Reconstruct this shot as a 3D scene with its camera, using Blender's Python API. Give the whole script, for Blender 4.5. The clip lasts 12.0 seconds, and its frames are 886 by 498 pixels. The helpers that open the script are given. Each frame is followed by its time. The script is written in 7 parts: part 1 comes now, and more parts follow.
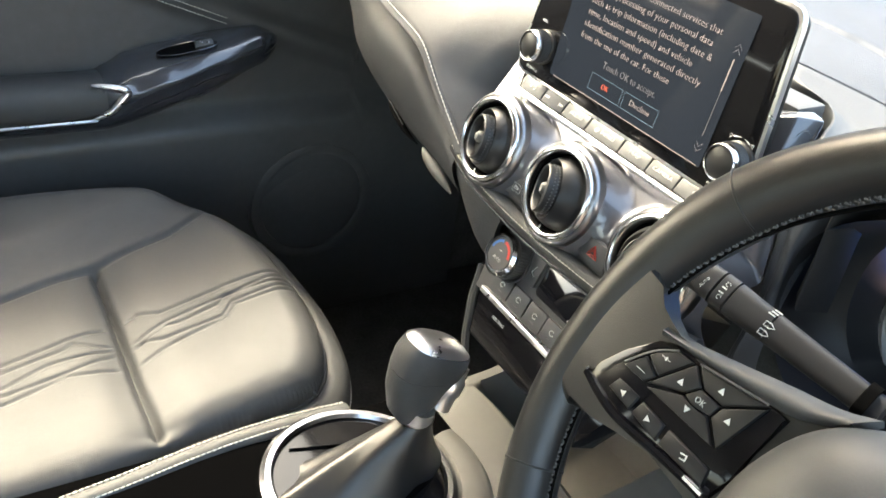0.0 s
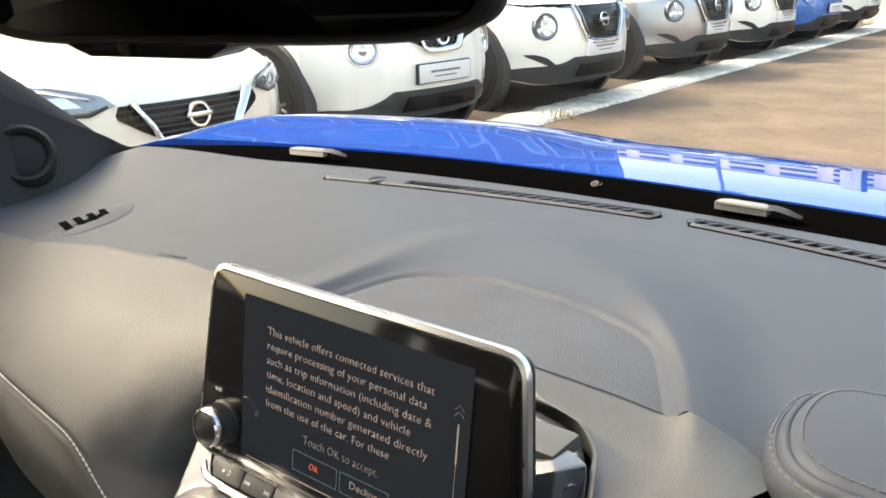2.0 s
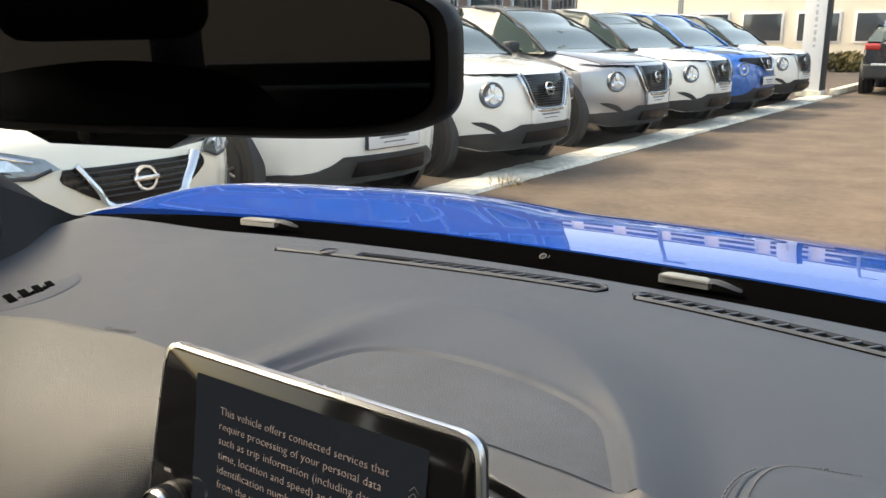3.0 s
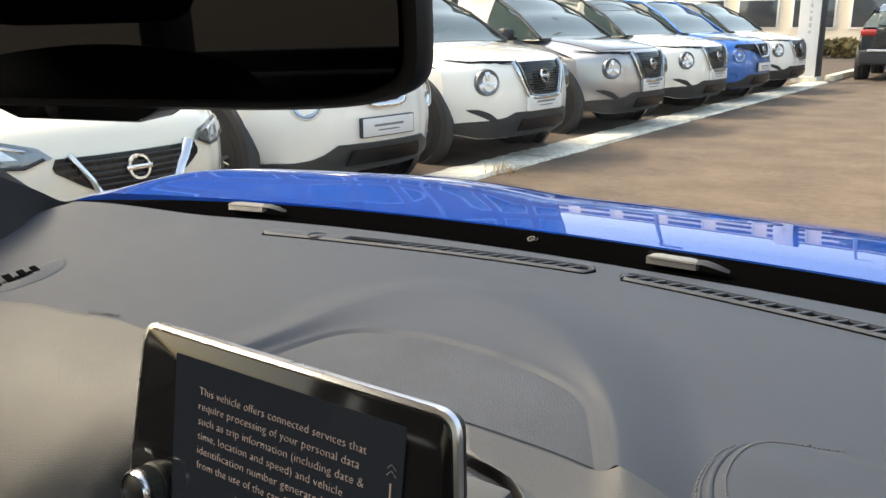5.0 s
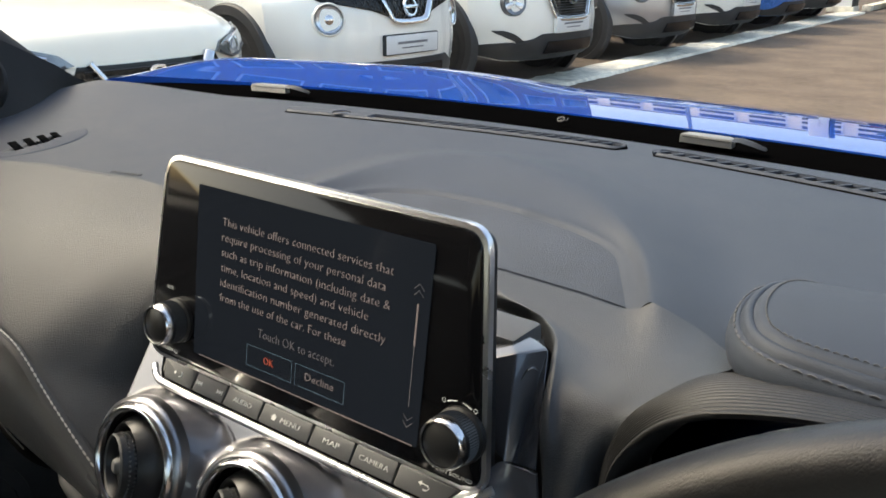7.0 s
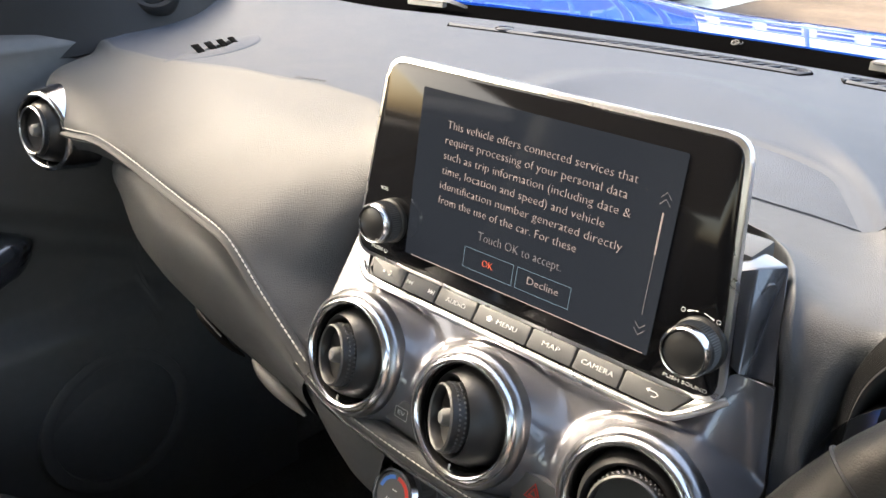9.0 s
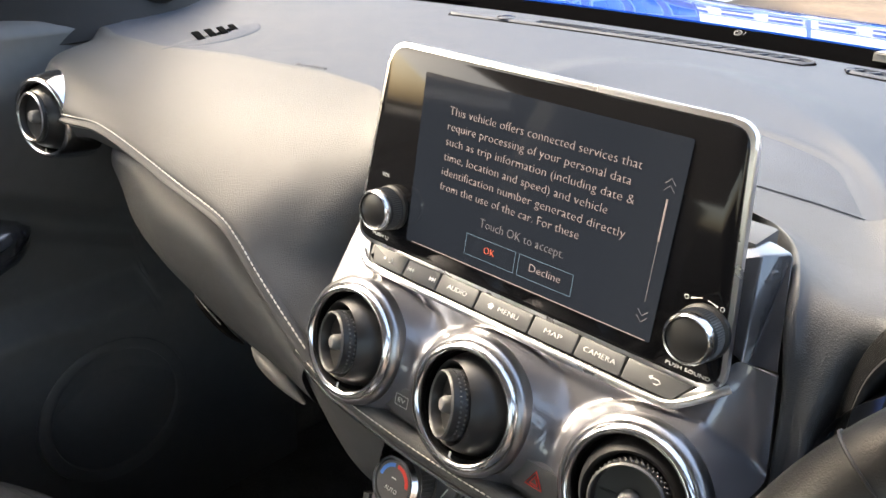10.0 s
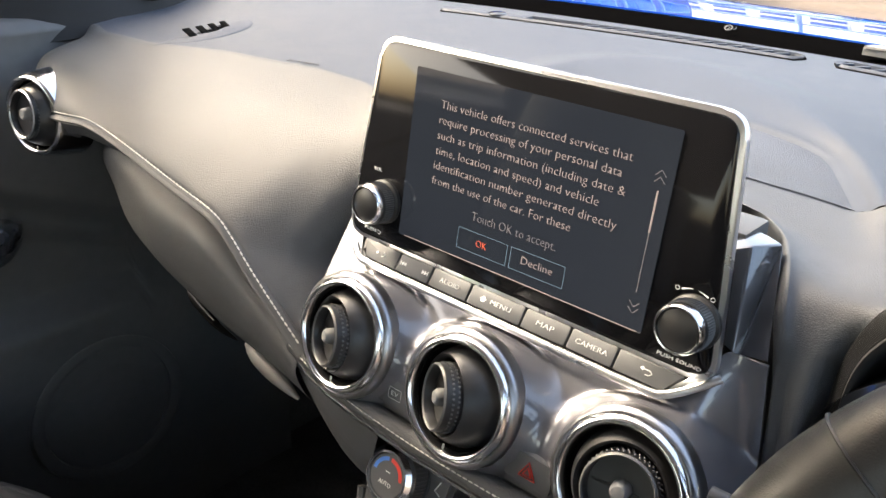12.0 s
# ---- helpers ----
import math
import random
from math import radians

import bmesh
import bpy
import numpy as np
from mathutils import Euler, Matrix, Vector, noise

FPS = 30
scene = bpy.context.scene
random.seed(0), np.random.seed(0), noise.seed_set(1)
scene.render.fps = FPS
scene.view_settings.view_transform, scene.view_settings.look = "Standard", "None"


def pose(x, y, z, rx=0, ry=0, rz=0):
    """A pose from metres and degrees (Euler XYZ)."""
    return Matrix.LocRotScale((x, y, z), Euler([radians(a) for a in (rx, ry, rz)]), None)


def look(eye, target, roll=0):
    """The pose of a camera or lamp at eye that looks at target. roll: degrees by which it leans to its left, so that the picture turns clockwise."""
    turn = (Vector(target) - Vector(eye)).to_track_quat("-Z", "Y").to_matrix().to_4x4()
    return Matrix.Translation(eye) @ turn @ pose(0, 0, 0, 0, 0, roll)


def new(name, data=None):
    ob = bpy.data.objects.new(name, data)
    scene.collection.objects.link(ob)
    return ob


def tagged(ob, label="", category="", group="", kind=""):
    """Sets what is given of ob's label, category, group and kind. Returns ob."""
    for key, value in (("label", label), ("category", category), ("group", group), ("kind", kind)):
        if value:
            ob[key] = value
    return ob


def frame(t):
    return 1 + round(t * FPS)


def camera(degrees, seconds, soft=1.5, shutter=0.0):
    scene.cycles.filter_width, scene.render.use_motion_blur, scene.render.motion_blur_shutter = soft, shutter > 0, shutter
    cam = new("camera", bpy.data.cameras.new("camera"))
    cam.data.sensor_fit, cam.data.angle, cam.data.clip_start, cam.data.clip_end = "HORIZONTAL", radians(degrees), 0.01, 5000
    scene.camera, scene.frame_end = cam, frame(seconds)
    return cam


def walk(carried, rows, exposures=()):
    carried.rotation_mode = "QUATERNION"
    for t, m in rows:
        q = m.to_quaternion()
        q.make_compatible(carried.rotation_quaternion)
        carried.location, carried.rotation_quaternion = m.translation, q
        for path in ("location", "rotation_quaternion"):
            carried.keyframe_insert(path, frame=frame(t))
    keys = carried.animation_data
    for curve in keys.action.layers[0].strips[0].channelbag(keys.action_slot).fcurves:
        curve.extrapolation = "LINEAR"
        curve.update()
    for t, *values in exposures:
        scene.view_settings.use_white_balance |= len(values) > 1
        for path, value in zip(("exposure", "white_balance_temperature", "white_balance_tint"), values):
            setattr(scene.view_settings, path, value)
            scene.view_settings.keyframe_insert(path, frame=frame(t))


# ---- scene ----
cam = camera(54.59, 12.0, soft=1.5, shutter=0.12)
PATH = [
    (0, (0.4435, -0.4261, 1.2023), (-0.2604, 0.0505, 0.6757), 8.39),
    (0.3, (0.4395, -0.4382, 1.2243), (-0.2596, 0.0750, 0.7265), 8.48),
    (0.5, (0.4355, -0.4167, 1.2331), (-0.2773, 0.0850, 0.7431), 6.75),
    (0.8, (0.4203, -0.4165, 1.2259), (-0.2986, 0.1092, 0.7710), 6.02),
    (1, (0.3919, -0.4036, 1.2393), (-0.3182, 0.1494, 0.8035), 4.37),
    (1.2, (0.3589, -0.3727, 1.2395), (-0.3281, 0.2214, 0.8211), 3.27),
    (1.5, (0.3261, -0.3101, 1.2329), (-0.3147, 0.3483, 0.8380), 1.28),
    (1.7, (0.3091, -0.2784, 1.2333), (-0.3052, 0.4160, 0.8585), -0.00),
    (2, (0.3155, -0.2759, 1.2566), (-0.2821, 0.4615, 0.9419), -1.09),
    (2.2, (0.3162, -0.2749, 1.2701), (-0.2676, 0.4837, 0.9808), -1.28),
    (2.5, (0.3221, -0.2864, 1.2794), (-0.2516, 0.4920, 1.0245), -0.91),
    (3, (0.3175, -0.2834, 1.2693), (-0.2439, 0.5071, 1.0244), -0.01),
    (3.5, (0.3225, -0.2777, 1.2676), (-0.2346, 0.5136, 1.0156), -0.30),
    (5.3, (0.3245, -0.2746, 1.2575), (-0.2322, 0.5143, 0.9971), -0.27),
    (5.5, (0.3243, -0.2727, 1.2514), (-0.2347, 0.5132, 0.9869), -0.39),
    (6, (0.3229, -0.2732, 1.2503), (-0.2359, 0.5095, 0.9762), -0.35),
    (6.5, (0.3253, -0.2697, 1.2427), (-0.2314, 0.5110, 0.9586), -0.01),
    (6.8, (0.3231, -0.2777, 1.2253), (-0.2268, 0.4961, 0.9109), 0.47),
    (7, (0.3194, -0.2787, 1.2022), (-0.2413, 0.4783, 0.8668), 0.64),
    (7.1, (0.3122, -0.2837, 1.1955), (-0.2479, 0.4664, 0.8440), 0.85),
    (7.3, (0.2971, -0.2988, 1.1855), (-0.2799, 0.4276, 0.8121), 0.75),
    (7.5, (0.2774, -0.3203, 1.1945), (-0.3249, 0.3767, 0.8055), 0.78),
    (7.7, (0.2618, -0.3396, 1.2000), (-0.3701, 0.3297, 0.8092), 0.71),
    (9.3, (0.2666, -0.3356, 1.1891), (-0.3490, 0.3340, 0.7736), 1.71),
    (9.5, (0.2678, -0.3365, 1.1889), (-0.3490, 0.3314, 0.7724), 1.74),
    (10, (0.2625, -0.3360, 1.1852), (-0.3507, 0.3333, 0.7655), 1.89),
    (10.5, (0.2653, -0.3369, 1.1862), (-0.3466, 0.3337, 0.7669), 1.72),
    (11, (0.2664, -0.3356, 1.1854), (-0.3446, 0.3362, 0.7665), 1.50),
    (11.5, (0.2657, -0.3363, 1.1856), (-0.3437, 0.3368, 0.7665), 1.53),
    (12, (0.2650, -0.3374, 1.1830), (-0.3423, 0.3365, 0.7622), 1.77),
]
EXPOSURES = [(0.0, 3.98, 7700, 2), (0.5, 3.88, 7800, 3), (1.0, 3.75, 8200, 4), (1.5, 3.2, 8400, 4), (2.0, 2.8, 8200, 4), (2.5, 2.4, 8150, 4), (3.5, 2.2, 8050, 4),
             (6.5, 2.2, 7950, 4), (7.0, 2.03, 7350, 4), (7.5, 2.5, 7700, 7), (9.3, 3.4, 7750, 8), (12.0, 3.4, 7750, 8)]
walk(cam, [(t, look(eye, target, roll)) for t, eye, target, roll in PATH], EXPOSURES)

# ---- light ----
world = bpy.data.worlds.new("world")
scene.world = world
world.use_nodes = True
wn = world.node_tree.nodes
sky = wn.new("ShaderNodeTexSky")
sky.sky_type = "NISHITA"
sky.sun_disc = False
SUN_EL, SUN_AZ = 43.0, 261.0
sky.sun_elevation = radians(SUN_EL)
sky.sun_rotation = radians(SUN_AZ)
sky.air_density, sky.dust_density, sky.ozone_density = 1.0, 4.5, 0.6
world.node_tree.links.new(sky.outputs[0], wn["Background"].inputs[0])
wn["Background"].inputs[1].default_value = 0.15
sun_data = bpy.data.lights.new("sun", "SUN")
sun_data.energy, sun_data.angle, sun_data.color = 0.98, radians(12.0), (1.0, 0.965, 0.915)
sun = new("sun", sun_data)
sun.matrix_world = look((20 * math.sin(radians(SUN_AZ)), 20 * math.cos(radians(SUN_AZ)), 20 * math.tan(radians(SUN_EL))), (0, 0, 0))

# ---- materials ----
def mat(name, color, rough=0.5, metal=0.0, var=0.15, scale=40.0, bump=0.0, bscale=300.0, coat=0.0, spec=0.5, bdist=0.001, fleck=0.0, rvar=0.1, kind="noise"):
    """A node material: base colour with broad and fine variation, and fine relief."""
    m = bpy.data.materials.new(name)
    m.use_nodes = True
    n, l = m.node_tree.nodes, m.node_tree.links
    b = n["Principled BSDF"]
    b.inputs["Metallic"].default_value = metal
    b.inputs["Specular IOR Level"].default_value = spec
    b.inputs["Coat Weight"].default_value = coat
    b.inputs["Coat Roughness"].default_value = 0.04
    co = n.new("ShaderNodeTexCoord")
    big, fine = n.new("ShaderNodeTexNoise"), n.new("ShaderNodeTexNoise")
    big.inputs["Scale"].default_value, fine.inputs["Scale"].default_value = scale * 0.12, scale
    big.inputs["Detail"].default_value, fine.inputs["Detail"].default_value = 3, 6
    l.new(co.outputs["Object"], big.inputs["Vector"])
    l.new(co.outputs["Object"], fine.inputs["Vector"])
    add = n.new("ShaderNodeMath")
    add.operation = "ADD"
    l.new(big.outputs["Fac"], add.inputs[0])
    l.new(fine.outputs["Fac"], add.inputs[1])
    ramp = n.new("ShaderNodeMapRange")
    ramp.inputs["From Min"].default_value, ramp.inputs["From Max"].default_value = 0.6, 1.4
    l.new(add.outputs[0], ramp.inputs["Value"])
    mix = n.new("ShaderNodeMix")
    mix.data_type = "RGBA"
    lo = [max(0, c * (1 - var)) for c in color]
    hi = [min(1, c * (1 + var)) for c in color]
    mix.inputs["A"].default_value, mix.inputs["B"].default_value = (*lo, 1), (*hi, 1)
    l.new(ramp.outputs[0], mix.inputs["Factor"])
    l.new(mix.outputs["Result"], b.inputs["Base Color"])
    rr = n.new("ShaderNodeMapRange")
    rr.inputs["To Min"].default_value, rr.inputs["To Max"].default_value = max(0.01, rough * (1 - rvar)), min(1, rough * (1 + rvar))
    l.new(fine.outputs["Fac"], rr.inputs["Value"])
    l.new(rr.outputs[0], b.inputs["Roughness"])
    if bump:
        if kind == "leather":
            t = n.new("ShaderNodeTexVoronoi")
            t.feature = "DISTANCE_TO_EDGE"
            out = t.outputs["Distance"]
        elif kind == "weave":
            t = n.new("ShaderNodeTexVoronoi")
            out = t.outputs["Distance"]
        else:
            t = n.new("ShaderNodeTexNoise")
            t.inputs["Detail"].default_value = 4
            out = t.outputs["Fac"]
        t.inputs["Scale"].default_value = bscale
        warp = n.new("ShaderNodeVectorMath")
        warp.operation = "MULTIPLY_ADD"
        l.new(fine.outputs["Color"], warp.inputs[0])
        warp.inputs[1].default_value = (0.004, 0.004, 0.004)
        l.new(co.outputs["Object"], warp.inputs[2])
        l.new(warp.outputs[0], t.inputs["Vector"])
        bp = n.new("ShaderNodeBump")
        bp.inputs["Strength"].default_value, bp.inputs["Distance"].default_value = bump, bdist
        if kind == "leather":
            cl = n.new("ShaderNodeMapRange")
            cl.inputs["From Max"].default_value = 0.25
            l.new(out, cl.inputs["Value"])
            out = cl.outputs[0]
        l.new(out, bp.inputs["Height"])
        l.new(bp.outputs[0], b.inputs["Normal"])
    if fleck:
        fl = n.new("ShaderNodeTexVoronoi")
        fl.inputs["Scale"].default_value = 2500
        l.new(co.outputs["Object"], fl.inputs["Vector"])
        nb = n.new("ShaderNodeBump")
        nb.inputs["Strength"].default_value, nb.inputs["Distance"].default_value = fleck, 0.0004
        l.new(fl.outputs["Distance"], nb.inputs["Height"])
        l.new(nb.outputs[0], b.inputs["Normal"])
    return m


def glow(name, color, strength):
    m = bpy.data.materials.new(name)
    m.use_nodes = True
    b = m.node_tree.nodes["Principled BSDF"]
    b.inputs["Base Color"].default_value = (*[c * 0.14 for c in color], 1)
    b.inputs["Emission Color"].default_value = (*color, 1)
    b.inputs["Emission Strength"].default_value = strength
    return m


def glass(name, tint=(0.93, 0.96, 0.95)):
    """A thin pane: clear, with the gloss of its two faces."""
    m = bpy.data.materials.new(name)
    m.use_nodes = True
    n, l = m.node_tree.nodes, m.node_tree.links
    n.remove(n["Principled BSDF"])
    clear, gloss, mix, fr = n.new("ShaderNodeBsdfTransparent"), n.new("ShaderNodeBsdfGlossy"), n.new("ShaderNodeMixShader"), n.new("ShaderNodeFresnel")
    clear.inputs[0].default_value = (*tint, 1)
    gloss.inputs["Roughness"].default_value = 0.0
    fr.inputs["IOR"].default_value = 1.2
    l.new(fr.outputs[0], mix.inputs[0])
    l.new(clear.outputs[0], mix.inputs[1])
    l.new(gloss.outputs[0], mix.inputs[2])
    l.new(mix.outputs[0], n["Material Output"].inputs["Surface"])
    return m


LEATHER = mat("black_leather", (0.0440, 0.0452, 0.0462), 0.52, var=0.15, scale=60, bump=0.35, bscale=650, bdist=0.0006, kind="leather", spec=0.3)
PAD = mat("soft_dash_skin", (0.0295, 0.0365, 0.0505), 0.58, var=0.1, scale=30, bump=0.18, bscale=900, bdist=0.0005, kind="leather", spec=0.22)
WEAVE = mat("woven_mesh_panel", (0.0350, 0.041, 0.0535), 0.6, var=0.28, scale=120, bump=0.5, bscale=900, bdist=0.0007, kind="weave", spec=0.25)
BARREL = mat("vent_black", (0.016, 0.016, 0.017), 0.4, var=0.1, scale=80, spec=0.35)
PLASTIC = mat("black_plastic", (0.056, 0.056, 0.057), 0.5, var=0.15, scale=80, bump=0.15, bscale=700, bdist=0.0004)
DARK = mat("dark_carpet", (0.070, 0.069, 0.068), 0.95, var=0.4, scale=200, bump=0.6, bscale=500, bdist=0.002, spec=0.1)
GLOSS = mat("gloss_black", (0.006, 0.006, 0.007), 0.08, var=0.1, scale=20, rvar=0.3, spec=0.25)
SCREEN = mat("screen_glass", (0.006, 0.006, 0.0075), 0.07, var=0.1, scale=10, rvar=0.3)
RIBBED = mat("ribbed_dark_plastic", (0.018, 0.018, 0.019), 0.5, var=0.1, scale=80, spec=0.3)
GRAINED = mat("grained_dash_leather", (0.036, 0.040, 0.047), 0.46, var=0.14, scale=60, bump=0.28, bscale=800, bdist=0.0005, kind="leather", spec=0.3)
GUNDARK = mat("dark_gunmetal_lacquer", (0.050, 0.053, 0.062), 0.24, metal=0.4, var=0.08, scale=30, coat=1.0, fleck=0.05)
GUN = mat("gunmetal_lacquer", (0.112, 0.112, 0.126), 0.36, metal=0.45, var=0.05, scale=30, coat=1.0, fleck=0.05)
CHROME = mat("satin_chrome", (0.62, 0.62, 0.64), 0.18, metal=1.0, var=0.04, scale=60)
SATIN = mat("satin_grey_metal", (0.27, 0.27, 0.285), 0.30, metal=1.0, var=0.05, scale=60)
SILVER = mat("silver_trim", (0.62, 0.62, 0.64), 0.28, metal=1.0, var=0.05, scale=60)
BUTTON = mat("grey_button", (0.052, 0.053, 0.055), 0.5, var=0.1, scale=80)
WHITE = mat("white_print", (0.60, 0.60, 0.58), 0.5, var=0.03)
THREAD = mat("pale_thread", (0.50, 0.48, 0.43), 0.8, var=0.1, scale=300)
THREAD3 = mat("mid_grey_thread", (0.085, 0.085, 0.085), 0.8, var=0.1, scale=300)
THREAD2 = mat("grey_thread", (0.075, 0.075, 0.078), 0.8, var=0.1, scale=300)
CONSOLE = mat("grey_console_plastic", (0.085, 0.083, 0.078), 0.55, var=0.12, scale=80, bump=0.15, bscale=700, bdist=0.0004)
SHROUD = mat("dark_column_plastic", (0.026, 0.026, 0.027), 0.5, var=0.15, scale=80, bump=0.15, bscale=700, bdist=0.0004)
RED = mat("red_print", (0.55, 0.03, 0.02), 0.45, var=0.05)
BLUE = mat("blue_print", (0.04, 0.16, 0.5), 0.45, var=0.05)

# ---- building helpers ----
def link(name, bm, material, smooth=True, angle=40):
    """One mesh object from a bmesh."""
    me = bpy.data.meshes.new(name)
    bmesh.ops.recalc_face_normals(bm, faces=bm.faces)
    bm.to_mesh(me)
    bm.free()
    me.materials.append(material)
    if smooth:
        me.shade_smooth()
        me.set_sharp_from_angle(angle=radians(angle))
    return new(name, me)


def part(name, bm, material, parent, label="", smooth=True, angle=40):
    ob = link(name, bm, material, smooth, angle)
    ob.parent = parent
    if label:
        tagged(ob, label=label)
    return ob


def thing(name, label, category, at=(0, 0, 0), group="", kind=""):
    """An Empty at a thing's base, to carry its parts."""
    ob = new(name)
    ob.empty_display_size = 0.02
    ob.location = at
    return tagged(ob, label=label, category=category, group=group, kind=kind)


def spline(pts, n):
    """n points on a smooth curve through pts."""
    p = np.array(pts, float)
    ext = np.vstack([2 * p[0] - p[1], p, 2 * p[-1] - p[-2]])
    seg = np.linalg.norm(np.diff(p, axis=0), axis=1)
    run = np.r_[0, np.cumsum(seg)]
    out = []
    for s in np.linspace(0, run[-1], n):
        k = min(max(np.searchsorted(run, s, side="right") - 1, 0), len(p) - 2)
        u = (s - run[k]) / max(seg[k], 1e-9)
        a, b, c, d = ext[k:k + 4]
        out.append(0.5 * (2 * b + (c - a) * u + (2 * a - 5 * b + 4 * c - d) * u * u + (3 * b - a - 3 * c + d) * u ** 3))
    return np.array(out)


def interp(v, table):
    """Smooth value at v from rows (v, value...)."""
    t = np.array(table, float)
    k = min(max(np.searchsorted(t[:, 0], v, side="right") - 1, 0), len(t) - 2)
    u = min(max((v - t[k, 0]) / (t[k + 1, 0] - t[k, 0]), 0), 1)
    u = u * u * (3 - 2 * u) * 0.5 + u * 0.5
    return t[k, 1:] * (1 - u) + t[k + 1, 1:] * u


def grid(rows, closed=False, caps=False):
    """A skin over rows of points, all of one length."""
    bm = bmesh.new()
    vs = [[bm.verts.new(p) for p in row] for row in rows]
    n = len(vs[0])
    for a, b in zip(vs, vs[1:]):
        for i in range(n if closed else n - 1):
            j = (i + 1) % n
            bm.faces.new((a[i], a[j], b[j], b[i]))
    if caps:
        bm.faces.new(vs[0][::-1])
        bm.faces.new(vs[-1])
    return bm


def solid(bm, depth):
    """Gives a skin thickness, to the back of its faces."""
    bmesh.ops.recalc_face_normals(bm, faces=bm.faces)
    bmesh.ops.solidify(bm, geom=bm.faces[:], thickness=depth)
    return bm


def loft(stations, n_along, n_round, axis=0):
    """A smooth skin through profiles. stations: (position, [(u, v), ...]); axis says which of x, y, z the position is."""
    prof = [spline([(p[0], p[1]) for p in pts], n_round) for _, pts in stations]
    pos = [s[0] for s in stations]
    rows = np.array([[[q, *p] for p in pr] for q, pr in zip(pos, prof)])
    cols = [spline(rows[:, j], n_along) for j in range(n_round)]
    out = np.array(cols).transpose(1, 0, 2)
    order = {0: (0, 1, 2), 1: (1, 0, 2), 2: (1, 2, 0)}[axis]
    return out[:, :, order]


def rbox(size, at=(0, 0, 0), bevel=0.004, seg=2, m=None):
    """A box with rounded edges."""
    bm = bmesh.new()
    bmesh.ops.create_cube(bm, size=1.0)
    bmesh.ops.scale(bm, vec=size, verts=bm.verts)
    if bevel:
        bmesh.ops.bevel(bm, geom=bm.edges[:], offset=min(bevel, min(size) * 0.45), segments=seg, profile=0.6, affect="EDGES")
    bmesh.ops.translate(bm, vec=at, verts=bm.verts)
    if m is not None:
        bmesh.ops.transform(bm, matrix=m, verts=bm.verts)
    return bm


def lathe(profile, n=48, m=None, start=0.0, sweep=360.0):
    """A turned body about local z. profile: (radius, height)."""
    bm = bmesh.new()
    full = sweep >= 359.9
    k = n if full else n + 1
    rows = []
    for i in range(k):
        a = radians(start + sweep * i / n)
        rows.append([bm.verts.new((r * math.cos(a), r * math.sin(a), h)) for r, h in profile])
    for i in range(n):
        a, b = rows[i], rows[(i + 1) % k]
        for j in range(len(profile) - 1):
            bm.faces.new((a[j], b[j], b[j + 1], a[j + 1]))
    bmesh.ops.remove_doubles(bm, verts=bm.verts, dist=1e-6)
    if m is not None:
        bmesh.ops.transform(bm, matrix=m, verts=bm.verts)
    return bm


def tube(pts, radius, n=10, closed=False, bm=None, flat=1.0, up=None):
    """A round bar along points; radius may be a list."""
    p = np.array(pts, float)
    k = len(p)
    own = bm is None
    bm = bm or bmesh.new()
    rows = []
    last = Vector(up) if up is not None else None
    for i in range(k):
        a, b = (p[i - 1], p[(i + 1) % k]) if closed else (p[max(i - 1, 0)], p[min(i + 1, k - 1)])
        t = Vector(b - a).normalized()
        ref = last if last is not None else (Vector((0, 0, 1)) if abs(t.z) < 0.9 else Vector((1, 0, 0)))
        s = t.cross(ref).normalized()
        w = s.cross(t).normalized()
        if up is None:
            last = w
        r = radius[i] if hasattr(radius, "__len__") else radius
        rows.append([bm.verts.new(Vector(p[i]) + s * (r * math.cos(2 * math.pi * j / n)) + w * (r * flat * math.sin(2 * math.pi * j / n))) for j in range(n)])
    for i in range(k if closed else k - 1):
        a, b = rows[i], rows[(i + 1) % k]
        for j in range(n):
            bm.faces.new((a[j], a[(j + 1) % n], b[(j + 1) % n], b[j]))
    if not closed:
        bm.faces.new(rows[0][::-1])
        bm.faces.new(rows[-1])
    return bm


def rounded(w, h, r, n=6):
    """The outline of a rectangle with rounded corners; r: one radius or four (from bottom left, anticlockwise)."""
    rs = r if hasattr(r, "__len__") else (r,) * 4
    out = []
    for (cx, cy, a0), q in zip(((-1, -1, 180), (1, -1, 270), (1, 1, 0), (-1, 1, 90)), rs):
        for i in range(n + 1):
            a = radians(a0 + 90 * i / n)
            out.append((cx * (w / 2 - q) + q * math.cos(a), cy * (h / 2 - q) + q * math.sin(a)))
    return out


def plate(outline, depth, bevel=0.0, m=None, seg=2, z=0.0):
    """A flat body from an outline in local x, y, its face at z, its back at z - depth, with a rounded face edge."""
    bm = bmesh.new()
    top = [bm.verts.new((x, y, z)) for x, y in outline]
    low = [bm.verts.new((x, y, z - depth)) for x, y in outline]
    f = bm.faces.new(top)
    n = len(top)
    for i in range(n):
        bm.faces.new((low[i], low[(i + 1) % n], top[(i + 1) % n], top[i]))
    bm.faces.new(low[::-1])
    if bevel:
        bmesh.ops.bevel(bm, geom=list(f.edges), offset=bevel, segments=seg, profile=0.5, affect="EDGES")
    if m is not None:
        bmesh.ops.transform(bm, matrix=m, verts=bm.verts)
    return bm


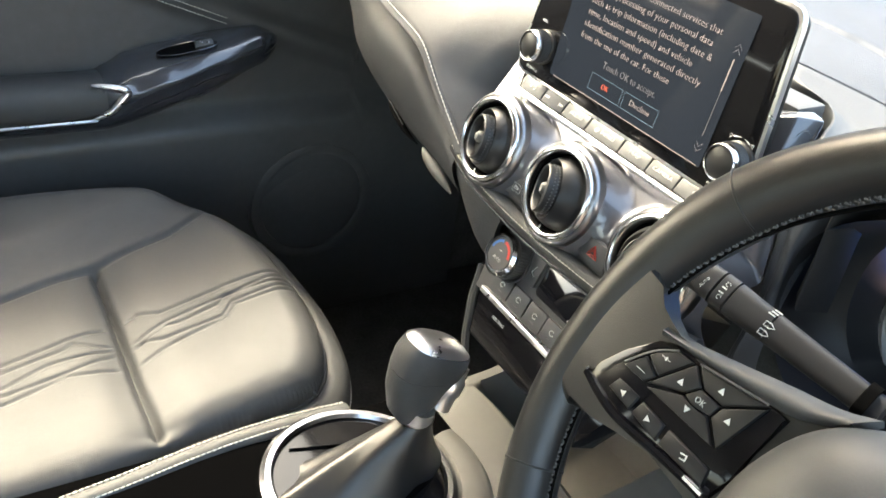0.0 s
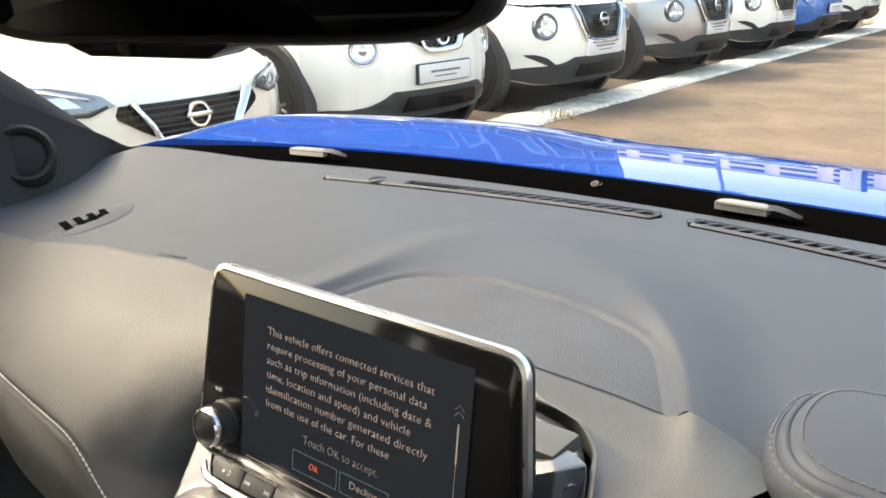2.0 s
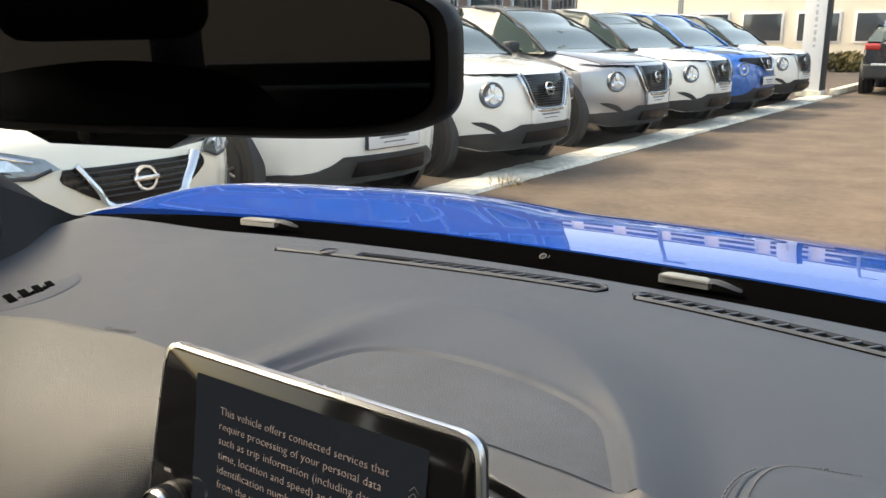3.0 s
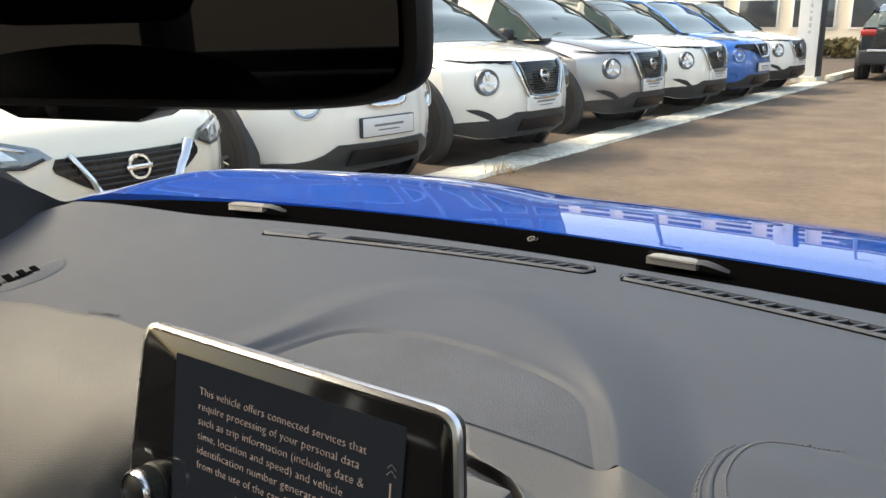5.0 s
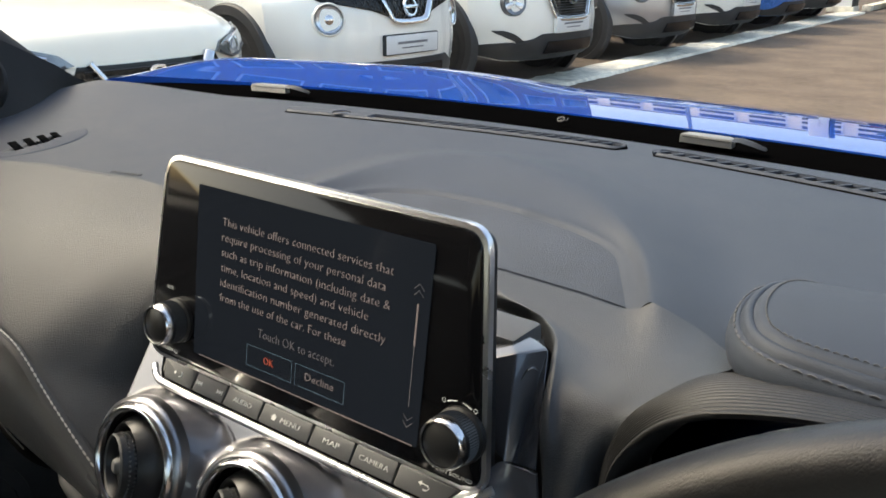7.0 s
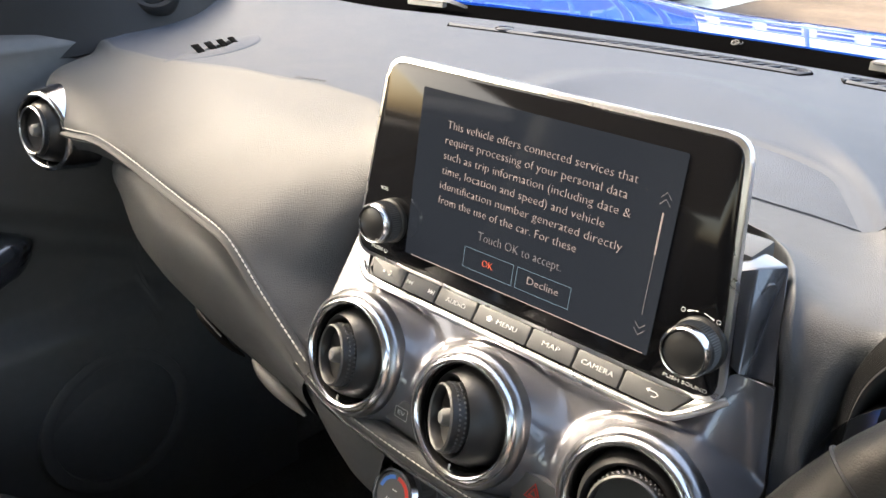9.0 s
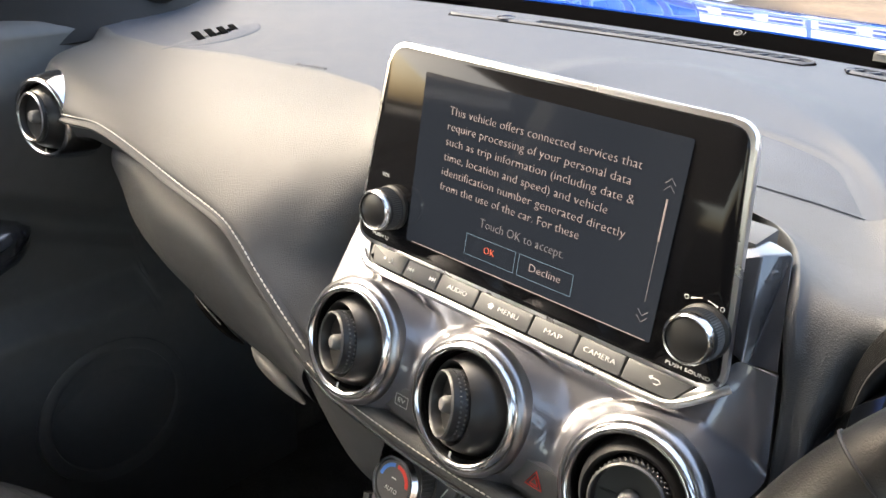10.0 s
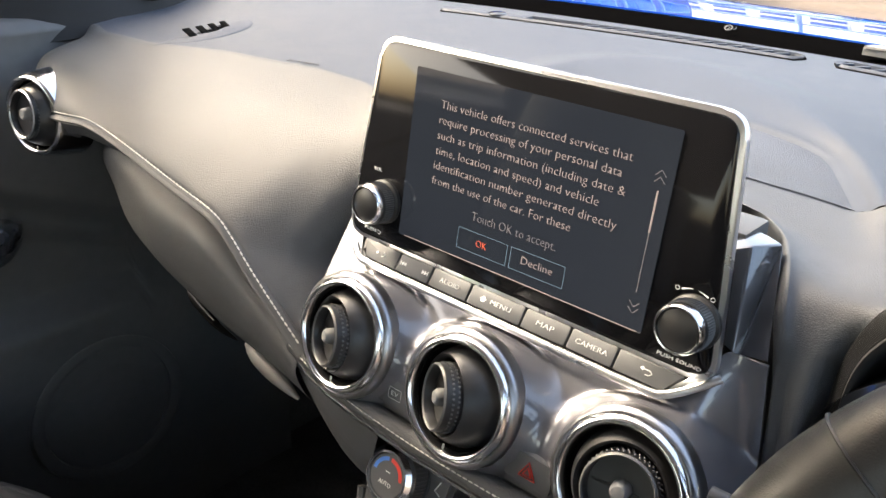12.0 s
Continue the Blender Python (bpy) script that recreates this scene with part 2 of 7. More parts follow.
def stitches(pts, pitch, length, radius, normal=None, bm=None, slant=0.0):
    """A row of thread stitches along a path."""
    bm = bm or bmesh.new()
    p = np.array(pts, float)
    run = np.r_[0, np.cumsum(np.linalg.norm(np.diff(p, axis=0), axis=1))]
    at = lambda s: Vector([np.interp(s, run, p[:, k]) for k in range(3)])
    s = pitch * 0.5
    while s + length < run[-1]:
        a, b = at(s), at(s + length)
        if slant and normal is not None:
            side = (b - a).cross(Vector(normal)).normalized() * slant
            a, b = a - side, b + side
        lift = Vector(normal) * radius if normal is not None else Vector((0, 0, 0))
        tube([a, (a + b) / 2 + lift, b], [radius * 0.7, radius, radius * 0.7], 5, bm=bm)
        s += pitch
    return bm


def words(text, size, material, parent, m, name="writing", align="CENTER", depth=0.0002, width=0.0):
    """Printed text as a mesh, in the plane of m, read from its +z side."""
    cu = bpy.data.curves.new("letters", "FONT")
    cu.body, cu.size, cu.align_x, cu.align_y, cu.extrude, cu.resolution_u = text, size, align, "CENTER", depth, 2
    cu.offset = (-0.024 if size > 0.006 else -0.014) * size
    if width:
        cu.space_character = width
    tmp = new("letters", cu)
    me = bpy.data.meshes.new_from_object(tmp.evaluated_get(bpy.context.evaluated_depsgraph_get()))
    bpy.data.objects.remove(tmp)
    me.materials.clear()
    me.materials.append(material)
    me.transform(m)
    ob = new(name, me)
    ob.parent = parent
    return ob


def facing(at, pitch=0.0, yaw=0.0):
    """A pose whose local x is to the right, y up and z towards the cabin (backwards, -y); pitch leans its face up, yaw turns it to its right."""
    return pose(*at, 0, 0, yaw) @ pose(0, 0, 0, 90 - pitch, 0, 0)


def line(text, width, size, material, parent, m, inv=None, name="writing"):
    """A line of text fitted to a width, starting at m."""
    ob = words(text, size, material, parent, Matrix.Identity(4), name, "LEFT")
    co = np.array([v.co for v in ob.data.vertices])
    k = width / (co[:, 0].max() - co[:, 0].min())
    ob.data.transform(m @ Matrix.Diagonal((k, 1, 1, 1)) @ Matrix.Translation((-co[:, 0].min(), 0, 0)))
    if inv is not None:
        ob.matrix_parent_inverse = inv
    return ob


TXT = glow("notice_text", (0.70, 0.56, 0.56), 0.052)
TXT2 = glow("dim_text", (0.42, 0.38, 0.42), 0.042)
TXTRED = glow("red_text", (0.75, 0.12, 0.06), 0.115)
TXTBLUE = glow("blue_outline", (0.16, 0.26, 0.36), 0.13)
TXT_PINK = glow("pink_mark", (0.8, 0.55, 0.5), 0.33)
# near black, painted for the shade inside slots, gaps and recesses
GAP_SHADE = mat("gap_shade", (0.003, 0.003, 0.003), 0.9, var=0.1, spec=0.02)
EMBOSS = mat("embossed_print", (0.018, 0.018, 0.019), 0.6, var=0.05)
BARSP = mat("dim_marks", (0.12, 0.12, 0.12), 0.6, var=0.05)
DISPLAY = glow("display_backlight", (0.017, 0.021, 0.03), 0.15)
DISPLAY.node_tree.nodes["Principled BSDF"].inputs["Roughness"].default_value = 0.07

# ---- the car's own shell ----
# unseen headlining, set this pale to bounce fill light into the cabin
HEADLINER = mat("grey_headliner", (0.62, 0.62, 0.60), 0.9, var=0.1, scale=200)
BODYBLUE = mat("blue_car_paint", (0.004, 0.040, 0.235), 0.02, metal=0.05, var=0.03, scale=10, coat=0.0, spec=0.16)
FRIT_AND_GAP = mat("ceramic_band_and_gap_black", (0.0012, 0.0012, 0.0013), 0.9, var=0.1, spec=0.0)
PILLAR = mat("grey_pillar_trim", (0.012, 0.012, 0.013), 0.75, var=0.15, scale=150, bump=0.2, bscale=900, bdist=0.0004, spec=0.25)
PANE = glass("window_glass", (0.985, 0.99, 0.985))


cabin_shell = thing("cabin_shell", "dark grey lined shell of a small car's cabin", "car body", kind="structure")
# floor, roof, rear
floor_bm = rbox((1.5, 3.2, 0.05), (0, -0.75, 0.275), 0.01)
tagged(link("floor", floor_bm, DARK), label="black carpeted car floor", category="floor", kind="structure")
roof_rows = [[(x, y, 1.47 - 0.06 * (x / 0.62) ** 2 - 0.05 * max(0, (y + 0.45)) ** 2 - 0.03 * max(0, -1.2 - y) ** 2) for x in np.linspace(-0.62, 0.62, 13)] for y in np.linspace(-2.35, -0.12, 13)]
tagged(link("ceiling", solid(grid(roof_rows), 0.03), HEADLINER), label="pale grey fabric headlining of the car roof", category="ceiling", kind="structure")
part("rear_panel", rbox((1.44, 0.04, 0.75), (0, -2.36, 0.66), 0.01), PLASTIC, cabin_shell)
part("rear_seat_back", rbox((1.3, 0.16, 0.66), (0, -1.62, 0.72), 0.06, 4), LEATHER, cabin_shell)
part("kick_panel", rbox((0.04, 0.62, 0.72), (-0.715, 0.40, 0.62), 0.01), DARK, cabin_shell)
part("kick_panel", rbox((0.04, 0.62, 0.72), (0.715, 0.40, 0.62), 0.01), DARK, cabin_shell)
part("bulkhead", rbox((1.44, 0.04, 0.62), (0, 0.56, 0.60), 0.01), DARK, cabin_shell)
for sx in (-1, 1):
    # sill rail under the roof, and the two upright posts behind the front doors
    part("roof_rail", tube([(sx * 0.64, y, z) for y, z in ((-2.3, 1.36), (-1.6, 1.42), (-0.9, 1.43), (-0.3, 1.40), (-0.05, 1.36))], 0.035, 10), HEADLINER, cabin_shell)
    part("door_post", rbox((0.06, 0.16, 0.46), (sx * 0.68, -0.95, 1.20), 0.02), PLASTIC, cabin_shell)
    part("rear_post", rbox((0.06, 0.3, 0.42), (sx * 0.66, -2.1, 1.21), 0.02), PLASTIC, cabin_shell)
    part("rear_side", rbox((0.06, 1.45, 0.72), (sx * 0.71, -1.64, 0.65), 0.02), PLASTIC, cabin_shell)


# windscreen: a bowed pane from the cowl to the roof
def screen_low(x):
    return (x, 0.585 - 0.16 * (abs(x) / 0.72) ** 2.4, 1.00)


def screen_high(x):
    return (x * 0.80, -0.10 - 0.04 * (abs(x) / 0.72) ** 2, 1.43 - 0.04 * (x / 0.72) ** 2)


ws_rows = []
for v in np.linspace(0, 1, 17):
    row = []
    for x in np.linspace(-0.82, 0.82, 33):
        a, b = np.array(screen_low(x)), np.array(screen_high(x))
        p = a * (1 - v) + b * v
        p[2] += 0.03 * math.sin(math.pi * v)
        p[1] += 0.03 * math.sin(math.pi * v)
        row.append(tuple(p))
    ws_rows.append(row)
windscreen = thing("window_1", "clear bowed windscreen glass with a black edge band", "windscreen", kind="structure")
pane = part("pane", grid(ws_rows), PANE, windscreen)
pane.visible_shadow = False
if sum(p.normal.z for p in pane.data.polygons) > 0:
    pane.data.flip_normals()


# A pillars
def pillar(sx):
    lo, hi = np.array((sx * 0.825, 0.385, 1.000)), np.array((sx * 0.625, -0.20, 1.385))
    pts = [lo * (1 - v) + hi * v + np.array((0.0, 0.012, 0.012)) * math.sin(math.pi * v) for v in np.linspace(-0.10, 1.05, 9)]
    rows = []
    for p in pts:
        rows.append([(p[0] + sx * dx, p[1] + dy, p[2] + dz) for dx, dy, dz in ((0.0, 0.0, 0.0), (-0.030, -0.045, -0.030), (-0.040, -0.090, -0.060), (0.030, -0.110, -0.050), (0.075, -0.03, 0.0), (0.045, 0.02, 0.01))])
    return grid(rows, closed=True, caps=True)


for sx, nm in ((-1, "wall_pillar_passenger"), (1, "wall_pillar_driver")):
    tagged(link(nm, pillar(sx), PILLAR, angle=60), label="dark grey grained trim on the windscreen pillar", category="pillar", kind="structure")

# the pillar's foot, sweeping down on to the end of the dash
for sx, nm in ((-1, "trim_pillar_foot_passenger"), (1, "trim_pillar_foot_driver")):
    low = spline([(0.705, -0.090, 0.985), (0.685, 0.010, 0.985), (0.660, 0.120, 0.992), (0.695, 0.235, 1.002), (0.745, 0.305, 1.006), (0.800, 0.370, 1.006), (0.840, 0.430, 1.002)], 24)
    high = spline([(0.700, -0.010, 1.270), (0.710, 0.070, 1.215), (0.722, 0.140, 1.165), (0.735, 0.195, 1.117), (0.742, 0.260, 1.080), (0.765, 0.325, 1.048), (0.805, 0.385, 1.018), (0.845, 0.440, 1.003)], 24)
    rows = []
    for a, b in zip(low, high):
        rows.append([(sx * (a[0] * (1 - v) + b[0] * v), a[1] * (1 - v) + b[1] * v, a[2] + (b[2] - a[2]) * v ** 1.25 - 0.004 * (1 - v) ** 6) for v in np.linspace(0, 1, 12)])
    tagged(link(nm, solid(grid(rows), 0.004), PILLAR, angle=80), label="dark grained trim at the foot of the windscreen pillar", category="pillar trim", kind="structure")

# ---- dashboard ----
dashboard = thing("dashboard", "black soft-touch dashboard with stitched leather pad and round vents", "dashboard", (0, 0.3, 0.9))
dashboard_inv = Matrix.Translation((0, -0.3, -0.9))


def dpart(name, bm, material, label="", angle=40, parent=None):
    ob = part(name, bm, material, parent or dashboard, label, angle=angle)
    ob.matrix_parent_inverse = dashboard_inv if parent is None else Matrix.Identity(4)
    return ob


def smoothstep(a, b, v):
    u = min(max((v - a) / (b - a), 0), 1)
    return u * u * (3 - 2 * u)


CREST = spline([(-0.168, 0.04), (-0.166, 0.12), (-0.163, 0.200), (-0.156, 0.270), (-0.130, 0.328), (-0.075, 0.345), (0.011, 0.314), (0.068, 0.268), (0.112, 0.215), (0.141, 0.165), (0.160, 0.119), (0.172, 0.080)], 80)
PANEL = spline([(-0.154, 0.085), (-0.153, 0.12), (-0.149, 0.170), (-0.134, 0.225), (-0.097, 0.250), (-0.046, 0.258), (0.010, 0.254), (0.066, 0.238), (0.098, 0.217), (0.122, 0.179), (0.140, 0.147), (0.153, 0.123), (0.160, 0.108)], 80)


CREST_FINE, PANEL_FINE = spline(CREST, 700), spline(PANEL, 700)


def side_of(line, x, y):
    """Signed distance to a line round the hump; inside is positive."""
    d = np.hypot(line[:, 0] - x, line[:, 1] - y)
    k = int(np.argmin(d))
    a, b = line[max(k - 1, 0)], line[min(k + 1, len(line) - 1)]
    cross = (b[0] - a[0]) * (y - a[1]) - (b[1] - a[1]) * (x - a[0])
    return d[k] if cross < 0 else -d[k]


def screen_foot(x):
    return 0.540 - 0.112 * (abs(x) / 0.66) ** 2.3


def top_height(x, y):
    z = 1.003 + 0.008 * smoothstep(0.13, 0.45, y) + 0.012 * smoothstep(0.56, 0.76, abs(x)) * smoothstep(0.20, 0.40, y)
    if -0.26 < x < 0.27 and y < 0.47:
        c, p = side_of(CREST_FINE, x, y), side_of(PANEL_FINE, x, y)
        if p > 0:
            z += 0.0085 - 0.0030 * smoothstep(0.0, 0.006, p)
        elif c > 0:
            z += 0.0085 + 0.0065 * smoothstep(0, 1.0, -p / (c - p))
        else:
            fall = 0.060 + 0.025 * smoothstep(0.20, 0.34, y)
            z += 0.0150 * (1 - smoothstep(-0.010, fall, -c)) / (1 - smoothstep(-0.010, fall, 0.0))
    return z


def front_edge(x):
    return float(interp(x, [(-0.8, 0.136), (-0.665, 0.136), (-0.645, 0.098), (-0.60, 0.086), (-0.53, 0.092), (-0.43, 0.130), (-0.33, 0.145), (-0.27, 0.143), (-0.21, 0.120), (-0.165, 0.100), (-0.12, 0.080), (0.000, 0.094), (0.020, 0.135), (0.032, 0.146), (0.045, 0.148), (0.065, 0.147), (0.10, 0.145), (0.149, 0.139), (0.183, 0.137), (0.205, 0.127), (0.26, 0.12), (0.8, 0.12)])[0])


def skirt(xs, table, n, shift=lambda x, z: 0.0, reach=0.012):
    """A padded front that hangs seamlessly from the dash top's edge. table: (x, y1, z1, y2, z2, ...)."""
    rows = []
    for x in xs:
        tb = np.array(table)
        q = np.mean([[np.interp(x + o, tb[:, 0], tb[:, k]) for k in range(1, tb.shape[1])] for o in np.linspace(-reach, reach, 9)], axis=0).reshape(-1, 2)
        xt = x + shift(x, 1.02)
        e = front_edge(xt)
        zt = top_height(xt, e)
        pts = [(e + 0.006, zt + 0.0002), (e - 0.002, zt - 0.0002)] + [tuple(r) for r in q]
        rows.append([(x + shift(x, z), y, z) for y, z in spline(pts, n)])
    return grid(rows)


rows = []
for v in np.linspace(0, 1, 190):
    row = []
    for x in np.r_[np.linspace(-0.76, -0.21, 90), np.linspace(-0.207, 0.237, 180), np.linspace(0.24, 0.76, 80)]:
        a, b = front_edge(x), screen_foot(x)
        y = a + (b - a) * v
        row.append((x, y, top_height(x, y)))
    rows.append(row)
dpart("top_pad", grid(rows), PAD, "dark grey soft dash top with a raised hump")

dpart("front_lip", tube([(x, front_edge(x) + 0.002, top_height(x, front_edge(x)) - 0.0058) for x in np.linspace(-0.16, 0.022, 60)], 0.0058, 10), PAD)

# the woven panel inside the hump
rows = []
for w in np.linspace(0.05, 0.985, 18):
    row = []
    for x, y in PANEL:
        x, y = 0.004 + (x - 0.004) * w, 0.095 + (y - 0.095) * w
        y = max(y, front_edge(x) + 0.002)
        row.append((x, y, 1.0094 - 0.0010 * w ** 20 + 0.008 * smoothstep(0.13, 0.45, y)))
    rows.append(row)
dpart("inset_panel", grid(rows), WEAVE, "dark grey woven-grain inset panel")
gap = [(0.004 + (x - 0.004) * 0.992, 0.200 + (y - 0.200) * 0.992, 1.0103 + 0.008 * smoothstep(0.13, 0.45, y)) for x, y in PANEL[50:] if y > front_edge(x) + 0.002]
dpart("panel_gap", tube(gap, [0.0003 + 0.0005 * min(1, k / 14) for k in range(len(gap))], 6), GAP_SHADE)

# padded front of the passenger's side
PAD_OUTER = [
    (-0.645, 0.090, 0.990, 0.088, 0.975, 0.086, 0.955, 0.09, 0.93, 0.12, 0.90),
    (-0.625, 0.074, 0.996, 0.042, 0.984, 0.032, 0.955, 0.035, 0.92, 0.07, 0.895),
    (-0.595, 0.068, 0.999, 0.018, 0.989, 0.004, 0.955, 0.005, 0.92, 0.03, 0.90),
    (-0.550, 0.065, 0.999, 0.010, 0.987, -0.006, 0.962, -0.006, 0.945, 0.00, 0.925),
    (-0.480, 0.070, 0.997, 0.018, 0.985, -0.008, 0.970, -0.014, 0.957, -0.004, 0.940),
    (-0.390, 0.075, 0.994, 0.022, 0.980, -0.010, 0.966, -0.016, 0.956, -0.006, 0.942),
]
PAD_INNER = [
    (-0.300, 0.078, 0.991, 0.026, 0.974, -0.012, 0.956, -0.0195, 0.9455, -0.008, 0.930),
    (-0.245, 0.080, 0.989, 0.030, 0.968, -0.012, 0.947, -0.0215, 0.9375, -0.010, 0.920),
    (-0.222, 0.080, 0.988, 0.032, 0.964, -0.011, 0.938, -0.0225, 0.9265, -0.012, 0.910),
    (-0.200, 0.078, 0.985, 0.035, 0.953, -0.006, 0.920, -0.0245, 0.9115, -0.015, 0.893),
    (-0.182, 0.080, 0.984, 0.046, 0.950, 0.010, 0.914, -0.0255, 0.8985, -0.015, 0.880),
    (-0.166, 0.085, 0.988, 0.075, 0.955, 0.050, 0.910, -0.0220, 0.8870, -0.015, 0.868),
    (-0.150, 0.088, 0.990, 0.090, 0.960, 0.080, 0.905, -0.0150, 0.8770, -0.010, 0.858),
]
dpart("padded_front", skirt(np.linspace(-0.643, -0.132, 140), PAD_OUTER + PAD_INNER, 48), LEATHER, "black leather padded front with stitched lower edge")

# double row of pale stitches along the pad's lower edge
SEAM = spline([(-0.524, -0.0080, 0.9495), (-0.49, -0.0125, 0.955), (-0.44, -0.0150, 0.9615), (-0.39, -0.0165, 0.958), (-0.30, -0.0205, 0.9455), (-0.245, -0.0225, 0.9375), (-0.222, -0.0235, 0.9265), (-0.20, -0.0255, 0.9115), (-0.175, -0.0270, 0.8945), (-0.148, -0.0280, 0.8765), (-0.138, -0.0285, 0.870)], 140)
bm = stitches(SEAM + np.array((0, -0.0014, 0.0042)), 0.0048, 0.0036, 0.00068)
stitches(SEAM + np.array((0, -0.0016, -0.0042)), 0.0048, 0.0036, 0.00068, bm=bm)
tagged(dpart("stitching", bm, THREAD, "pale double stitching"), kind="stuff")
dpart("piping", tube(SEAM + np.array((0, -0.0004, 0.0)), 0.0020, 8), LEATHER)
dpart("seam_band", tube(SEAM + np.array((0, 0.0008, -0.0015)), 0.0058, 10, flat=0.5), LEATHER)

# glovebox lid and lower panel under the pad
GLOVE = [
    (-0.505, [(0.04, 0.93), (0.025, 0.913), (0.027, 0.891), (0.046, 0.874), (0.065, 0.872)]),
    (-0.460, [(0.024, 0.935), (0.009, 0.923), (0.01, 0.891), (0.031, 0.863), (0.06, 0.858)]),
    (-0.420, [(0.012, 0.94), (-0.003, 0.926), (-0.004, 0.88), (0.018, 0.846), (0.05, 0.838)]),
    (-0.375, [(0.002, 0.942), (-0.015, 0.922), (-0.014, 0.875), (0.009, 0.839), (0.045, 0.829)]),
    (-0.330, [(-0.004, 0.94), (-0.025, 0.918), (-0.023, 0.874), (0.002, 0.835), (0.04, 0.822)]),
    (-0.260, [(-0.008, 0.93), (-0.029, 0.913), (-0.027, 0.866), (-0.004, 0.826), (0.03, 0.812)]),
    (-0.200, [(-0.012, 0.9), (-0.0276, 0.8832), (-0.0256, 0.8524), (-0.01, 0.825), (0.02, 0.808)]),
    (-0.145, [(-0.014, 0.865), (-0.0296, 0.8582), (-0.0286, 0.8424), (-0.014, 0.818), (0.012, 0.8)]),
]
lid = dpart("glovebox_lid", grid(loft(GLOVE, 60, 30)), LEATHER, "black leather-grained glovebox lid")
LOWER = [
    (-0.60, [(0.075, 0.880), (0.11, 0.82), (0.22, 0.70)]),
    (-0.46, [(0.055, 0.858), (0.09, 0.81), (0.19, 0.69)]),
    (-0.33, [(0.036, 0.825), (0.08, 0.78), (0.17, 0.68)]),
    (-0.23, [(0.024, 0.812), (0.07, 0.765), (0.15, 0.66)]),
    (-0.12, [(0.008, 0.800), (0.05, 0.75), (0.14, 0.64)]),
]
dpart("lower_panel", solid(grid(loft(LOWER, 30, 12)), 0.004), DARK)
# glovebox latch's finger recess as near-black shade, and the trim end below, painted lit
part("latch_recess", tube(spline([(-0.312, -0.0115, 0.8455), (-0.292, -0.0135, 0.840), (-0.268, -0.0120, 0.8295), (-0.252, -0.0065, 0.822)], 14), [0.0008, 0.0020, 0.0032, 0.0038, 0.0040, 0.0040, 0.0040, 0.0040, 0.0038, 0.0034, 0.0030, 0.0024, 0.0016, 0.0008], 8, flat=0.6), GAP_SHADE, lid)
part("latch_edge", tube(spline([(-0.308, -0.0130, 0.8480), (-0.290, -0.0160, 0.8450), (-0.270, -0.0155, 0.8370)], 10), 0.0007, 6), BUTTON, lid)
dpart("lower_trim_end", tube(spline([(-0.246, -0.0030, 0.8200), (-0.225, -0.0065, 0.8185), (-0.200, -0.0085, 0.8135), (-0.172, -0.0090, 0.8060)], 14), [0.0012, 0.0030, 0.0048, 0.0060, 0.0066, 0.0068, 0.0068, 0.0066, 0.0062, 0.0056, 0.0048, 0.0038, 0.0026, 0.0012], 10), CONSOLE, "trim end under the glovebox, coloured paler for the light on it")

# driver's side front, from the stack to the binnacle
# rows from the fold of the dash top downwards: bead, middle, edge beside the ribbed band
DRV = [
    ((0.0400, 0.1460, 1.0045), (0.130, 0.1415, 1.0080), (0.2070, 0.1280, 1.0085)),
    ((0.0600, 0.1235, 1.0045), (0.140, 0.1180, 1.0050), (0.2100, 0.1040, 1.0110)),
    ((0.0960, 0.1145, 1.0040), (0.152, 0.0930, 1.0015), (0.2050, 0.0780, 1.0140)),
    ((0.1190, 0.0950, 1.0030), (0.158, 0.0710, 0.9985), (0.1930, 0.0560, 1.0070)),
    ((0.1335, 0.0680, 1.0005), (0.1615, 0.0535, 0.9935), (0.1830, 0.0460, 0.9990)),
    ((0.1440, 0.0460, 0.9850), (0.162, 0.0420, 0.9800), (0.1765, 0.0455, 0.9810)),
    ((0.1530, 0.0365, 0.9620), (0.164, 0.0350, 0.9600), (0.1730, 0.0450, 0.9620)),
    ((0.1562, 0.0340, 0.9350), (0.165, 0.0310, 0.9340), (0.1720, 0.0420, 0.9350)),
    ((0.1585, 0.0310, 0.8950), (0.166, 0.0280, 0.8950), (0.1710, 0.0350, 0.8950)),
    ((0.1605, 0.0200, 0.8500), (0.165, 0.0120, 0.8500), (0.1800, 0.0200, 0.8500)),
    ((0.1540, 0.0100, 0.7600), (0.180, 0.0080, 0.7600), (0.2100, 0.0100, 0.7600)),
]
cols = [spline([row[k] for row in DRV], 80) for k in range(3)]
rows = []
for a, b, c in zip(*cols):
    side = np.array((c[0] - a[0], c[1] - a[1], 0.0))
    side /= np.linalg.norm(side)
    down = np.array((0.0, 0.35, -0.94))
    bead = [tuple(a - side * (0.0062 * math.sin(q)) + down * (0.0062 * (1 - math.cos(q)))) for q in np.radians((120, 90, 68, 45, 22))]
    bead = [tuple(a - side * 0.0062 + down * 0.022)] + bead
    row = [np.array(p) for p in spline([tuple(a), tuple(b), tuple(c)], 26)]
    k = len(rows) / 79
    for p, x in zip(row, np.linspace(0.040, 0.207, 26)):
        fade = max(0.0, 1 - k / 0.16)
        fold = np.array((x, front_edge(x), top_height(x, front_edge(x))))
        first = spline([DRV[0][0], DRV[0][1], DRV[0][2]], 26)[int(round((x - 0.040) / 0.167 * 25))]
        p += (fold - first) * fade ** 1.6
    rows.append(bead + [tuple(p) for p in row])
dpart("driver_front", grid(rows), GRAINED, "grained soft dash skin round the screen's shell", angle=80)
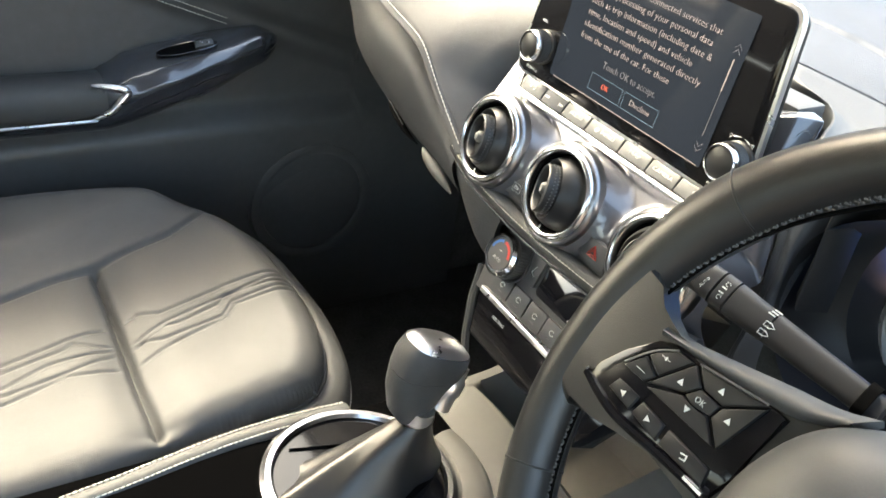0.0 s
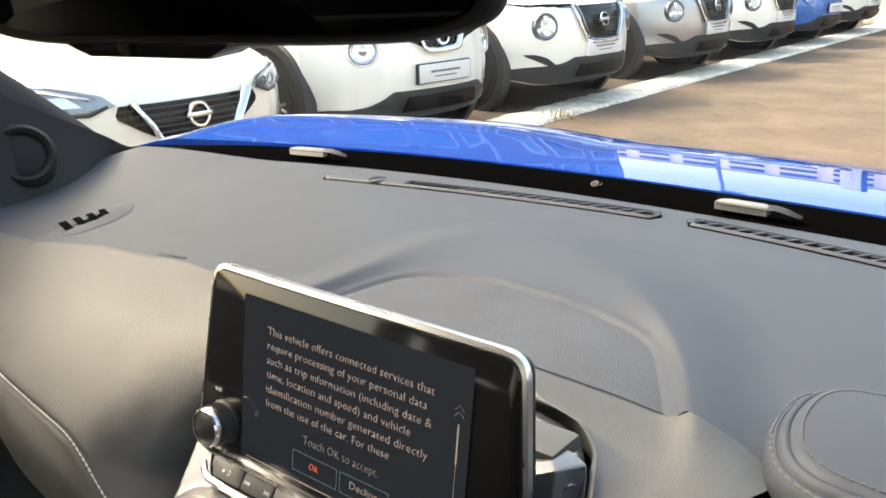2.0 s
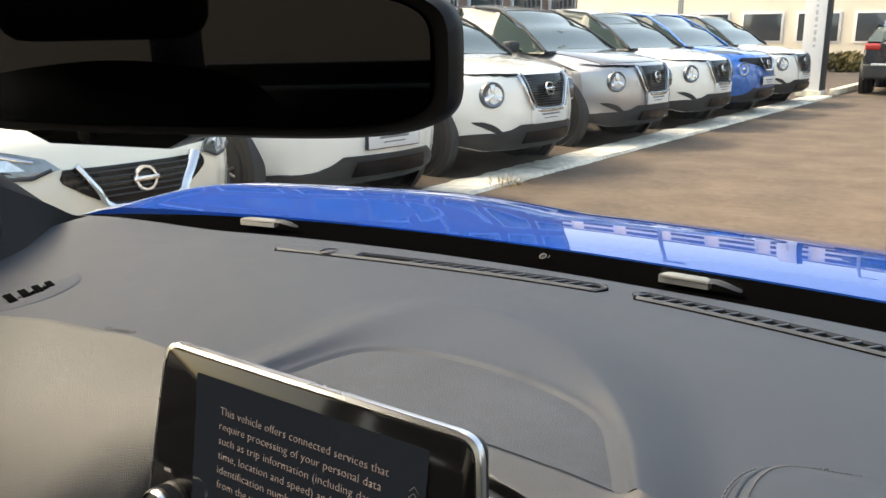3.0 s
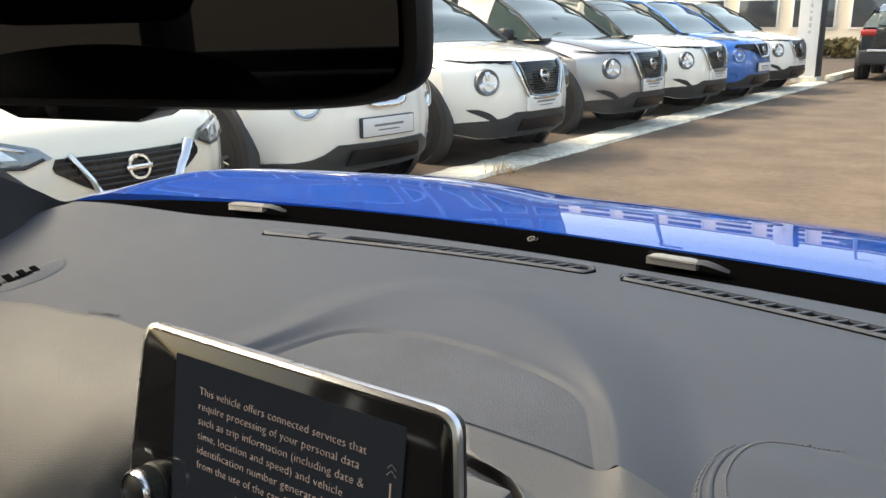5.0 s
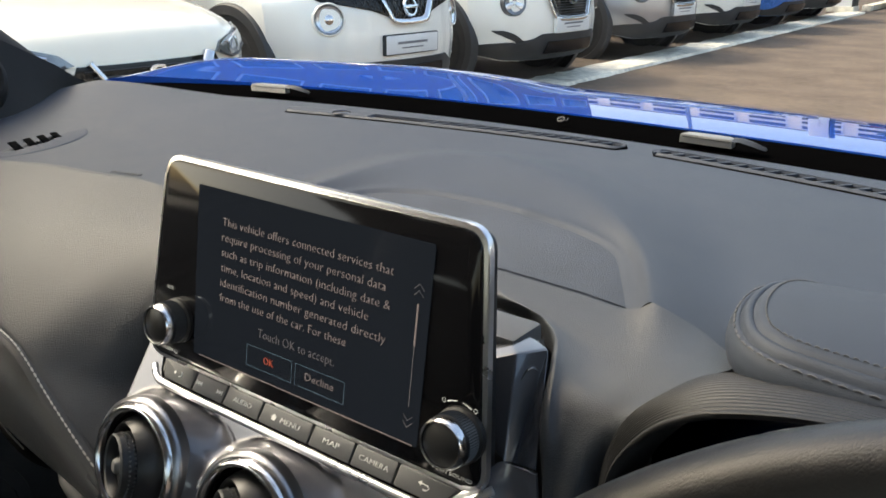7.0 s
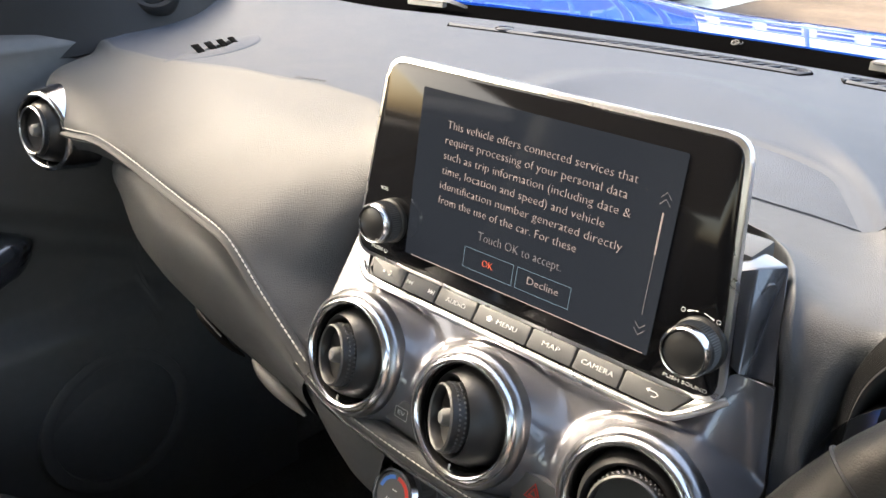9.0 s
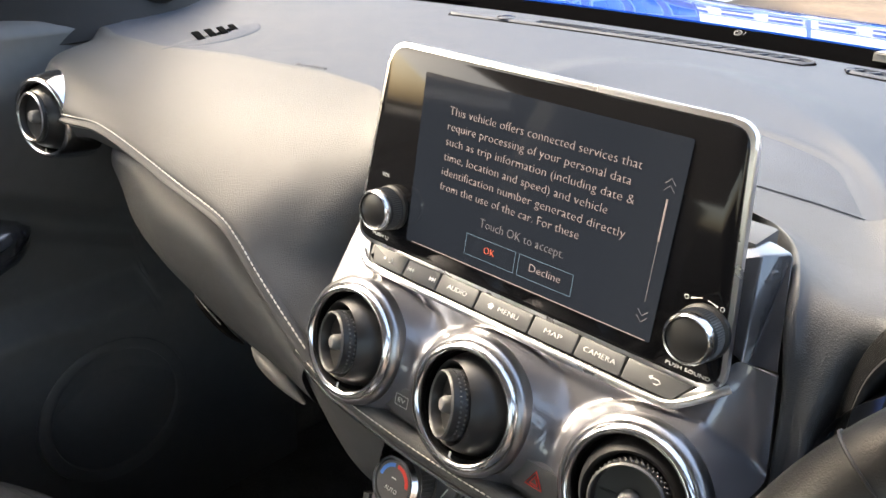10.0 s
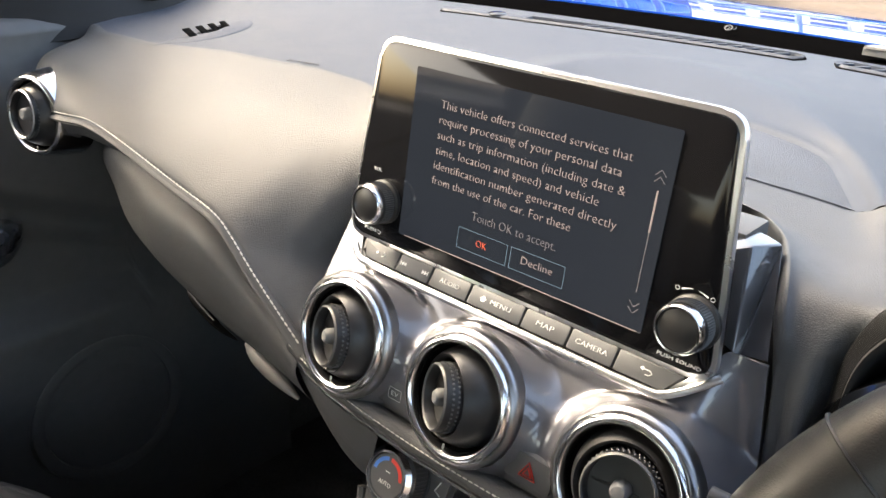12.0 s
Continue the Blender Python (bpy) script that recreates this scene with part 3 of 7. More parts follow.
dpart("outer_front", skirt(np.linspace(0.53, 0.76, 20), [(0.53, 0.112, 1.001, 0.100, 0.995, 0.085, 0.980, 0.060, 0.940, 0.050, 0.89, 0.05, 0.85, 0.07, 0.76), (0.76, 0.112, 1.000, 0.100, 0.995, 0.085, 0.980, 0.060, 0.940, 0.050, 0.89, 0.05, 0.85, 0.07, 0.76)], 30), GRAINED)
KNEE = [
    (0.15, [(0.01, 0.77), (0.04, 0.72), (0.12, 0.64)]),
    (0.70, [(0.06, 0.77), (0.10, 0.72), (0.18, 0.64)]),
]
dpart("knee_panel", solid(grid(loft(KNEE, 12, 12)), 0.004), PLASTIC)

# instrument visor: a thick padded leather brow, sinking into the dash at its back
half = [(0.366, 0.058), (0.300, 0.0605), (0.246, 0.0660), (0.228, 0.0725), (0.2155, 0.0830), (0.206, 0.1020), (0.2005, 0.1280), (0.201, 0.1650), (0.209, 0.2060), (0.226, 0.2460), (0.262, 0.285), (0.32, 0.308)]
OUT = spline(half + [(0.366, 0.312)] + [(0.732 - x, y) for x, y in half[::-1]], 121)[:-1]
ahead = np.roll(OUT, -1, axis=0) - np.roll(OUT, 1, axis=0)
INWARD = np.stack([ahead[:, 1], -ahead[:, 0]], 1) / np.linalg.norm(ahead, axis=1)[:, None]
MID = np.array((0.366, 0.165))
if (INWARD[0] @ (MID - OUT[0])) < 0:
    INWARD = -INWARD


def visor_point(k, d, z):
    """A point of the visor at a depth d inside its outline."""
    p = OUT[k] + INWARD[k] * d if d < 0.03 else MID + (OUT[k] + INWARD[k] * 0.018 - MID) * (1 - d)
    sink = smoothstep(0.125, 0.285, p[1])
    return (p[0], p[1], z + (1.000 - z) * sink ** 1.3)


rows = []
for d, z in ((0.012, 1.0120), (0.005, 1.0150), (0.001, 1.0205), (0.0, 1.0255), (0.0010, 1.0305), (0.0030, 1.0345), (0.0048, 1.0358), (0.0056, 1.0352), (0.0066, 1.0374), (0.0086, 1.0395), (0.0104, 1.0396), (0.0112, 1.0388), (0.0124, 1.0404), (0.0150, 1.0416), (0.018, 1.0420), (0.12, 1.0436), (0.3, 1.0455), (0.55, 1.0470), (0.8, 1.0475), (0.98, 1.0475)):
    rows.append([visor_point(k, d, z) for k in range(120)])
visor = dpart("instrument_visor", grid(rows, closed=True), PAD, "black leather instrument visor with twin stitching", angle=80)
for d, z, pitch, r in ((0.0030, 1.0347, 0.0062, 0.0006), (0.0165, 1.0420, 0.0040, 0.0005)):
    pts = [visor_point(k % 120, d, z) for k in range(-2, 50)]
    tagged(part("stitching", stitches(pts, pitch, pitch * 0.66, r, normal=(0, 0, 1)), THREAD2, visor), kind="stuff")
# ribbed band, sweeping down from under the visor
outer = spline([(0.1735, 0.0420, 0.905), (0.1735, 0.0450, 0.940), (0.1735, 0.0452, 0.965), (0.1770, 0.0455, 0.983), (0.1840, 0.0470, 1.0005), (0.1945, 0.0590, 1.0105), (0.2100, 0.0800, 1.0170), (0.2400, 0.0860, 1.0215), (0.300, 0.0860, 1.0240), (0.40, 0.086, 1.0250)], 60)
inner = spline([(0.1810, 0.0330, 0.905), (0.1805, 0.0330, 0.940), (0.1810, 0.0320, 0.966), (0.1860, 0.0310, 0.987), (0.2000, 0.0300, 1.0085), (0.2165, 0.0300, 1.0215), (0.2360, 0.0300, 1.0300), (0.2670, 0.0300, 1.0375), (0.310, 0.0300, 1.0410), (0.40, 0.030, 1.0420)], 60)
rows = []
for a, b in zip(outer, inner):
    row = []
    for w in np.linspace(0, 1, 145):
        p = a * (1 - w) + b * w
        rib = 0.00026 * math.sin(w * 2 * math.pi * 15)
        row.append((p[0] - rib, p[1] - rib, p[2] + rib + 0.0022 * math.sin(math.pi * w)))
    row += [(b[0] + 0.0006, b[1] - 0.0014, b[2] - 0.0006), (b[0] + 0.0020, b[1] - 0.0004, b[2] - 0.0030), (b[0] + 0.006, b[1] + 0.030, b[2] - 0.010)]
    rows.append(row)
dpart("ribbed_band", solid(grid(rows), 0.0015), RIBBED, "fine-ribbed grey plastic band", angle=80)
# dark cowl tunnel round the instruments
rows = []
for k, (sc, y) in enumerate(((1.0, 0.030), (0.985, 0.050), (0.93, 0.075), (0.90, 0.080), (0.86, 0.105), (0.80, 0.115))):
    rows.append([(0.375 + sc * 0.207 * math.copysign(abs(math.cos(a)) ** 0.75, math.cos(a)), y, 0.915 + sc * 0.098 * math.copysign(abs(math.sin(a)) ** 0.8, math.sin(a))) for a in np.linspace(0, 2 * math.pi, 80, endpoint=False)])
dpart("instrument_cowl", grid(rows, closed=True), BARREL, angle=30)
cluster = thing("instrument_cluster", "dark round instrument dial with a lit blue arc", "instrument dial", (0.274, 0.12, 0.9))
part("face", plate(rounded(0.36, 0.17, 0.06), 0.006, 0.001, m=Matrix.Translation((0.075, 0.0, 0.012)) @ facing((0, 0, 0), 6)), GLOSS, cluster)
DIAL = Matrix.Translation((-0.002, -0.008, 0.010)) @ facing((0, 0, 0), 6)
part("ring", lathe([(0.070, 0.0), (0.072, 0.005), (0.076, 0.005), (0.078, 0.0)], 64, m=DIAL), SILVER, cluster, "slim silver ring")
part("lit_arc", lathe([(0.058, 0.001), (0.058, 0.002), (0.068, 0.002), (0.068, 0.001)], 32, m=DIAL, start=110, sweep=68), glow("blue_arc", (0.05, 0.22, 0.95), 0.7), cluster, "lit blue arc")
part("needle_mark", rbox((0.02, 0.004, 0.001), (-0.060, -0.003, 0.002), 0, m=DIAL), TXT_PINK, cluster)

# side demister: a leaf-shaped inset, its slots near-black tiles painted as shade
leaf = spline([(-0.508, 0.085), (-0.497, 0.130), (-0.505, 0.185), (-0.530, 0.228), (-0.566, 0.246), (-0.548, 0.190), (-0.532, 0.130), (-0.508, 0.085)], 60)[:-1]
rows = []
for f, z in ((0.92, 1.0030), (0.88, 1.0038), (0.80, 1.0040), (0.60, 1.0052), (0.3, 1.0062)):
    c = leaf.mean(axis=0)
    rows.append([(*(c + (q - c) * f), z - 0.0004 + 0.002 * smoothstep(0.1, 0.25, q[1])) for q in leaf])
vent_l = dpart("side_demister", grid(rows, closed=True, caps=False), PAD)
for k, y in enumerate((0.1395, 0.1565, 0.1730, 0.1890)):
    part("slot", rbox((0.0098 - 0.0005 * k, 0.0125 - 0.0010 * k, 0.0012), (0, 0, 0), 0.0004, m=pose(-0.5200 - 0.0038 * k, y, 1.0080 + 0.002 * smoothstep(0.1, 0.25, y), 0, 0, 103) @ pose(0, 0, 0, 32, 0, 0)), GAP_SHADE, vent_l)




# long demister grilles before the windscreen
def grille_y(x):
    return 0.506 - 0.068 * (abs(x + 0.02) / 0.42) ** 1.6


def demister(x0, x1, finned):
    """A slim grille: a plain lead-in, then a recess behind a low lip, crossed by slanted fins."""
    rows = []
    for x in np.linspace(x0, x1, 160):
        e = min(1, (x - x0) / 0.012, (x1 - x) / 0.012) ** 0.5 if x0 < x < x1 else 0.0
        yy, w = grille_y(x), 0.0012 + 0.0085 * e
        z = top_height(x, yy)
        deep = 0.0030 * e * (1.0 if finned < x < x1 - 0.004 else 0.0)
        rows.append([(x, yy - w - 0.003, z - 0.001), (x, yy - w, z + 0.0022), (x, yy - w + 0.0018, z + 0.0030), (x, yy - w + 0.0024, z + 0.0030 - deep), (x, yy + w - 0.0030, z + 0.0034 - deep), (x, yy + w - 0.0022, z + 0.0036), (x, yy + w, z + 0.0036), (x, yy + w + 0.003, z - 0.001)])
    g = dpart("demister_grille", grid(rows), PAD, "slim dark demister grille")
    rows = [[(x, grille_y(x) - 0.0072, top_height(x, grille_y(x)) + 0.0005), (x, grille_y(x) + 0.0064, top_height(x, grille_y(x)) + 0.0009)] for x in np.linspace(finned + 0.002, x1 - 0.006, 40)]
    part("gap", solid(grid(rows), 0.0004), GAP_SHADE, g)
    # dark joint all round the grille
    near = [(x, grille_y(x) - 0.0128, top_height(x, grille_y(x)) + 0.0002) for x in np.linspace(x0 + 0.006, x1 - 0.006, 40)]
    far = [(x, grille_y(x) + 0.0125, top_height(x, grille_y(x)) + 0.0012) for x in np.linspace(x1 - 0.006, x0 + 0.006, 40)]
    part("joint", tube(near + [(x1 + 0.001, grille_y(x1), top_height(x1, grille_y(x1)) + 0.001)] + far + [(x0 - 0.001, grille_y(x0), top_height(x0, grille_y(x0)) + 0.001)], 0.0011, 6, closed=True), GAP_SHADE, g)
    x = finned + 0.075 if finned < -0.3 else finned
    while x < x1 - 0.008:
        yy = grille_y(x)
        part("fin", rbox((0.0032, 0.0175, 0.0024), (0, 0, 0), 0.0006, m=pose(x, yy - 0.001, top_height(x, yy) + 0.0018, 0, 0, -38)), PAD, g)
        x += 0.0155


demister(-0.444, -0.036, -0.335)
demister(-0.006, 0.440, 0.002)
dpart("light_sensor", lathe([(0, 0.0016), (0.009, 0.0013), (0.0115, 0.0)], 24, m=pose(-0.374, grille_y(-0.374), top_height(-0.374, 0.44) + 0.003)), GLOSS)
line("SRS AIRBAG", 0.034, 0.0075, EMBOSS, dashboard, pose(-0.372, 0.148, 1.0046, 0, 0, 16), dashboard_inv)

# ---- centre stack ----
XC = -0.004
SCR = facing((XC, 0.026, 1.0031), 8.3)


def screen_unit():
    t = thing("touch_screen", "black glossy touch screen in a slim silver frame", "screen", (XC, 0.03, 0.95))
    inv = Matrix.Translation((-XC, -0.03, -0.95))

    def put(name, bm, material, label="", parent=None, m=SCR):
        bmesh.ops.transform(bm, matrix=m, verts=bm.verts)
        ob = part(name, bm, material, parent or t, label)
        if parent is None:
            ob.matrix_parent_inverse = inv
        return ob

    def outline(k):
        top, low, v1, v0, r = 0.1184 + k, 0.1330 + k, 0.0745 + k, -0.0555 - k, 0.012 + k
        quad = [(-low - 0.0042, v0), (low - 0.0042, v0), (top - 0.0042, v1), (-top - 0.0042, v1)]
        out = []
        for i, p in enumerate(quad):
            a, b, c = Vector(quad[i - 1]), Vector(p), Vector(quad[(i + 1) % 4])
            s, e = b + (a - b).normalized() * r, b + (c - b).normalized() * r
            for u in np.linspace(0, 1, 8):
                out.append(tuple(s * (1 - u) ** 2 + b * 2 * u * (1 - u) + e * u * u))
        return out

    put("frame", plate(outline(0.0020), 0.0042, 0.0012, z=-0.0008), SILVER, "thin satin silver frame")
    put("body", plate(outline(-0.0025), 0.012, 0.0008, z=-0.003), BARREL)
    put("bezel", plate(outline(-0.001), 0.010, 0.0015, z=0.0005), GLOSS)
    disp = put("display", plate(rounded(0.178, 0.107, 0.001), 0.002, 0, m=pose(-0.0015, 0.0088, 0.0011)), DISPLAY, "dark navy display with pale notice text")
    M = SCR @ pose(0, 0, 0.0014)
    lines = ["This vehicle offers connected services that", "require processing of your personal data", "such as trip information (including date &", "time, location and speed) and vehicle", "identification number generated directly", "from the use of the car. For these"]
    ends = (0.1310, 0.1268, 0.1304, 0.1164, 0.1292, 0.1022)
    for i, (text, w) in enumerate(zip(lines, ends)):
        line(text, w, 0.0072, TXT, t, M @ pose(-0.0675, 0.0434 - 0.00925 * i, 0), inv)
    line("Touch OK to accept.", 0.0605, 0.0078, TXT2, t, M @ pose(-0.0329, -0.0162, 0), inv)
    line("OK", 0.0078, 0.0062, TXTRED, t, M @ pose(-0.0270, -0.0315, 0), inv)
    line("Decline", 0.0215, 0.0066, TXT, t, M @ pose(0.0069, -0.0309, 0), inv)
    for cx, cy in ((-0.0228, -0.0315), (0.0176, -0.0315)):
        o, q = rounded(0.0378, 0.0130, 0.0004), rounded(0.0373, 0.0125, 0.0003)
        bm = bmesh.new()
        a, b = [bm.verts.new((x, y, 0)) for x, y in o], [bm.verts.new((x, y, 0)) for x, y in q]
        for i in range(len(a)):
            bm.faces.new((a[i], a[(i + 1) % len(a)], b[(i + 1) % len(a)], b[i]))
        put("button_outline", bm, TXTBLUE, m=M @ pose(cx, cy, 0))
    put("scroll_track", rbox((0.0003, 0.054, 0.0002), (0.0805, 0.003, 0), 0), TXT2, m=M)
    put("scroll_bar", rbox((0.0009, 0.022, 0.0003), (0.0805, 0.0195, 0), 0), TXT, m=M)
    for y0, s in ((0.0345, 1), (-0.029, -1)):
        for k in (0, 1):
            bm = tube([(0.0775, y0 + s * 0.0035 * k, 0), (0.0805, y0 + s * (0.0035 * k + 0.003), 0), (0.0835, y0 + s * 0.0035 * k, 0)], 0.00018, 4)
            put("scroll_arrow", bm, TXT2, m=M)
    put("lit_edge", rbox((0.17, 0.0005, 0.0002), (0, -0.0443, 0), 0), TXT, m=M)
    # knobs
    for kx in (-0.1065, 0.1135):
        K = SCR @ pose(kx, -0.028, 0)
        base = put("knob", lathe([(0.0, 0.0), (0.0145, 0.0), (0.0145, 0.003), (0.0131, 0.004), (0.0131, 0.013), (0.0126, 0.0145), (0.0, 0.0145)], 40), BARREL, "black knurled knob with a chrome ring", m=K)
        bm = bmesh.new()
        for i in range(60):
            a = 2 * math.pi * i / 60
            tube([(0.0132 * math.cos(a), 0.0132 * math.sin(a), 0.005), (0.0132 * math.cos(a), 0.0132 * math.sin(a), 0.0125)], 0.00045, 4, bm=bm)
        tagged(put("knurling", bm, PLASTIC, parent=base, m=K), kind="stuff")
        put("ring", lathe([(0.0108, 0.0170), (0.0111, 0.0185), (0.0119, 0.0187), (0.0130, 0.0172), (0.0133, 0.0148), (0.0122, 0.0145)], 48), CHROME, "chrome ring", parent=base, m=K)
        put("cap", lathe([(0.0, 0.0178), (0.0100, 0.0178), (0.0110, 0.0170), (0.0110, 0.013)], 40), BARREL, parent=base, m=K)
    M2 = SCR @ pose(0, 0, 0.0009)
    line("VOL", 0.0066, 0.0032, WHITE, t, M2 @ pose(-0.1185, -0.0085, 0), inv)
    line("PUSH", 0.0098, 0.0032, WHITE, t, M2 @ pose(-0.1215, -0.0495, 0), inv)
    line("PUSH SOUND", 0.0245, 0.0028, WHITE, t, M2 @ pose(0.0985, -0.0505, 0), inv)
    put("power_mark", tube([(-0.1083 + 0.0013 * math.cos(a), -0.0495 + 0.0013 * math.sin(a), 0) for a in np.linspace(2.2, 7.2, 12)], 0.0002, 4), WHITE, m=M2)
    for cx, s in ((0.1015, -1), (0.1205, 1)):
        put("zoom_mark", tube([(cx + 0.0011 * math.cos(a), -0.0135 + 0.0011 * math.sin(a), 0) for a in np.linspace(0, 6.28, 14)], 0.00014, 4), WHITE, m=M2)
        put("zoom_arrow", tube([(cx - s * 0.0025, -0.0133, 0), (cx - s * 0.0055, -0.0122, 0), (cx - s * 0.008, -0.0116, 0)], [0.0005, 0.00018, 0.00014], 4), WHITE, m=M2)
    return t


screen_unit()

# button row under the screen
control_panel = thing("control_panel", "glossy gunmetal control panel with three round vents and a button row", "control panel", (0, 0, 0.86))
cp_inv = Matrix.Translation((0, 0, -0.86))


def cpart(name, bm, material, label="", m=None, parent=None, angle=40):
    if m is not None:
        bmesh.ops.transform(bm, matrix=m, verts=bm.verts)
    ob = part(name, bm, material, parent or control_panel, label, angle=angle)
    if parent is None:
        ob.matrix_parent_inverse = cp_inv
    return ob


EDGES = (-0.1205, -0.0867, -0.0576, -0.0258, 0.0152, 0.0470, 0.0773, 0.1165)
LABELS = ("", "", "AUDIO", "MENU", "MAP", "CAMERA", "")
BROW = SCR @ pose(0, -0.0638, 0.0) @ pose(0, 0, 0, -28, 0, 0)
for i, (a, b) in enumerate(zip(EDGES, EDGES[1:])):
    w = b - a - 0.0011
    o = rounded(w, 0.0118, 0.0012, 3)
    if i == 0:
        o = [(x + (0.006 * (0.5 - y / 0.0118) if x < 0 else 0), y) for x, y in o]
    if i == 6:
        o = [(x - (0.009 * (0.5 - y / 0.0118) if x > 0 else 0), y) for x, y in o]
    bt = cpart("button", plate(o, 0.006, 0.0008, z=0.003), BUTTON, m=BROW @ pose((a + b) / 2, 0, 0))
    mm = BROW @ pose((a + b) / 2, 0, 0.0032)
    if LABELS[i]:
        wd = {"AUDIO": 0.0158, "MENU": 0.0150, "MAP": 0.0120, "CAMERA": 0.0205}[LABELS[i]]
        line(LABELS[i], wd, 0.0042, WHITE, bt, mm @ pose(-wd / 2 + (0.004 if i == 3 else 0), 0, 0))
    if i == 0:
        cpart("mark", tube([(0.003 + 0.0016 * math.cos(u), 0.0016 * math.sin(u), 0) for u in np.linspace(-2, 1.4, 10)], 0.0003, 4), WHITE, m=mm, parent=bt)
        cpart("mark", lathe([(0, 0.0002), (0.001, 0.0002), (0.001, 0)], 8), WHITE, m=mm @ pose(-0.002, 0, 0), parent=bt)
    if i == 1:
        for cx, s in ((-0.007, -1), (0.007, 1)):
            for k in (0, 1):
                cpart("mark", plate([(cx + s * (0.0022 * k), 0.0014), (cx + s * (0.0022 * k), -0.0014), (cx + s * (0.0022 * k + 0.0022), 0)], 0.0003), WHITE, m=mm, parent=bt)
            cpart("mark", rbox((0.0005, 0.0028, 0.0003), (cx + s * 0.0048, 0, 0), 0), WHITE, m=mm, parent=bt)
    if i == 3:
        cpart("mark", plate([(-0.0118, 0), (-0.0107, 0), (-0.0107, -0.0016), (-0.0078, -0.0016), (-0.0078, 0), (-0.0067, 0), (-0.0092, 0.002)], 0.0003), WHITE, m=mm, parent=bt)
    if i == 6:
        cpart("mark", tube([(-0.004, 0.001, 0), (0.001, 0.001, 0), (0.0025, -0.0002, 0), (0.001, -0.0016, 0), (-0.001, -0.0016, 0)], 0.0003, 4), WHITE, m=mm, parent=bt)
        cpart("mark", plate([(-0.003, 0.0024), (-0.003, -0.0002), (-0.005, 0.0011)], 0.0003), WHITE, m=mm, parent=bt)
# silver lip under the buttons, turned up at the ends
LIP = spline([(-0.1265, -0.0010, 0.003), (-0.1180, -0.0072, 0.0045), (-0.105, -0.0090, 0.005), (-0.05, -0.0092, 0.005), (0.05, -0.0092, 0.005), (0.098, -0.0090, 0.005), (0.110, -0.0068, 0.0045), (0.122, 0.0020, 0.003), (0.132, 0.0120, 0.001)], 70)
cpart("lip", tube(LIP, 0.0024, 10, flat=0.8), SILVER, "satin silver lip", m=BROW)
cpart("lip_tip", plate([(0.1075, -0.0068), (0.122, 0.0010), (0.131, 0.0105), (0.118, 0.0068), (0.1125, 0.0)], 0.003, 0.0008, z=0.003), SILVER, m=BROW)
cpart("button_bed", rbox((0.25, 0.019, 0.006), (0, 0.001, -0.0045), 0.002), GLOSS, m=BROW)

# gunmetal panel with three swollen housings, built on a plane that leans back
VENTS = (-0.0938, 0.0035, 0.1098)
VY, VZ, VTILT = -0.0320, 0.9045, 18.0
BASE, BLEAN = (0.0, -0.012, 0.905), 35.0
FB = facing(BASE, BLEAN)
VB = FB.inverted() @ Vector((0.0, VY, VZ))
SLOPE = math.tan(radians(BLEAN - VTILT))


def panel_out(u, v):
    """How far the panel's skin stands out from its plane."""
    w = -0.0045 - 0.022 * smoothstep(-0.020, -0.050, v) - 0.03 * smoothstep(0.146, 0.160, abs(u)) ** 2
    flank = smoothstep(0.120, 0.146, u)
    w = w * (1 - flank) + ((0.574 * v - 0.0465) / 0.819) * flank
    for vx in VENTS:
        du, dv = (u - vx) / 0.0362, (v - VB.y) / 0.0346
        rho = math.hypot(du, dv)
        far = 1.78 - 0.38 * max(0.0, dv / max(rho, 1e-6)) ** 2 - 0.25 * max(0.0, -dv / max(rho, 1e-6)) ** 2
        f = 1.0 - min(max((rho - 1.0) / (far - 1.0), 0), 1)
        f = 0.55 * f * f * (3 - 2 * f) + 0.45 * f ** 2.2
        w += (VB.z + SLOPE * (v - VB.y) - 0.0035 - w) * f
    return w


def panel_top(u):
    return 0.0375 + 0.034 * max(smoothstep(0.106, 0.130, u), smoothstep(-0.1225, -0.1420, u))


rows = []
for u in np.linspace(-0.153, 0.1515, 200):
    row = []
    for v in np.linspace(-0.056, panel_top(u), 72):
        end = 0.1447 + min(0.0065, 0.12 * max(0.0, 0.073 - v))
        a = u if u < 0.11 else 0.11 + (u - 0.11) * (end - 0.11) / 0.0415
        row.append(tuple(FB @ Vector((a, v, panel_out(a, v)))))
    rows.append(row)
bm = grid(rows)
FI = FB.inverted()
bad = [v for v in bm.verts if any(math.hypot(((FI @ v.co).x - vx) / 0.0362, ((FI @ v.co).y - VB.y) / 0.0346) < 0.955 for vx in VENTS)]
bmesh.ops.delete(bm, geom=bad, context="VERTS")
cpart("fascia", solid(bm, 0.002), GUN, "glossy gunmetal lacquered fascia", angle=60)


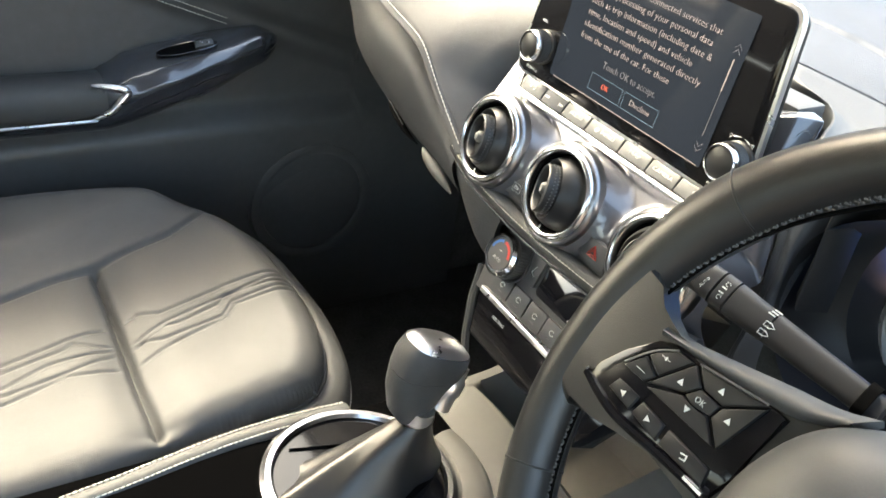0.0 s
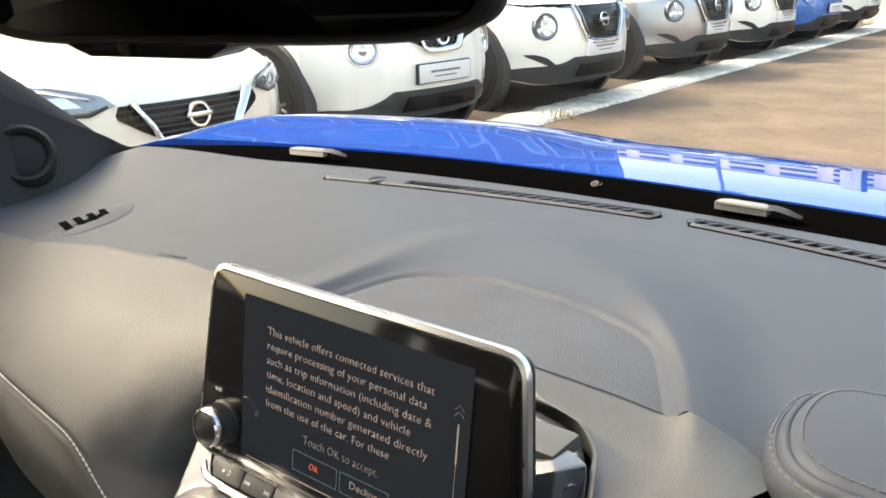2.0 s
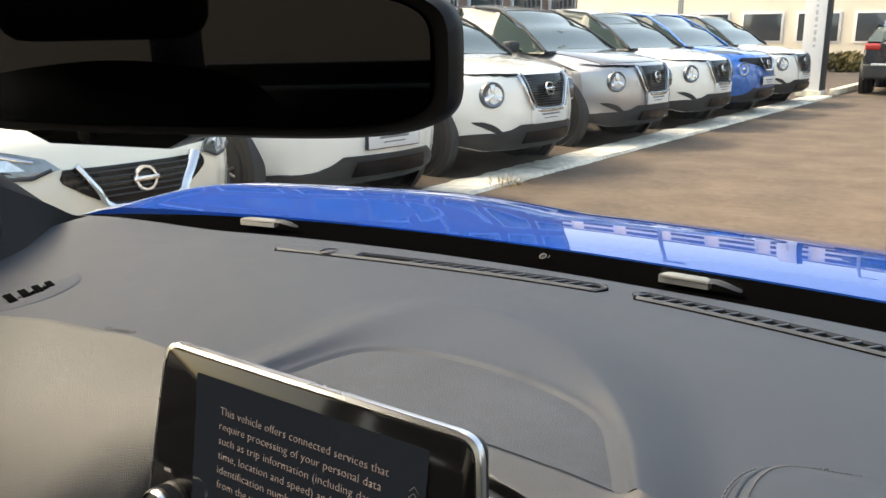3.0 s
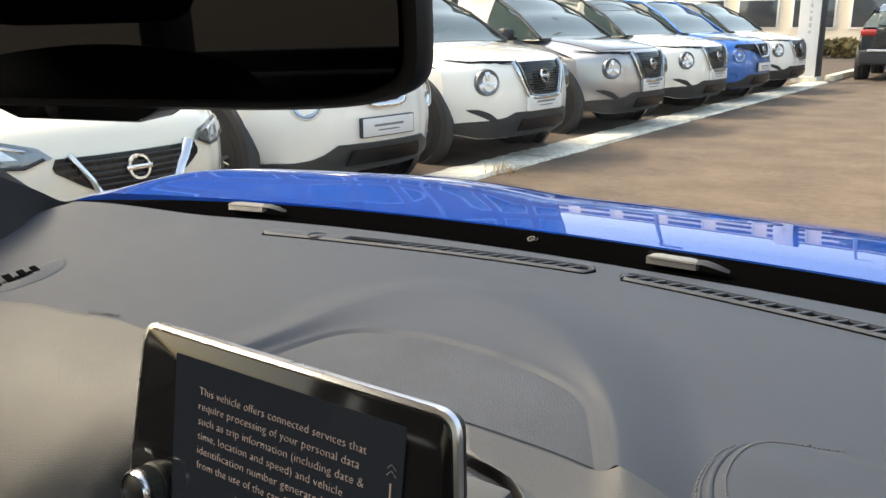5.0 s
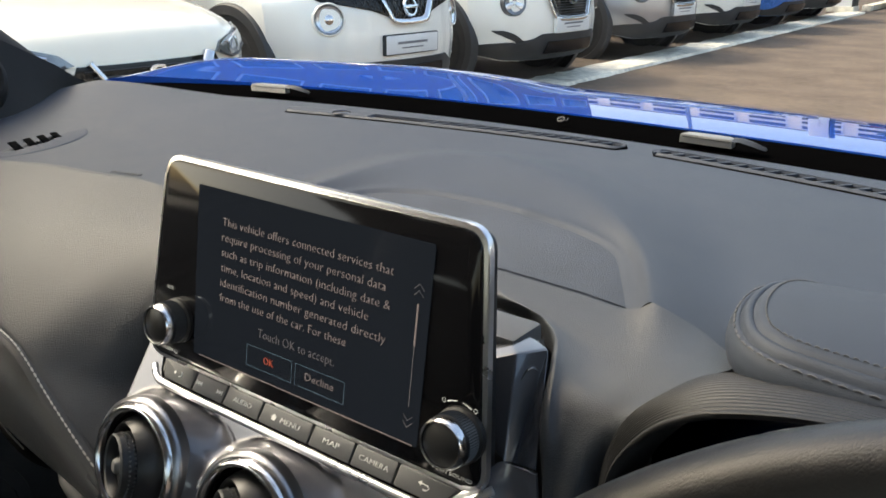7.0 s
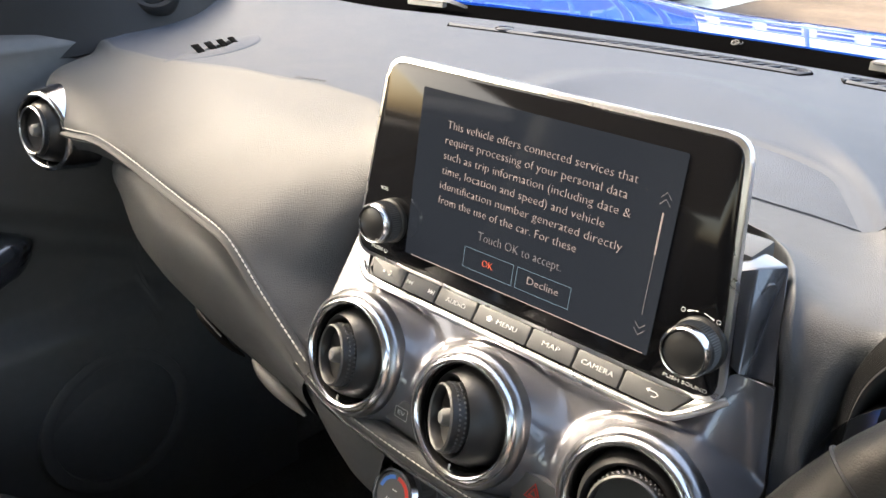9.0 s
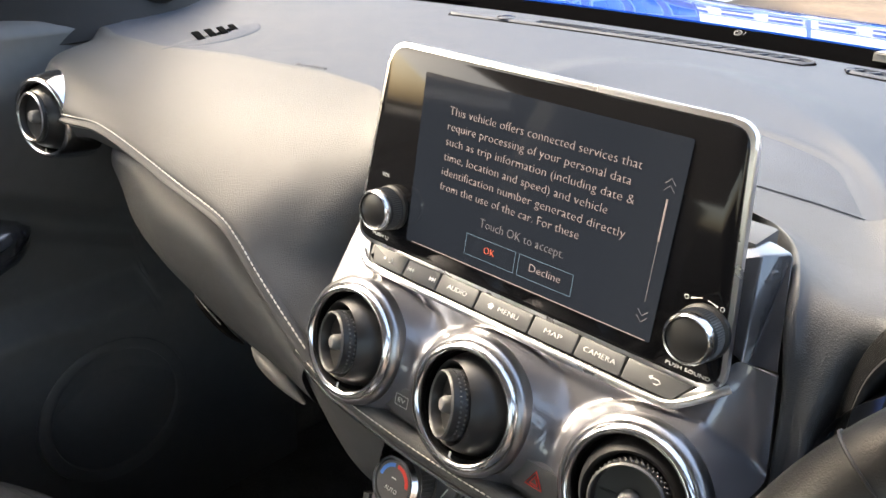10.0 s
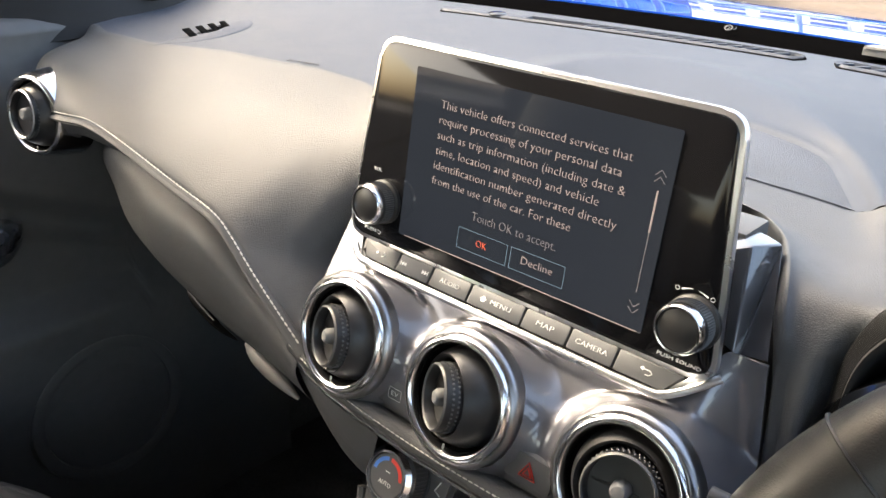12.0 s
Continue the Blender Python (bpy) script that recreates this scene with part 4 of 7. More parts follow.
def vent(at, turn, face, ring_r=0.0362, yaw=0, lean=VTILT):
    """A round air vent: chrome ring, dark funnel, a swivelling cup, and in it a dimpled barrel with a hub."""
    v = thing("air_vent", "round black air vent with a chrome ring and swivelling barrel", "air vent", at, group="round dashboard vents")
    m = facing((0, 0, 0), lean, yaw)

    def vp(name, bm, material, label="", mm=None, parent=None, angle=40):
        bmesh.ops.transform(bm, matrix=mm if mm is not None else m, verts=bm.verts)
        return part(name, bm, material, parent or v, label, angle=angle)
    k = ring_r
    vp("ring", lathe([(k - 0.0056, -0.012), (k - 0.0056, -0.001), (k - 0.0050, 0.0018), (k - 0.0036, 0.0042), (k - 0.0018, 0.0040), (k + 0.0002, 0.0018), (k + 0.0012, -0.002), (k + 0.0014, -0.010)], 80), CHROME, "polished chrome ring", angle=70)
    if face != "rim":
        vp("flange", lathe([(k - 0.0005, -0.001), (k + 0.0014, 0.0004), (k + 0.0036, -0.0008), (k + 0.0044, -0.0042), (k + 0.0044, -0.010)], 80), SATIN, "satin grey outer flange", angle=50)
    vp("funnel", lathe([(k - 0.0050, 0.001), (k - 0.0062, -0.006), (k - 0.008, -0.022), (0.0, -0.032)], 48), GAP_SHADE)
    b = m @ pose(0, 0, -0.012) @ Euler((radians(turn[0]), radians(turn[1]), 0)).to_matrix().to_4x4()
    # cup: a ball with its front cut away
    r = k - 0.0068
    cut = math.asin(0.0238 / r)
    ball = [(r * math.sin(a), r * math.cos(a)) for a in np.linspace(1.75, cut, 14)] + [(0.0222, r * math.cos(cut) - 0.001), (0.0214, 0.006), (0.0208, 0.0)]
    cup = vp("cup", lathe(ball, 56), BARREL, mm=b, angle=60)
    e = b @ pose(0.005 if turn[1] < -10 else 0, 0, -0.003) @ Euler((radians(turn[0] * 0.3), radians(turn[1] * 0.35), 0)).to_matrix().to_4x4()
    if face == "rim":
        e = e @ Matrix.Diagonal((1.2, 1.2, 1.0, 1.0))
    # barrel with rows of dimples round its wall
    barrel = vp("barrel", lathe([(0.0182, 0.004), (0.0196, 0.012), (0.0192, 0.0262), (0.0182, 0.0270), (0.0174, 0.0258), (0.0170, 0.0205), (0.0, 0.0190)], 56), BARREL, "dimpled black barrel", mm=e)
    bm = bmesh.new()
    for row, h in enumerate((0.0125, 0.0158, 0.0191, 0.0224)):
        n = 44
        for i in range(n):
            a = 2 * math.pi * (i + 0.5 * (row % 2)) / n
            c = Vector((0.0195 * math.cos(a), 0.0195 * math.sin(a), h))
            bmesh.ops.create_icosphere(bm, subdivisions=1, radius=0.00078, matrix=Matrix.Translation(c))
    tagged(vp("dimple", bm, PLASTIC, mm=e, parent=barrel), kind="stuff")
    vp("rim_line", lathe([(0.0174, 0.0266), (0.0182, 0.0276), (0.0192, 0.0266)], 56), SILVER if face == "rim" else PLASTIC, mm=e, parent=barrel)
    vp("hub", lathe([(0.0, 0.0275), (0.0034, 0.0270), (0.0047, 0.0252), (0.0055, 0.0190)], 28), BARSP, mm=e, parent=barrel)
    vp("spoke_vane", rbox((0.031, 0.0016, 0.004), (0, 0, 0.0185), 0.0005), BARREL, mm=e, parent=barrel)
    vp("lower_mark", rbox((0.0012, 0.003, 0.0006), (0, -(k - 0.0068), 0.001), 0), WHITE)
    if face == "rim":
        vp("collar", lathe([(k + 0.0008, -0.001), (k + 0.0022, -0.006), (k + 0.0045, -0.020), (k + 0.006, -0.034)], 64), CHROME, "bright collar")
    return v


vent((VENTS[0], VY, VZ), (2, -15), "plain")
vent((VENTS[1], VY, VZ), (2, -23), "plain")
vent((VENTS[2], VY, VZ), (-4, 8), "plain")
vent((-0.5505, -0.0150, 0.9450), (-4, -6), "rim", 0.0380, 13, 4.0)

# ledge with the economy and hazard buttons, then a stitched leather roll
cpart("ledge", rbox((0.235, 0.03, 0.026), (0.004, -0.014, 0.877), 0.005, 3), PLASTIC)
for bx, w in ((-0.0475, 0.03), (0.0545, 0.03)):
    kb = cpart("key", plate(rounded(w, 0.017, 0.002), 0.004, 0.0008), BUTTON, m=facing((bx, -0.0300, 0.8815), 12))
    km = facing((bx, -0.0302, 0.8815), 12) @ pose(0, 0, 0.0003)
    if bx < 0:
        line("EV", 0.0058, 0.0042, WHITE, kb, km @ pose(-0.0029, 0, 0))
        o, q = rounded(0.0105, 0.0075, 0.001), rounded(0.0098, 0.0068, 0.0008)
        bm = bmesh.new()
        va, vb = [bm.verts.new((x, y, 0)) for x, y in o], [bm.verts.new((x, y, 0)) for x, y in q]
        for i in range(len(va)):
            bm.faces.new((va[i], va[(i + 1) % len(va)], vb[(i + 1) % len(va)], vb[i]))
        cpart("mark", bm, WHITE, m=km, parent=kb)
    else:
        for r in (0.0062, 0.0032):
            cpart("hazard_mark", tube([(r * math.cos(a), r * math.sin(a) - 0.001, 0) for a in np.radians((90, 210, 330))], 0.00045, 5, closed=True), RED, "red triangle", m=km, parent=kb)

# faceted shells beside the screen, standing behind its edge
for s in (-1, 1):
    T = lambda x, y, z: (XC + s * x, y, z)
    pts = dict(A=(0.100, 0.084, 1.0070), B=(0.120, 0.0785, 1.0075), C=(0.1302, 0.0735, 1.0070), D=(0.1316, 0.0714, 1.0057), E=(0.1481, 0.0356, 0.9620), F=(0.1304, 0.0345, 0.9600), K=(0.1334, 0.0390, 0.9580), R=(0.1215, 0.0567, 1.0080), H=(0.106, 0.050, 1.002), G=(0.122, 0.040, 0.9600))
    bm = bmesh.new()
    q = {k: bm.verts.new(T(*v)) for k, v in pts.items()}
    for f in ("ABCR", "ARH", "RCDKF", "DEK", "HRFG"):
        bm.faces.new([q[k] for k in f])
    back = {k: bm.verts.new(q[k].co + Vector((-s * 0.004, 0.012, -0.030))) for k in "ABCDE"}
    for a, b in ("AB", "BC", "CD", "DE"):
        bm.faces.new((q[a], back[a], back[b], q[b]))
    bmesh.ops.bevel(bm, geom=[e for e in bm.edges if len(e.link_faces) == 2], offset=0.0011, segments=3, profile=0.5, affect="EDGES")
    cpart("shell", bm, GUNDARK, "faceted gunmetal shell", angle=30)
    cpart("side_cheek", rbox((0.012, 0.05, 0.10), T(0.146, 0.072, 0.925), 0.004), PLASTIC)
# smooth lacquered cap that closes the shell's back corner against the dash skin
far = spline([(0.030, 0.123, 0.998), (0.058, 0.1190, 0.999), (0.093, 0.1105, 0.999), (0.114, 0.0925, 0.998), (0.1275, 0.0665, 0.995)], 24)
near = spline([(0.030, 0.055, 0.990), (0.065, 0.056, 0.992), (0.092, 0.058, 0.994), (0.108, 0.056, 0.994), (0.119, 0.048, 0.990)], 24)
rows = [[tuple(a * (1 - w) + b * w + np.array((0, 0, 0.007 * math.sin(math.pi * min(1, 1.35 * w)) if w < 0.74 else 0.0))) for w in np.linspace(0, 1, 14)] for a, b in zip(far, near)]
cpart("shell_cap", grid(rows), GUNDARK, "smooth gunmetal cap behind the screen", angle=70)
cpart("backing", rbox((0.23, 0.03, 0.14), (XC, 0.080, 0.940), 0.004), PLASTIC)

# stitched leather roll under the vents and the climate panel
ROLL = spline([(-0.155, -0.022, 0.868), (-0.10, -0.030, 0.8615), (0, -0.034, 0.8595), (0.10, -0.030, 0.8615), (0.16, -0.022, 0.868)], 40)
cpart("leather_roll", tube(ROLL, 0.0075, 10), LEATHER)
tagged(cpart("stitching", stitches(ROLL + np.array((0, -0.0072, 0.003)), 0.0042, 0.0030, 0.0005), THREAD, "pale stitching"), kind="stuff")
# leather flank that runs down from the roll beside the climate panel
top = spline([(-0.165, -0.016, 0.872), (-0.120, -0.027, 0.860), (-0.090, -0.028, 0.855), (-0.062, -0.024, 0.852)], 24)
low = spline([(-0.168, -0.016, 0.858), (-0.134, -0.021, 0.824), (-0.103, -0.022, 0.799), (-0.080, -0.016, 0.785)], 24)
rows = []
for a, b in zip(top, low):
    c = (a + b) / 2 + np.array((-0.002, -0.005, 0.0))
    rows.append([tuple(p) for p in spline([tuple(a + np.array((0, 0.02, 0.004))), tuple(a), tuple(c), tuple(b), tuple(b + np.array((0.004, 0.012, -0.004))), tuple(b + np.array((0.014, 0.05, -0.002)))], 20)])
cpart("leather_flank", grid(rows), LEATHER, angle=80)
cpart("bright_strip", tube(ROLL + np.array((0, -0.004, -0.0085)), 0.0016, 8), CHROME, "thin bright strip")

climate = thing("climate_panel", "black climate panel with rotary dial, key row and silver strip", "climate control", (0, -0.02, 0.78))
CI = Matrix.Translation((0, 0.02, -0.78))
CM = facing((0.010, -0.011, 0.794), 24)


def kpart(name, bm, material, label="", m=None, parent=None):
    bmesh.ops.transform(bm, matrix=CM if m is None else m, verts=bm.verts)
    ob = part(name, bm, material, parent or climate, label)
    if parent is None:
        ob.matrix_parent_inverse = CI
    return ob


kpart("fascia", plate([(-0.098, -0.040), (0.098, -0.040), (0.112, 0.070), (-0.112, 0.070)], 0.05, 0.006, z=0.0), PLASTIC)
kpart("readout", plate(rounded(0.078, 0.030, 0.003), 0.004, 0.001, m=pose(0.012, 0.012, 0.002)), SCREEN, "dark unlit readout")
for cx in (-0.040, 0.064):
    b = kpart("seat_key", plate(rounded(0.017, 0.028, 0.002), 0.005, 0.001, m=pose(cx, 0.013, 0.003)), BUTTON)
    kpart("seat_mark", tube([(cx + 0.002, 0.017, 0.0032), (cx - 0.001, 0.010, 0.0032), (cx + 0.004, 0.008, 0.0032)], 0.0005, 4), WHITE, parent=b)
for k in range(6):
    cx = -0.0625 + 0.025 * k
    b = kpart("key", plate(rounded(0.0235, 0.019, 0.0015), 0.005, 0.001, m=pose(cx, -0.0185, 0.003)), BUTTON)
    kpart("key_mark", tube([(cx + 0.0028 * math.cos(a), -0.0175 + 0.0022 * math.sin(a), 0.0032) for a in np.linspace(0.3 * k, 0.3 * k + 5, 10)], 0.0004, 4), WHITE, parent=b)
    kpart("key_lamp", rbox((0.006, 0.0008, 0.0003), (cx, -0.0235, 0.0032), 0), BARSP, parent=b)
kpart("silver_strip", rbox((0.165, 0.006, 0.008), (0, -0.0335, 0.002), 0.002), SILVER, "bright silver strip")
for cx in (-0.069, 0.069):
    DM = CM @ pose(cx, 0.008, 0)
    kpart("dial_well", lathe([(0.024, 0.002), (0.0235, 0.004), (0.0215, 0.003), (0.021, -0.004)], 40, m=None), PLASTIC, m=DM)
    dial = kpart("dial", lathe([(0.0205, 0.0), (0.0202, 0.015), (0.0185, 0.018), (0.0150, 0.0185), (0.0, 0.0180)], 48), PLASTIC, "rotary dial with a chrome rim", m=DM)
    bm = bmesh.new()
    for k in range(48):
        a = 2 * math.pi * k / 48
        tube([(0.0204 * math.cos(a), 0.0204 * math.sin(a), 0.002), (0.0204 * math.cos(a), 0.0204 * math.sin(a), 0.0145)], 0.0006, 4, bm=bm)
    tagged(kpart("knurling", bm, PLASTIC, parent=dial, m=DM), kind="stuff")
    kpart("chrome_rim", lathe([(0.0150, 0.0190), (0.0156, 0.0212), (0.0172, 0.0212), (0.0200, 0.0185), (0.0203, 0.0150)], 48), CHROME, "chrome rim", parent=dial, m=DM)
    kpart("cap", lathe([(0.0, 0.0200), (0.0145, 0.0200), (0.0152, 0.0188)], 40), BUTTON, parent=dial, m=DM)
    for st, sw, mt in ((100, 75, BLUE), (5, 85, RED)):
        kpart("arc", lathe([(0.0102, 0.0203), (0.0128, 0.0203), (0.0128, 0.0200)], 20, start=st, sweep=sw), mt, parent=dial, m=DM)
    line("AUTO", 0.0108, 0.0042, WHITE, dial, DM @ pose(-0.0054, -0.0050, 0.0204))
    kpart("dash_mark", rbox((0.004, 0.0006, 0.0002), (0, 0.003, 0.0203), 0), WHITE, parent=dial, m=DM)
# under the climate panel: a small printed plate, then the lower stack
kpart("lower_plate", plate([(-0.080, -0.080), (0.080, -0.080), (0.096, -0.042), (-0.096, -0.042)], 0.03, 0.004, z=-0.006), GLOSS)
line("AIR BAG", 0.018, 0.0042, WHITE, climate, CM @ pose(-0.062, -0.050, -0.0055), CI)
kpart("lower_rail", tube([(-0.104, -0.02, -0.004), (-0.096, -0.05, -0.005), (-0.083, -0.082, -0.008), (-0.06, -0.12, -0.012)], 0.004, 8), LEATHER)

# ---- steering wheel ----
WHEELSKIN = mat("smooth_black_leather", (0.0105, 0.0105, 0.011), 0.38, var=0.12, scale=60, bump=0.12, bscale=900, bdist=0.0005, kind="leather", spec=0.5)
KEYCAP = mat("dark_key", (0.014, 0.014, 0.015), 0.4, var=0.1, scale=80, spec=0.3)
STALK = mat("stalk_plastic", (0.020, 0.020, 0.021), 0.5, var=0.1, scale=80, spec=0.3)
WC = Vector((0.3666, -0.161, 0.9475))
WM = facing(WC, 29.7)


def steering_wheel():
    t = thing("steering_wheel", "black leather steering wheel with grey stitching and spoke buttons", "steering wheel", WC)
    inv = Matrix.Translation(-WC)

    def wp(name, bm, material, label="", parent=None, m=WM, angle=40):
        bmesh.ops.transform(bm, matrix=m, verts=bm.verts)
        ob = part(name, bm, material, parent or t, label, angle=angle)
        if parent is None:
            ob.matrix_parent_inverse = inv
        return ob
    R, r = 0.1678, 0.0150

    def grip(a):
        """Rim section: fatter where the thumbs rest."""
        d = math.degrees(a) % 360
        return r * (1 + 0.16 * math.exp(-((d - 148) / 16) ** 2) + 0.16 * math.exp(-((d - 32) / 16) ** 2))
    ang = np.linspace(0, 2 * math.pi, 160, endpoint=False)

    def big(a):
        """Rim radius: slightly taller above the hub."""
        return R + 0.0045 * max(0.0, math.sin(a))

    ring = [(big(a) * math.cos(a), big(a) * math.sin(a), 0) for a in ang]
    rim = wp("rim", tube(ring, [grip(a) for a in ang], 24, closed=True, up=(0, 0, 1)), WHEELSKIN, "black leather rim")
    # leather joints and cross stitching on the inside of the rim
    for d in (146, 205, 34, 335):
        a = radians(d)
        q = lambda b: ((big(a) + (grip(a) + 0.0002) * math.cos(b)) * math.cos(a), (big(a) + (grip(a) + 0.0002) * math.cos(b)) * math.sin(a), (grip(a) + 0.0002) * math.sin(b))
        wp("leather_joint", tube([q(b) for b in np.linspace(0, 2 * math.pi, 28, endpoint=False)], 0.0006, 5, closed=True), RIBBED, parent=rim)
    bm = bmesh.new()
    for k, d in enumerate(np.arange(18, 342, 1.45)):
        if 178 < d < 186:
            continue
        a = radians(d)
        g = grip(a)
        p = lambda da, b: Vector(((big(a) - (g + 0.0004) * math.cos(b)) * math.cos(a + da), (big(a) - (g + 0.0004) * math.cos(b)) * math.sin(a + da), (g + 0.0004) * math.sin(b)))
        tube([p(-0.006, -0.02), p(0, 0.10), p(0.010, 0.24)], 0.0006, 5, bm=bm)
        tube([p(0.008, -0.02), p(0, 0.10), p(-0.004, 0.24)], 0.0005, 5, bm=bm)
    tagged(wp("stitching", bm, THREAD3, "grey cross stitching", parent=rim), kind="stuff")
    bm = tube([((R - 0.0152) * math.cos(a), (R - 0.0152) * math.sin(a), 0.0016) for a in ang], 0.0012, 6, closed=True)
    wp("seam", bm, GAP_SHADE, parent=rim)
    # centre boss
    rows = []
    for f, z in ((1.0, -0.02), (1.02, 0.004), (1.0, 0.018), (0.94, 0.030), (0.82, 0.039), (0.6, 0.045), (0.3, 0.048), (0.01, 0.049)):
        rows.append([(f * 0.0610 * math.copysign(abs(math.cos(a)) ** 0.8, math.cos(a)), -0.010 + f * 0.067 * math.copysign(abs(math.sin(a)) ** 0.85, math.sin(a)), z) for a in np.linspace(0, 2 * math.pi, 64, endpoint=False)])
    wp("airbag_cover", grid(rows, closed=True), PLASTIC, "black grained airbag cover", angle=60)
    wp("emblem_ring", lathe([(0.018, 0.0485), (0.019, 0.051), (0.023, 0.051), (0.024, 0.0485)], 32, m=pose(0, -0.010, 0)), CHROME)
    for s in (-1, 1):
        S = lambda pts: [(s * -1 * x if s < 0 else x, y) for x, y in pts]
        mir = lambda pts: [(-x * s, y) for x, y in pts][::(1 if s > 0 else -1)]
        arm = mir([(0.045, -0.032), (0.066, -0.0185), (0.100, -0.0190), (0.135, -0.0230), (0.150, -0.032), (0.166, -0.025), (0.170, 0.0), (0.168, 0.046), (0.153, 0.049), (0.1470, 0.040), (0.1395, 0.0325), (0.1300, 0.0285), (0.1200, 0.0298), (0.0927, 0.0364), (0.0674, 0.0430), (0.040, 0.050)])
        spoke = wp("spoke", plate(arm, 0.022, 0.004, z=0.0135, seg=3), WHEELSKIN, "black spoke with keys")
        # smooth grey crest along the spoke's upper edge
        up = spline([(0.1290, 0.0290), (0.1190, 0.0308), (0.0927, 0.0374), (0.0674, 0.0440), (0.0485, 0.0486), (0.034, 0.055)], 24)
        dn = spline([(0.1270, 0.0268), (0.1180, 0.0270), (0.1021, 0.0282), (0.0787, 0.0314), (0.0598, 0.0345), (0.046, 0.041)], 24)
        rows = []
        for a, b in zip(up, dn):
            rows.append([(-s * (a[0] * (1 - w) + b[0] * w), a[1] * (1 - w) + b[1] * w, 0.0095 + 0.0085 * math.sin(math.pi * (0.08 + 0.72 * w))) for w in np.linspace(0, 1, 9)])
        wp("spoke_crest", solid(grid(rows), 0.003), BUTTON, "satin grey crest of the spoke", parent=spoke, angle=70)
        deck = wp("key_deck", plate(mir([(0.066, -0.0135), (0.091, -0.0138), (0.120, -0.0150), (0.1475, -0.0120), (0.1462, -0.0040), (0.1390, 0.0090), (0.1270, 0.0232), (0.1190, 0.0268), (0.1060, 0.0268), (0.0665, 0.0328), (0.0600, 0.0325), (0.0625, 0.0130), (0.0625, -0.0020)]), 0.006, 0.0012, z=0.0160), GLOSS, parent=spoke)

        def key(pts, mark=None, txt=""):
            c = np.mean(pts, axis=0)
            o = mir([tuple(c + (np.array(p) - c) * 0.94) for p in pts])
            k = wp("key", plate(o, 0.004, 0.0007, z=0.0178), KEYCAP, parent=spoke)
            if mark:
                wp("key_mark", plate([(-s * c[0] + u, c[1] + v) for u, v in mark], 0.0003, z=0.0182), WHITE, parent=spoke)
            if txt:
                w = 0.0052
                ob = line(txt, w, 0.0042, WHITE, spoke, WM @ pose(-s * c[0] - w / 2, c[1], 0.0182))
        tri_u, tri_d = [(-0.0016, -0.0012), (0.0016, -0.0012), (0, 0.0016)], [(-0.0016, 0.0012), (0, -0.0016), (0.0016, 0.0012)]
        tri_l, tri_r = [(0.0012, 0.0016), (-0.0016, 0), (0.0012, -0.0016)], [(-0.0012, -0.0016), (0.0016, 0), (-0.0012, 0.0016)]
        # four-way pad with a middle key, the volume rocker above it and three keys below
        key([(0.1012, 0.0124), (0.0964, 0.0190), (0.0844, 0.0189), (0.0860, 0.0126), (0.0953, 0.0106)], txt="OK")
        key([(0.1195, 0.0042), (0.1046, 0.0262), (0.0962, 0.0196), (0.1010, 0.0130)], mark=tri_u)
        key([(0.1036, 0.0266), (0.0680, 0.0324), (0.0842, 0.0193), (0.0956, 0.0196)], mark=tri_u)
        key([(0.1193, 0.0030), (0.1008, 0.0122), (0.0957, 0.0104), (0.0864, 0.0121), (0.0764, 0.0034)], mark=tri_d)
        key([(0.0838, 0.0188), (0.0676, 0.0320), (0.0748, 0.0030), (0.0856, 0.0126)], mark=tri_u)
        key([(0.1342, 0.0036), (0.1270, 0.0140), (0.1168, 0.0096), (0.1205, 0.0038)], txt="-")
        key([(0.1264, 0.0148), (0.1240, 0.0182), (0.1155, 0.0252), (0.1055, 0.0258), (0.1160, 0.0102)], txt="+")
        key([(0.1338, -0.0090), (0.1318, -0.0023), (0.1172, -0.0024), (0.1178, -0.0107)], mark=tri_l)
        key([(0.1168, -0.0105), (0.1148, -0.0026), (0.0992, -0.0034), (0.0986, -0.0124)], mark=tri_r)
        key([(0.0976, -0.0121), (0.0973, -0.0034), (0.0712, -0.0039), (0.0690, -0.0124)], mark=[(-0.002, 0.001), (0.0015, 0.0018), (0.002, -0.001), (-0.001, -0.0016), (-0.001, -0.0010), (0.0012, -0.0006), (0.001, 0.001), (-0.002, 0.0004)])
        wp("vol_edge", tube(spline([(-s * x, y, 0.0180) for x, y in ((0.1340, 0.0052), (0.1250, 0.0178), (0.1150, 0.0256))], 12), 0.0005, 5), BUTTON, parent=spoke)
        wp("pad_edge", tube([(-s * 0.1030, 0.0272, 0.0180), (-s * 0.0690, 0.0328, 0.0180)], 0.0006, 5), BUTTON, parent=spoke)
        strip = [(-s * x, y, z) for x, y, z in ((0.1490, -0.0115, 0.0150), (0.1350, -0.0150, 0.0165), (0.120, -0.0168, 0.0168), (0.091, -0.0150, 0.0168), (0.066, -0.0150, 0.0160), (0.058, -0.022, 0.014))]
        wp("gloss_strip", tube(spline(strip, 24), 0.0024, 8), GLOSS, parent=spoke)
        wp("bright_end", tube([(-s * 0.0776, -0.0135, 0.0190), (-s * 0.0670, -0.0135, 0.0190)], 0.0013, 6), CHROME, parent=spoke)
        wp("bright_tip", tube([(-s * 0.1490, -0.0108, 0.0165), (-s * 0.1478, -0.0088, 0.0168)], 0.0010, 6), CHROME, parent=spoke)
    low = [(0, -0.05, 0.01), (0, -0.10, 0.008), (0, -0.16, 0.002)]
    wp("lower_spoke", tube(low, [0.022, 0.014, 0.012], 12, flat=0.5), PLASTIC)
    return t


steering_wheel()


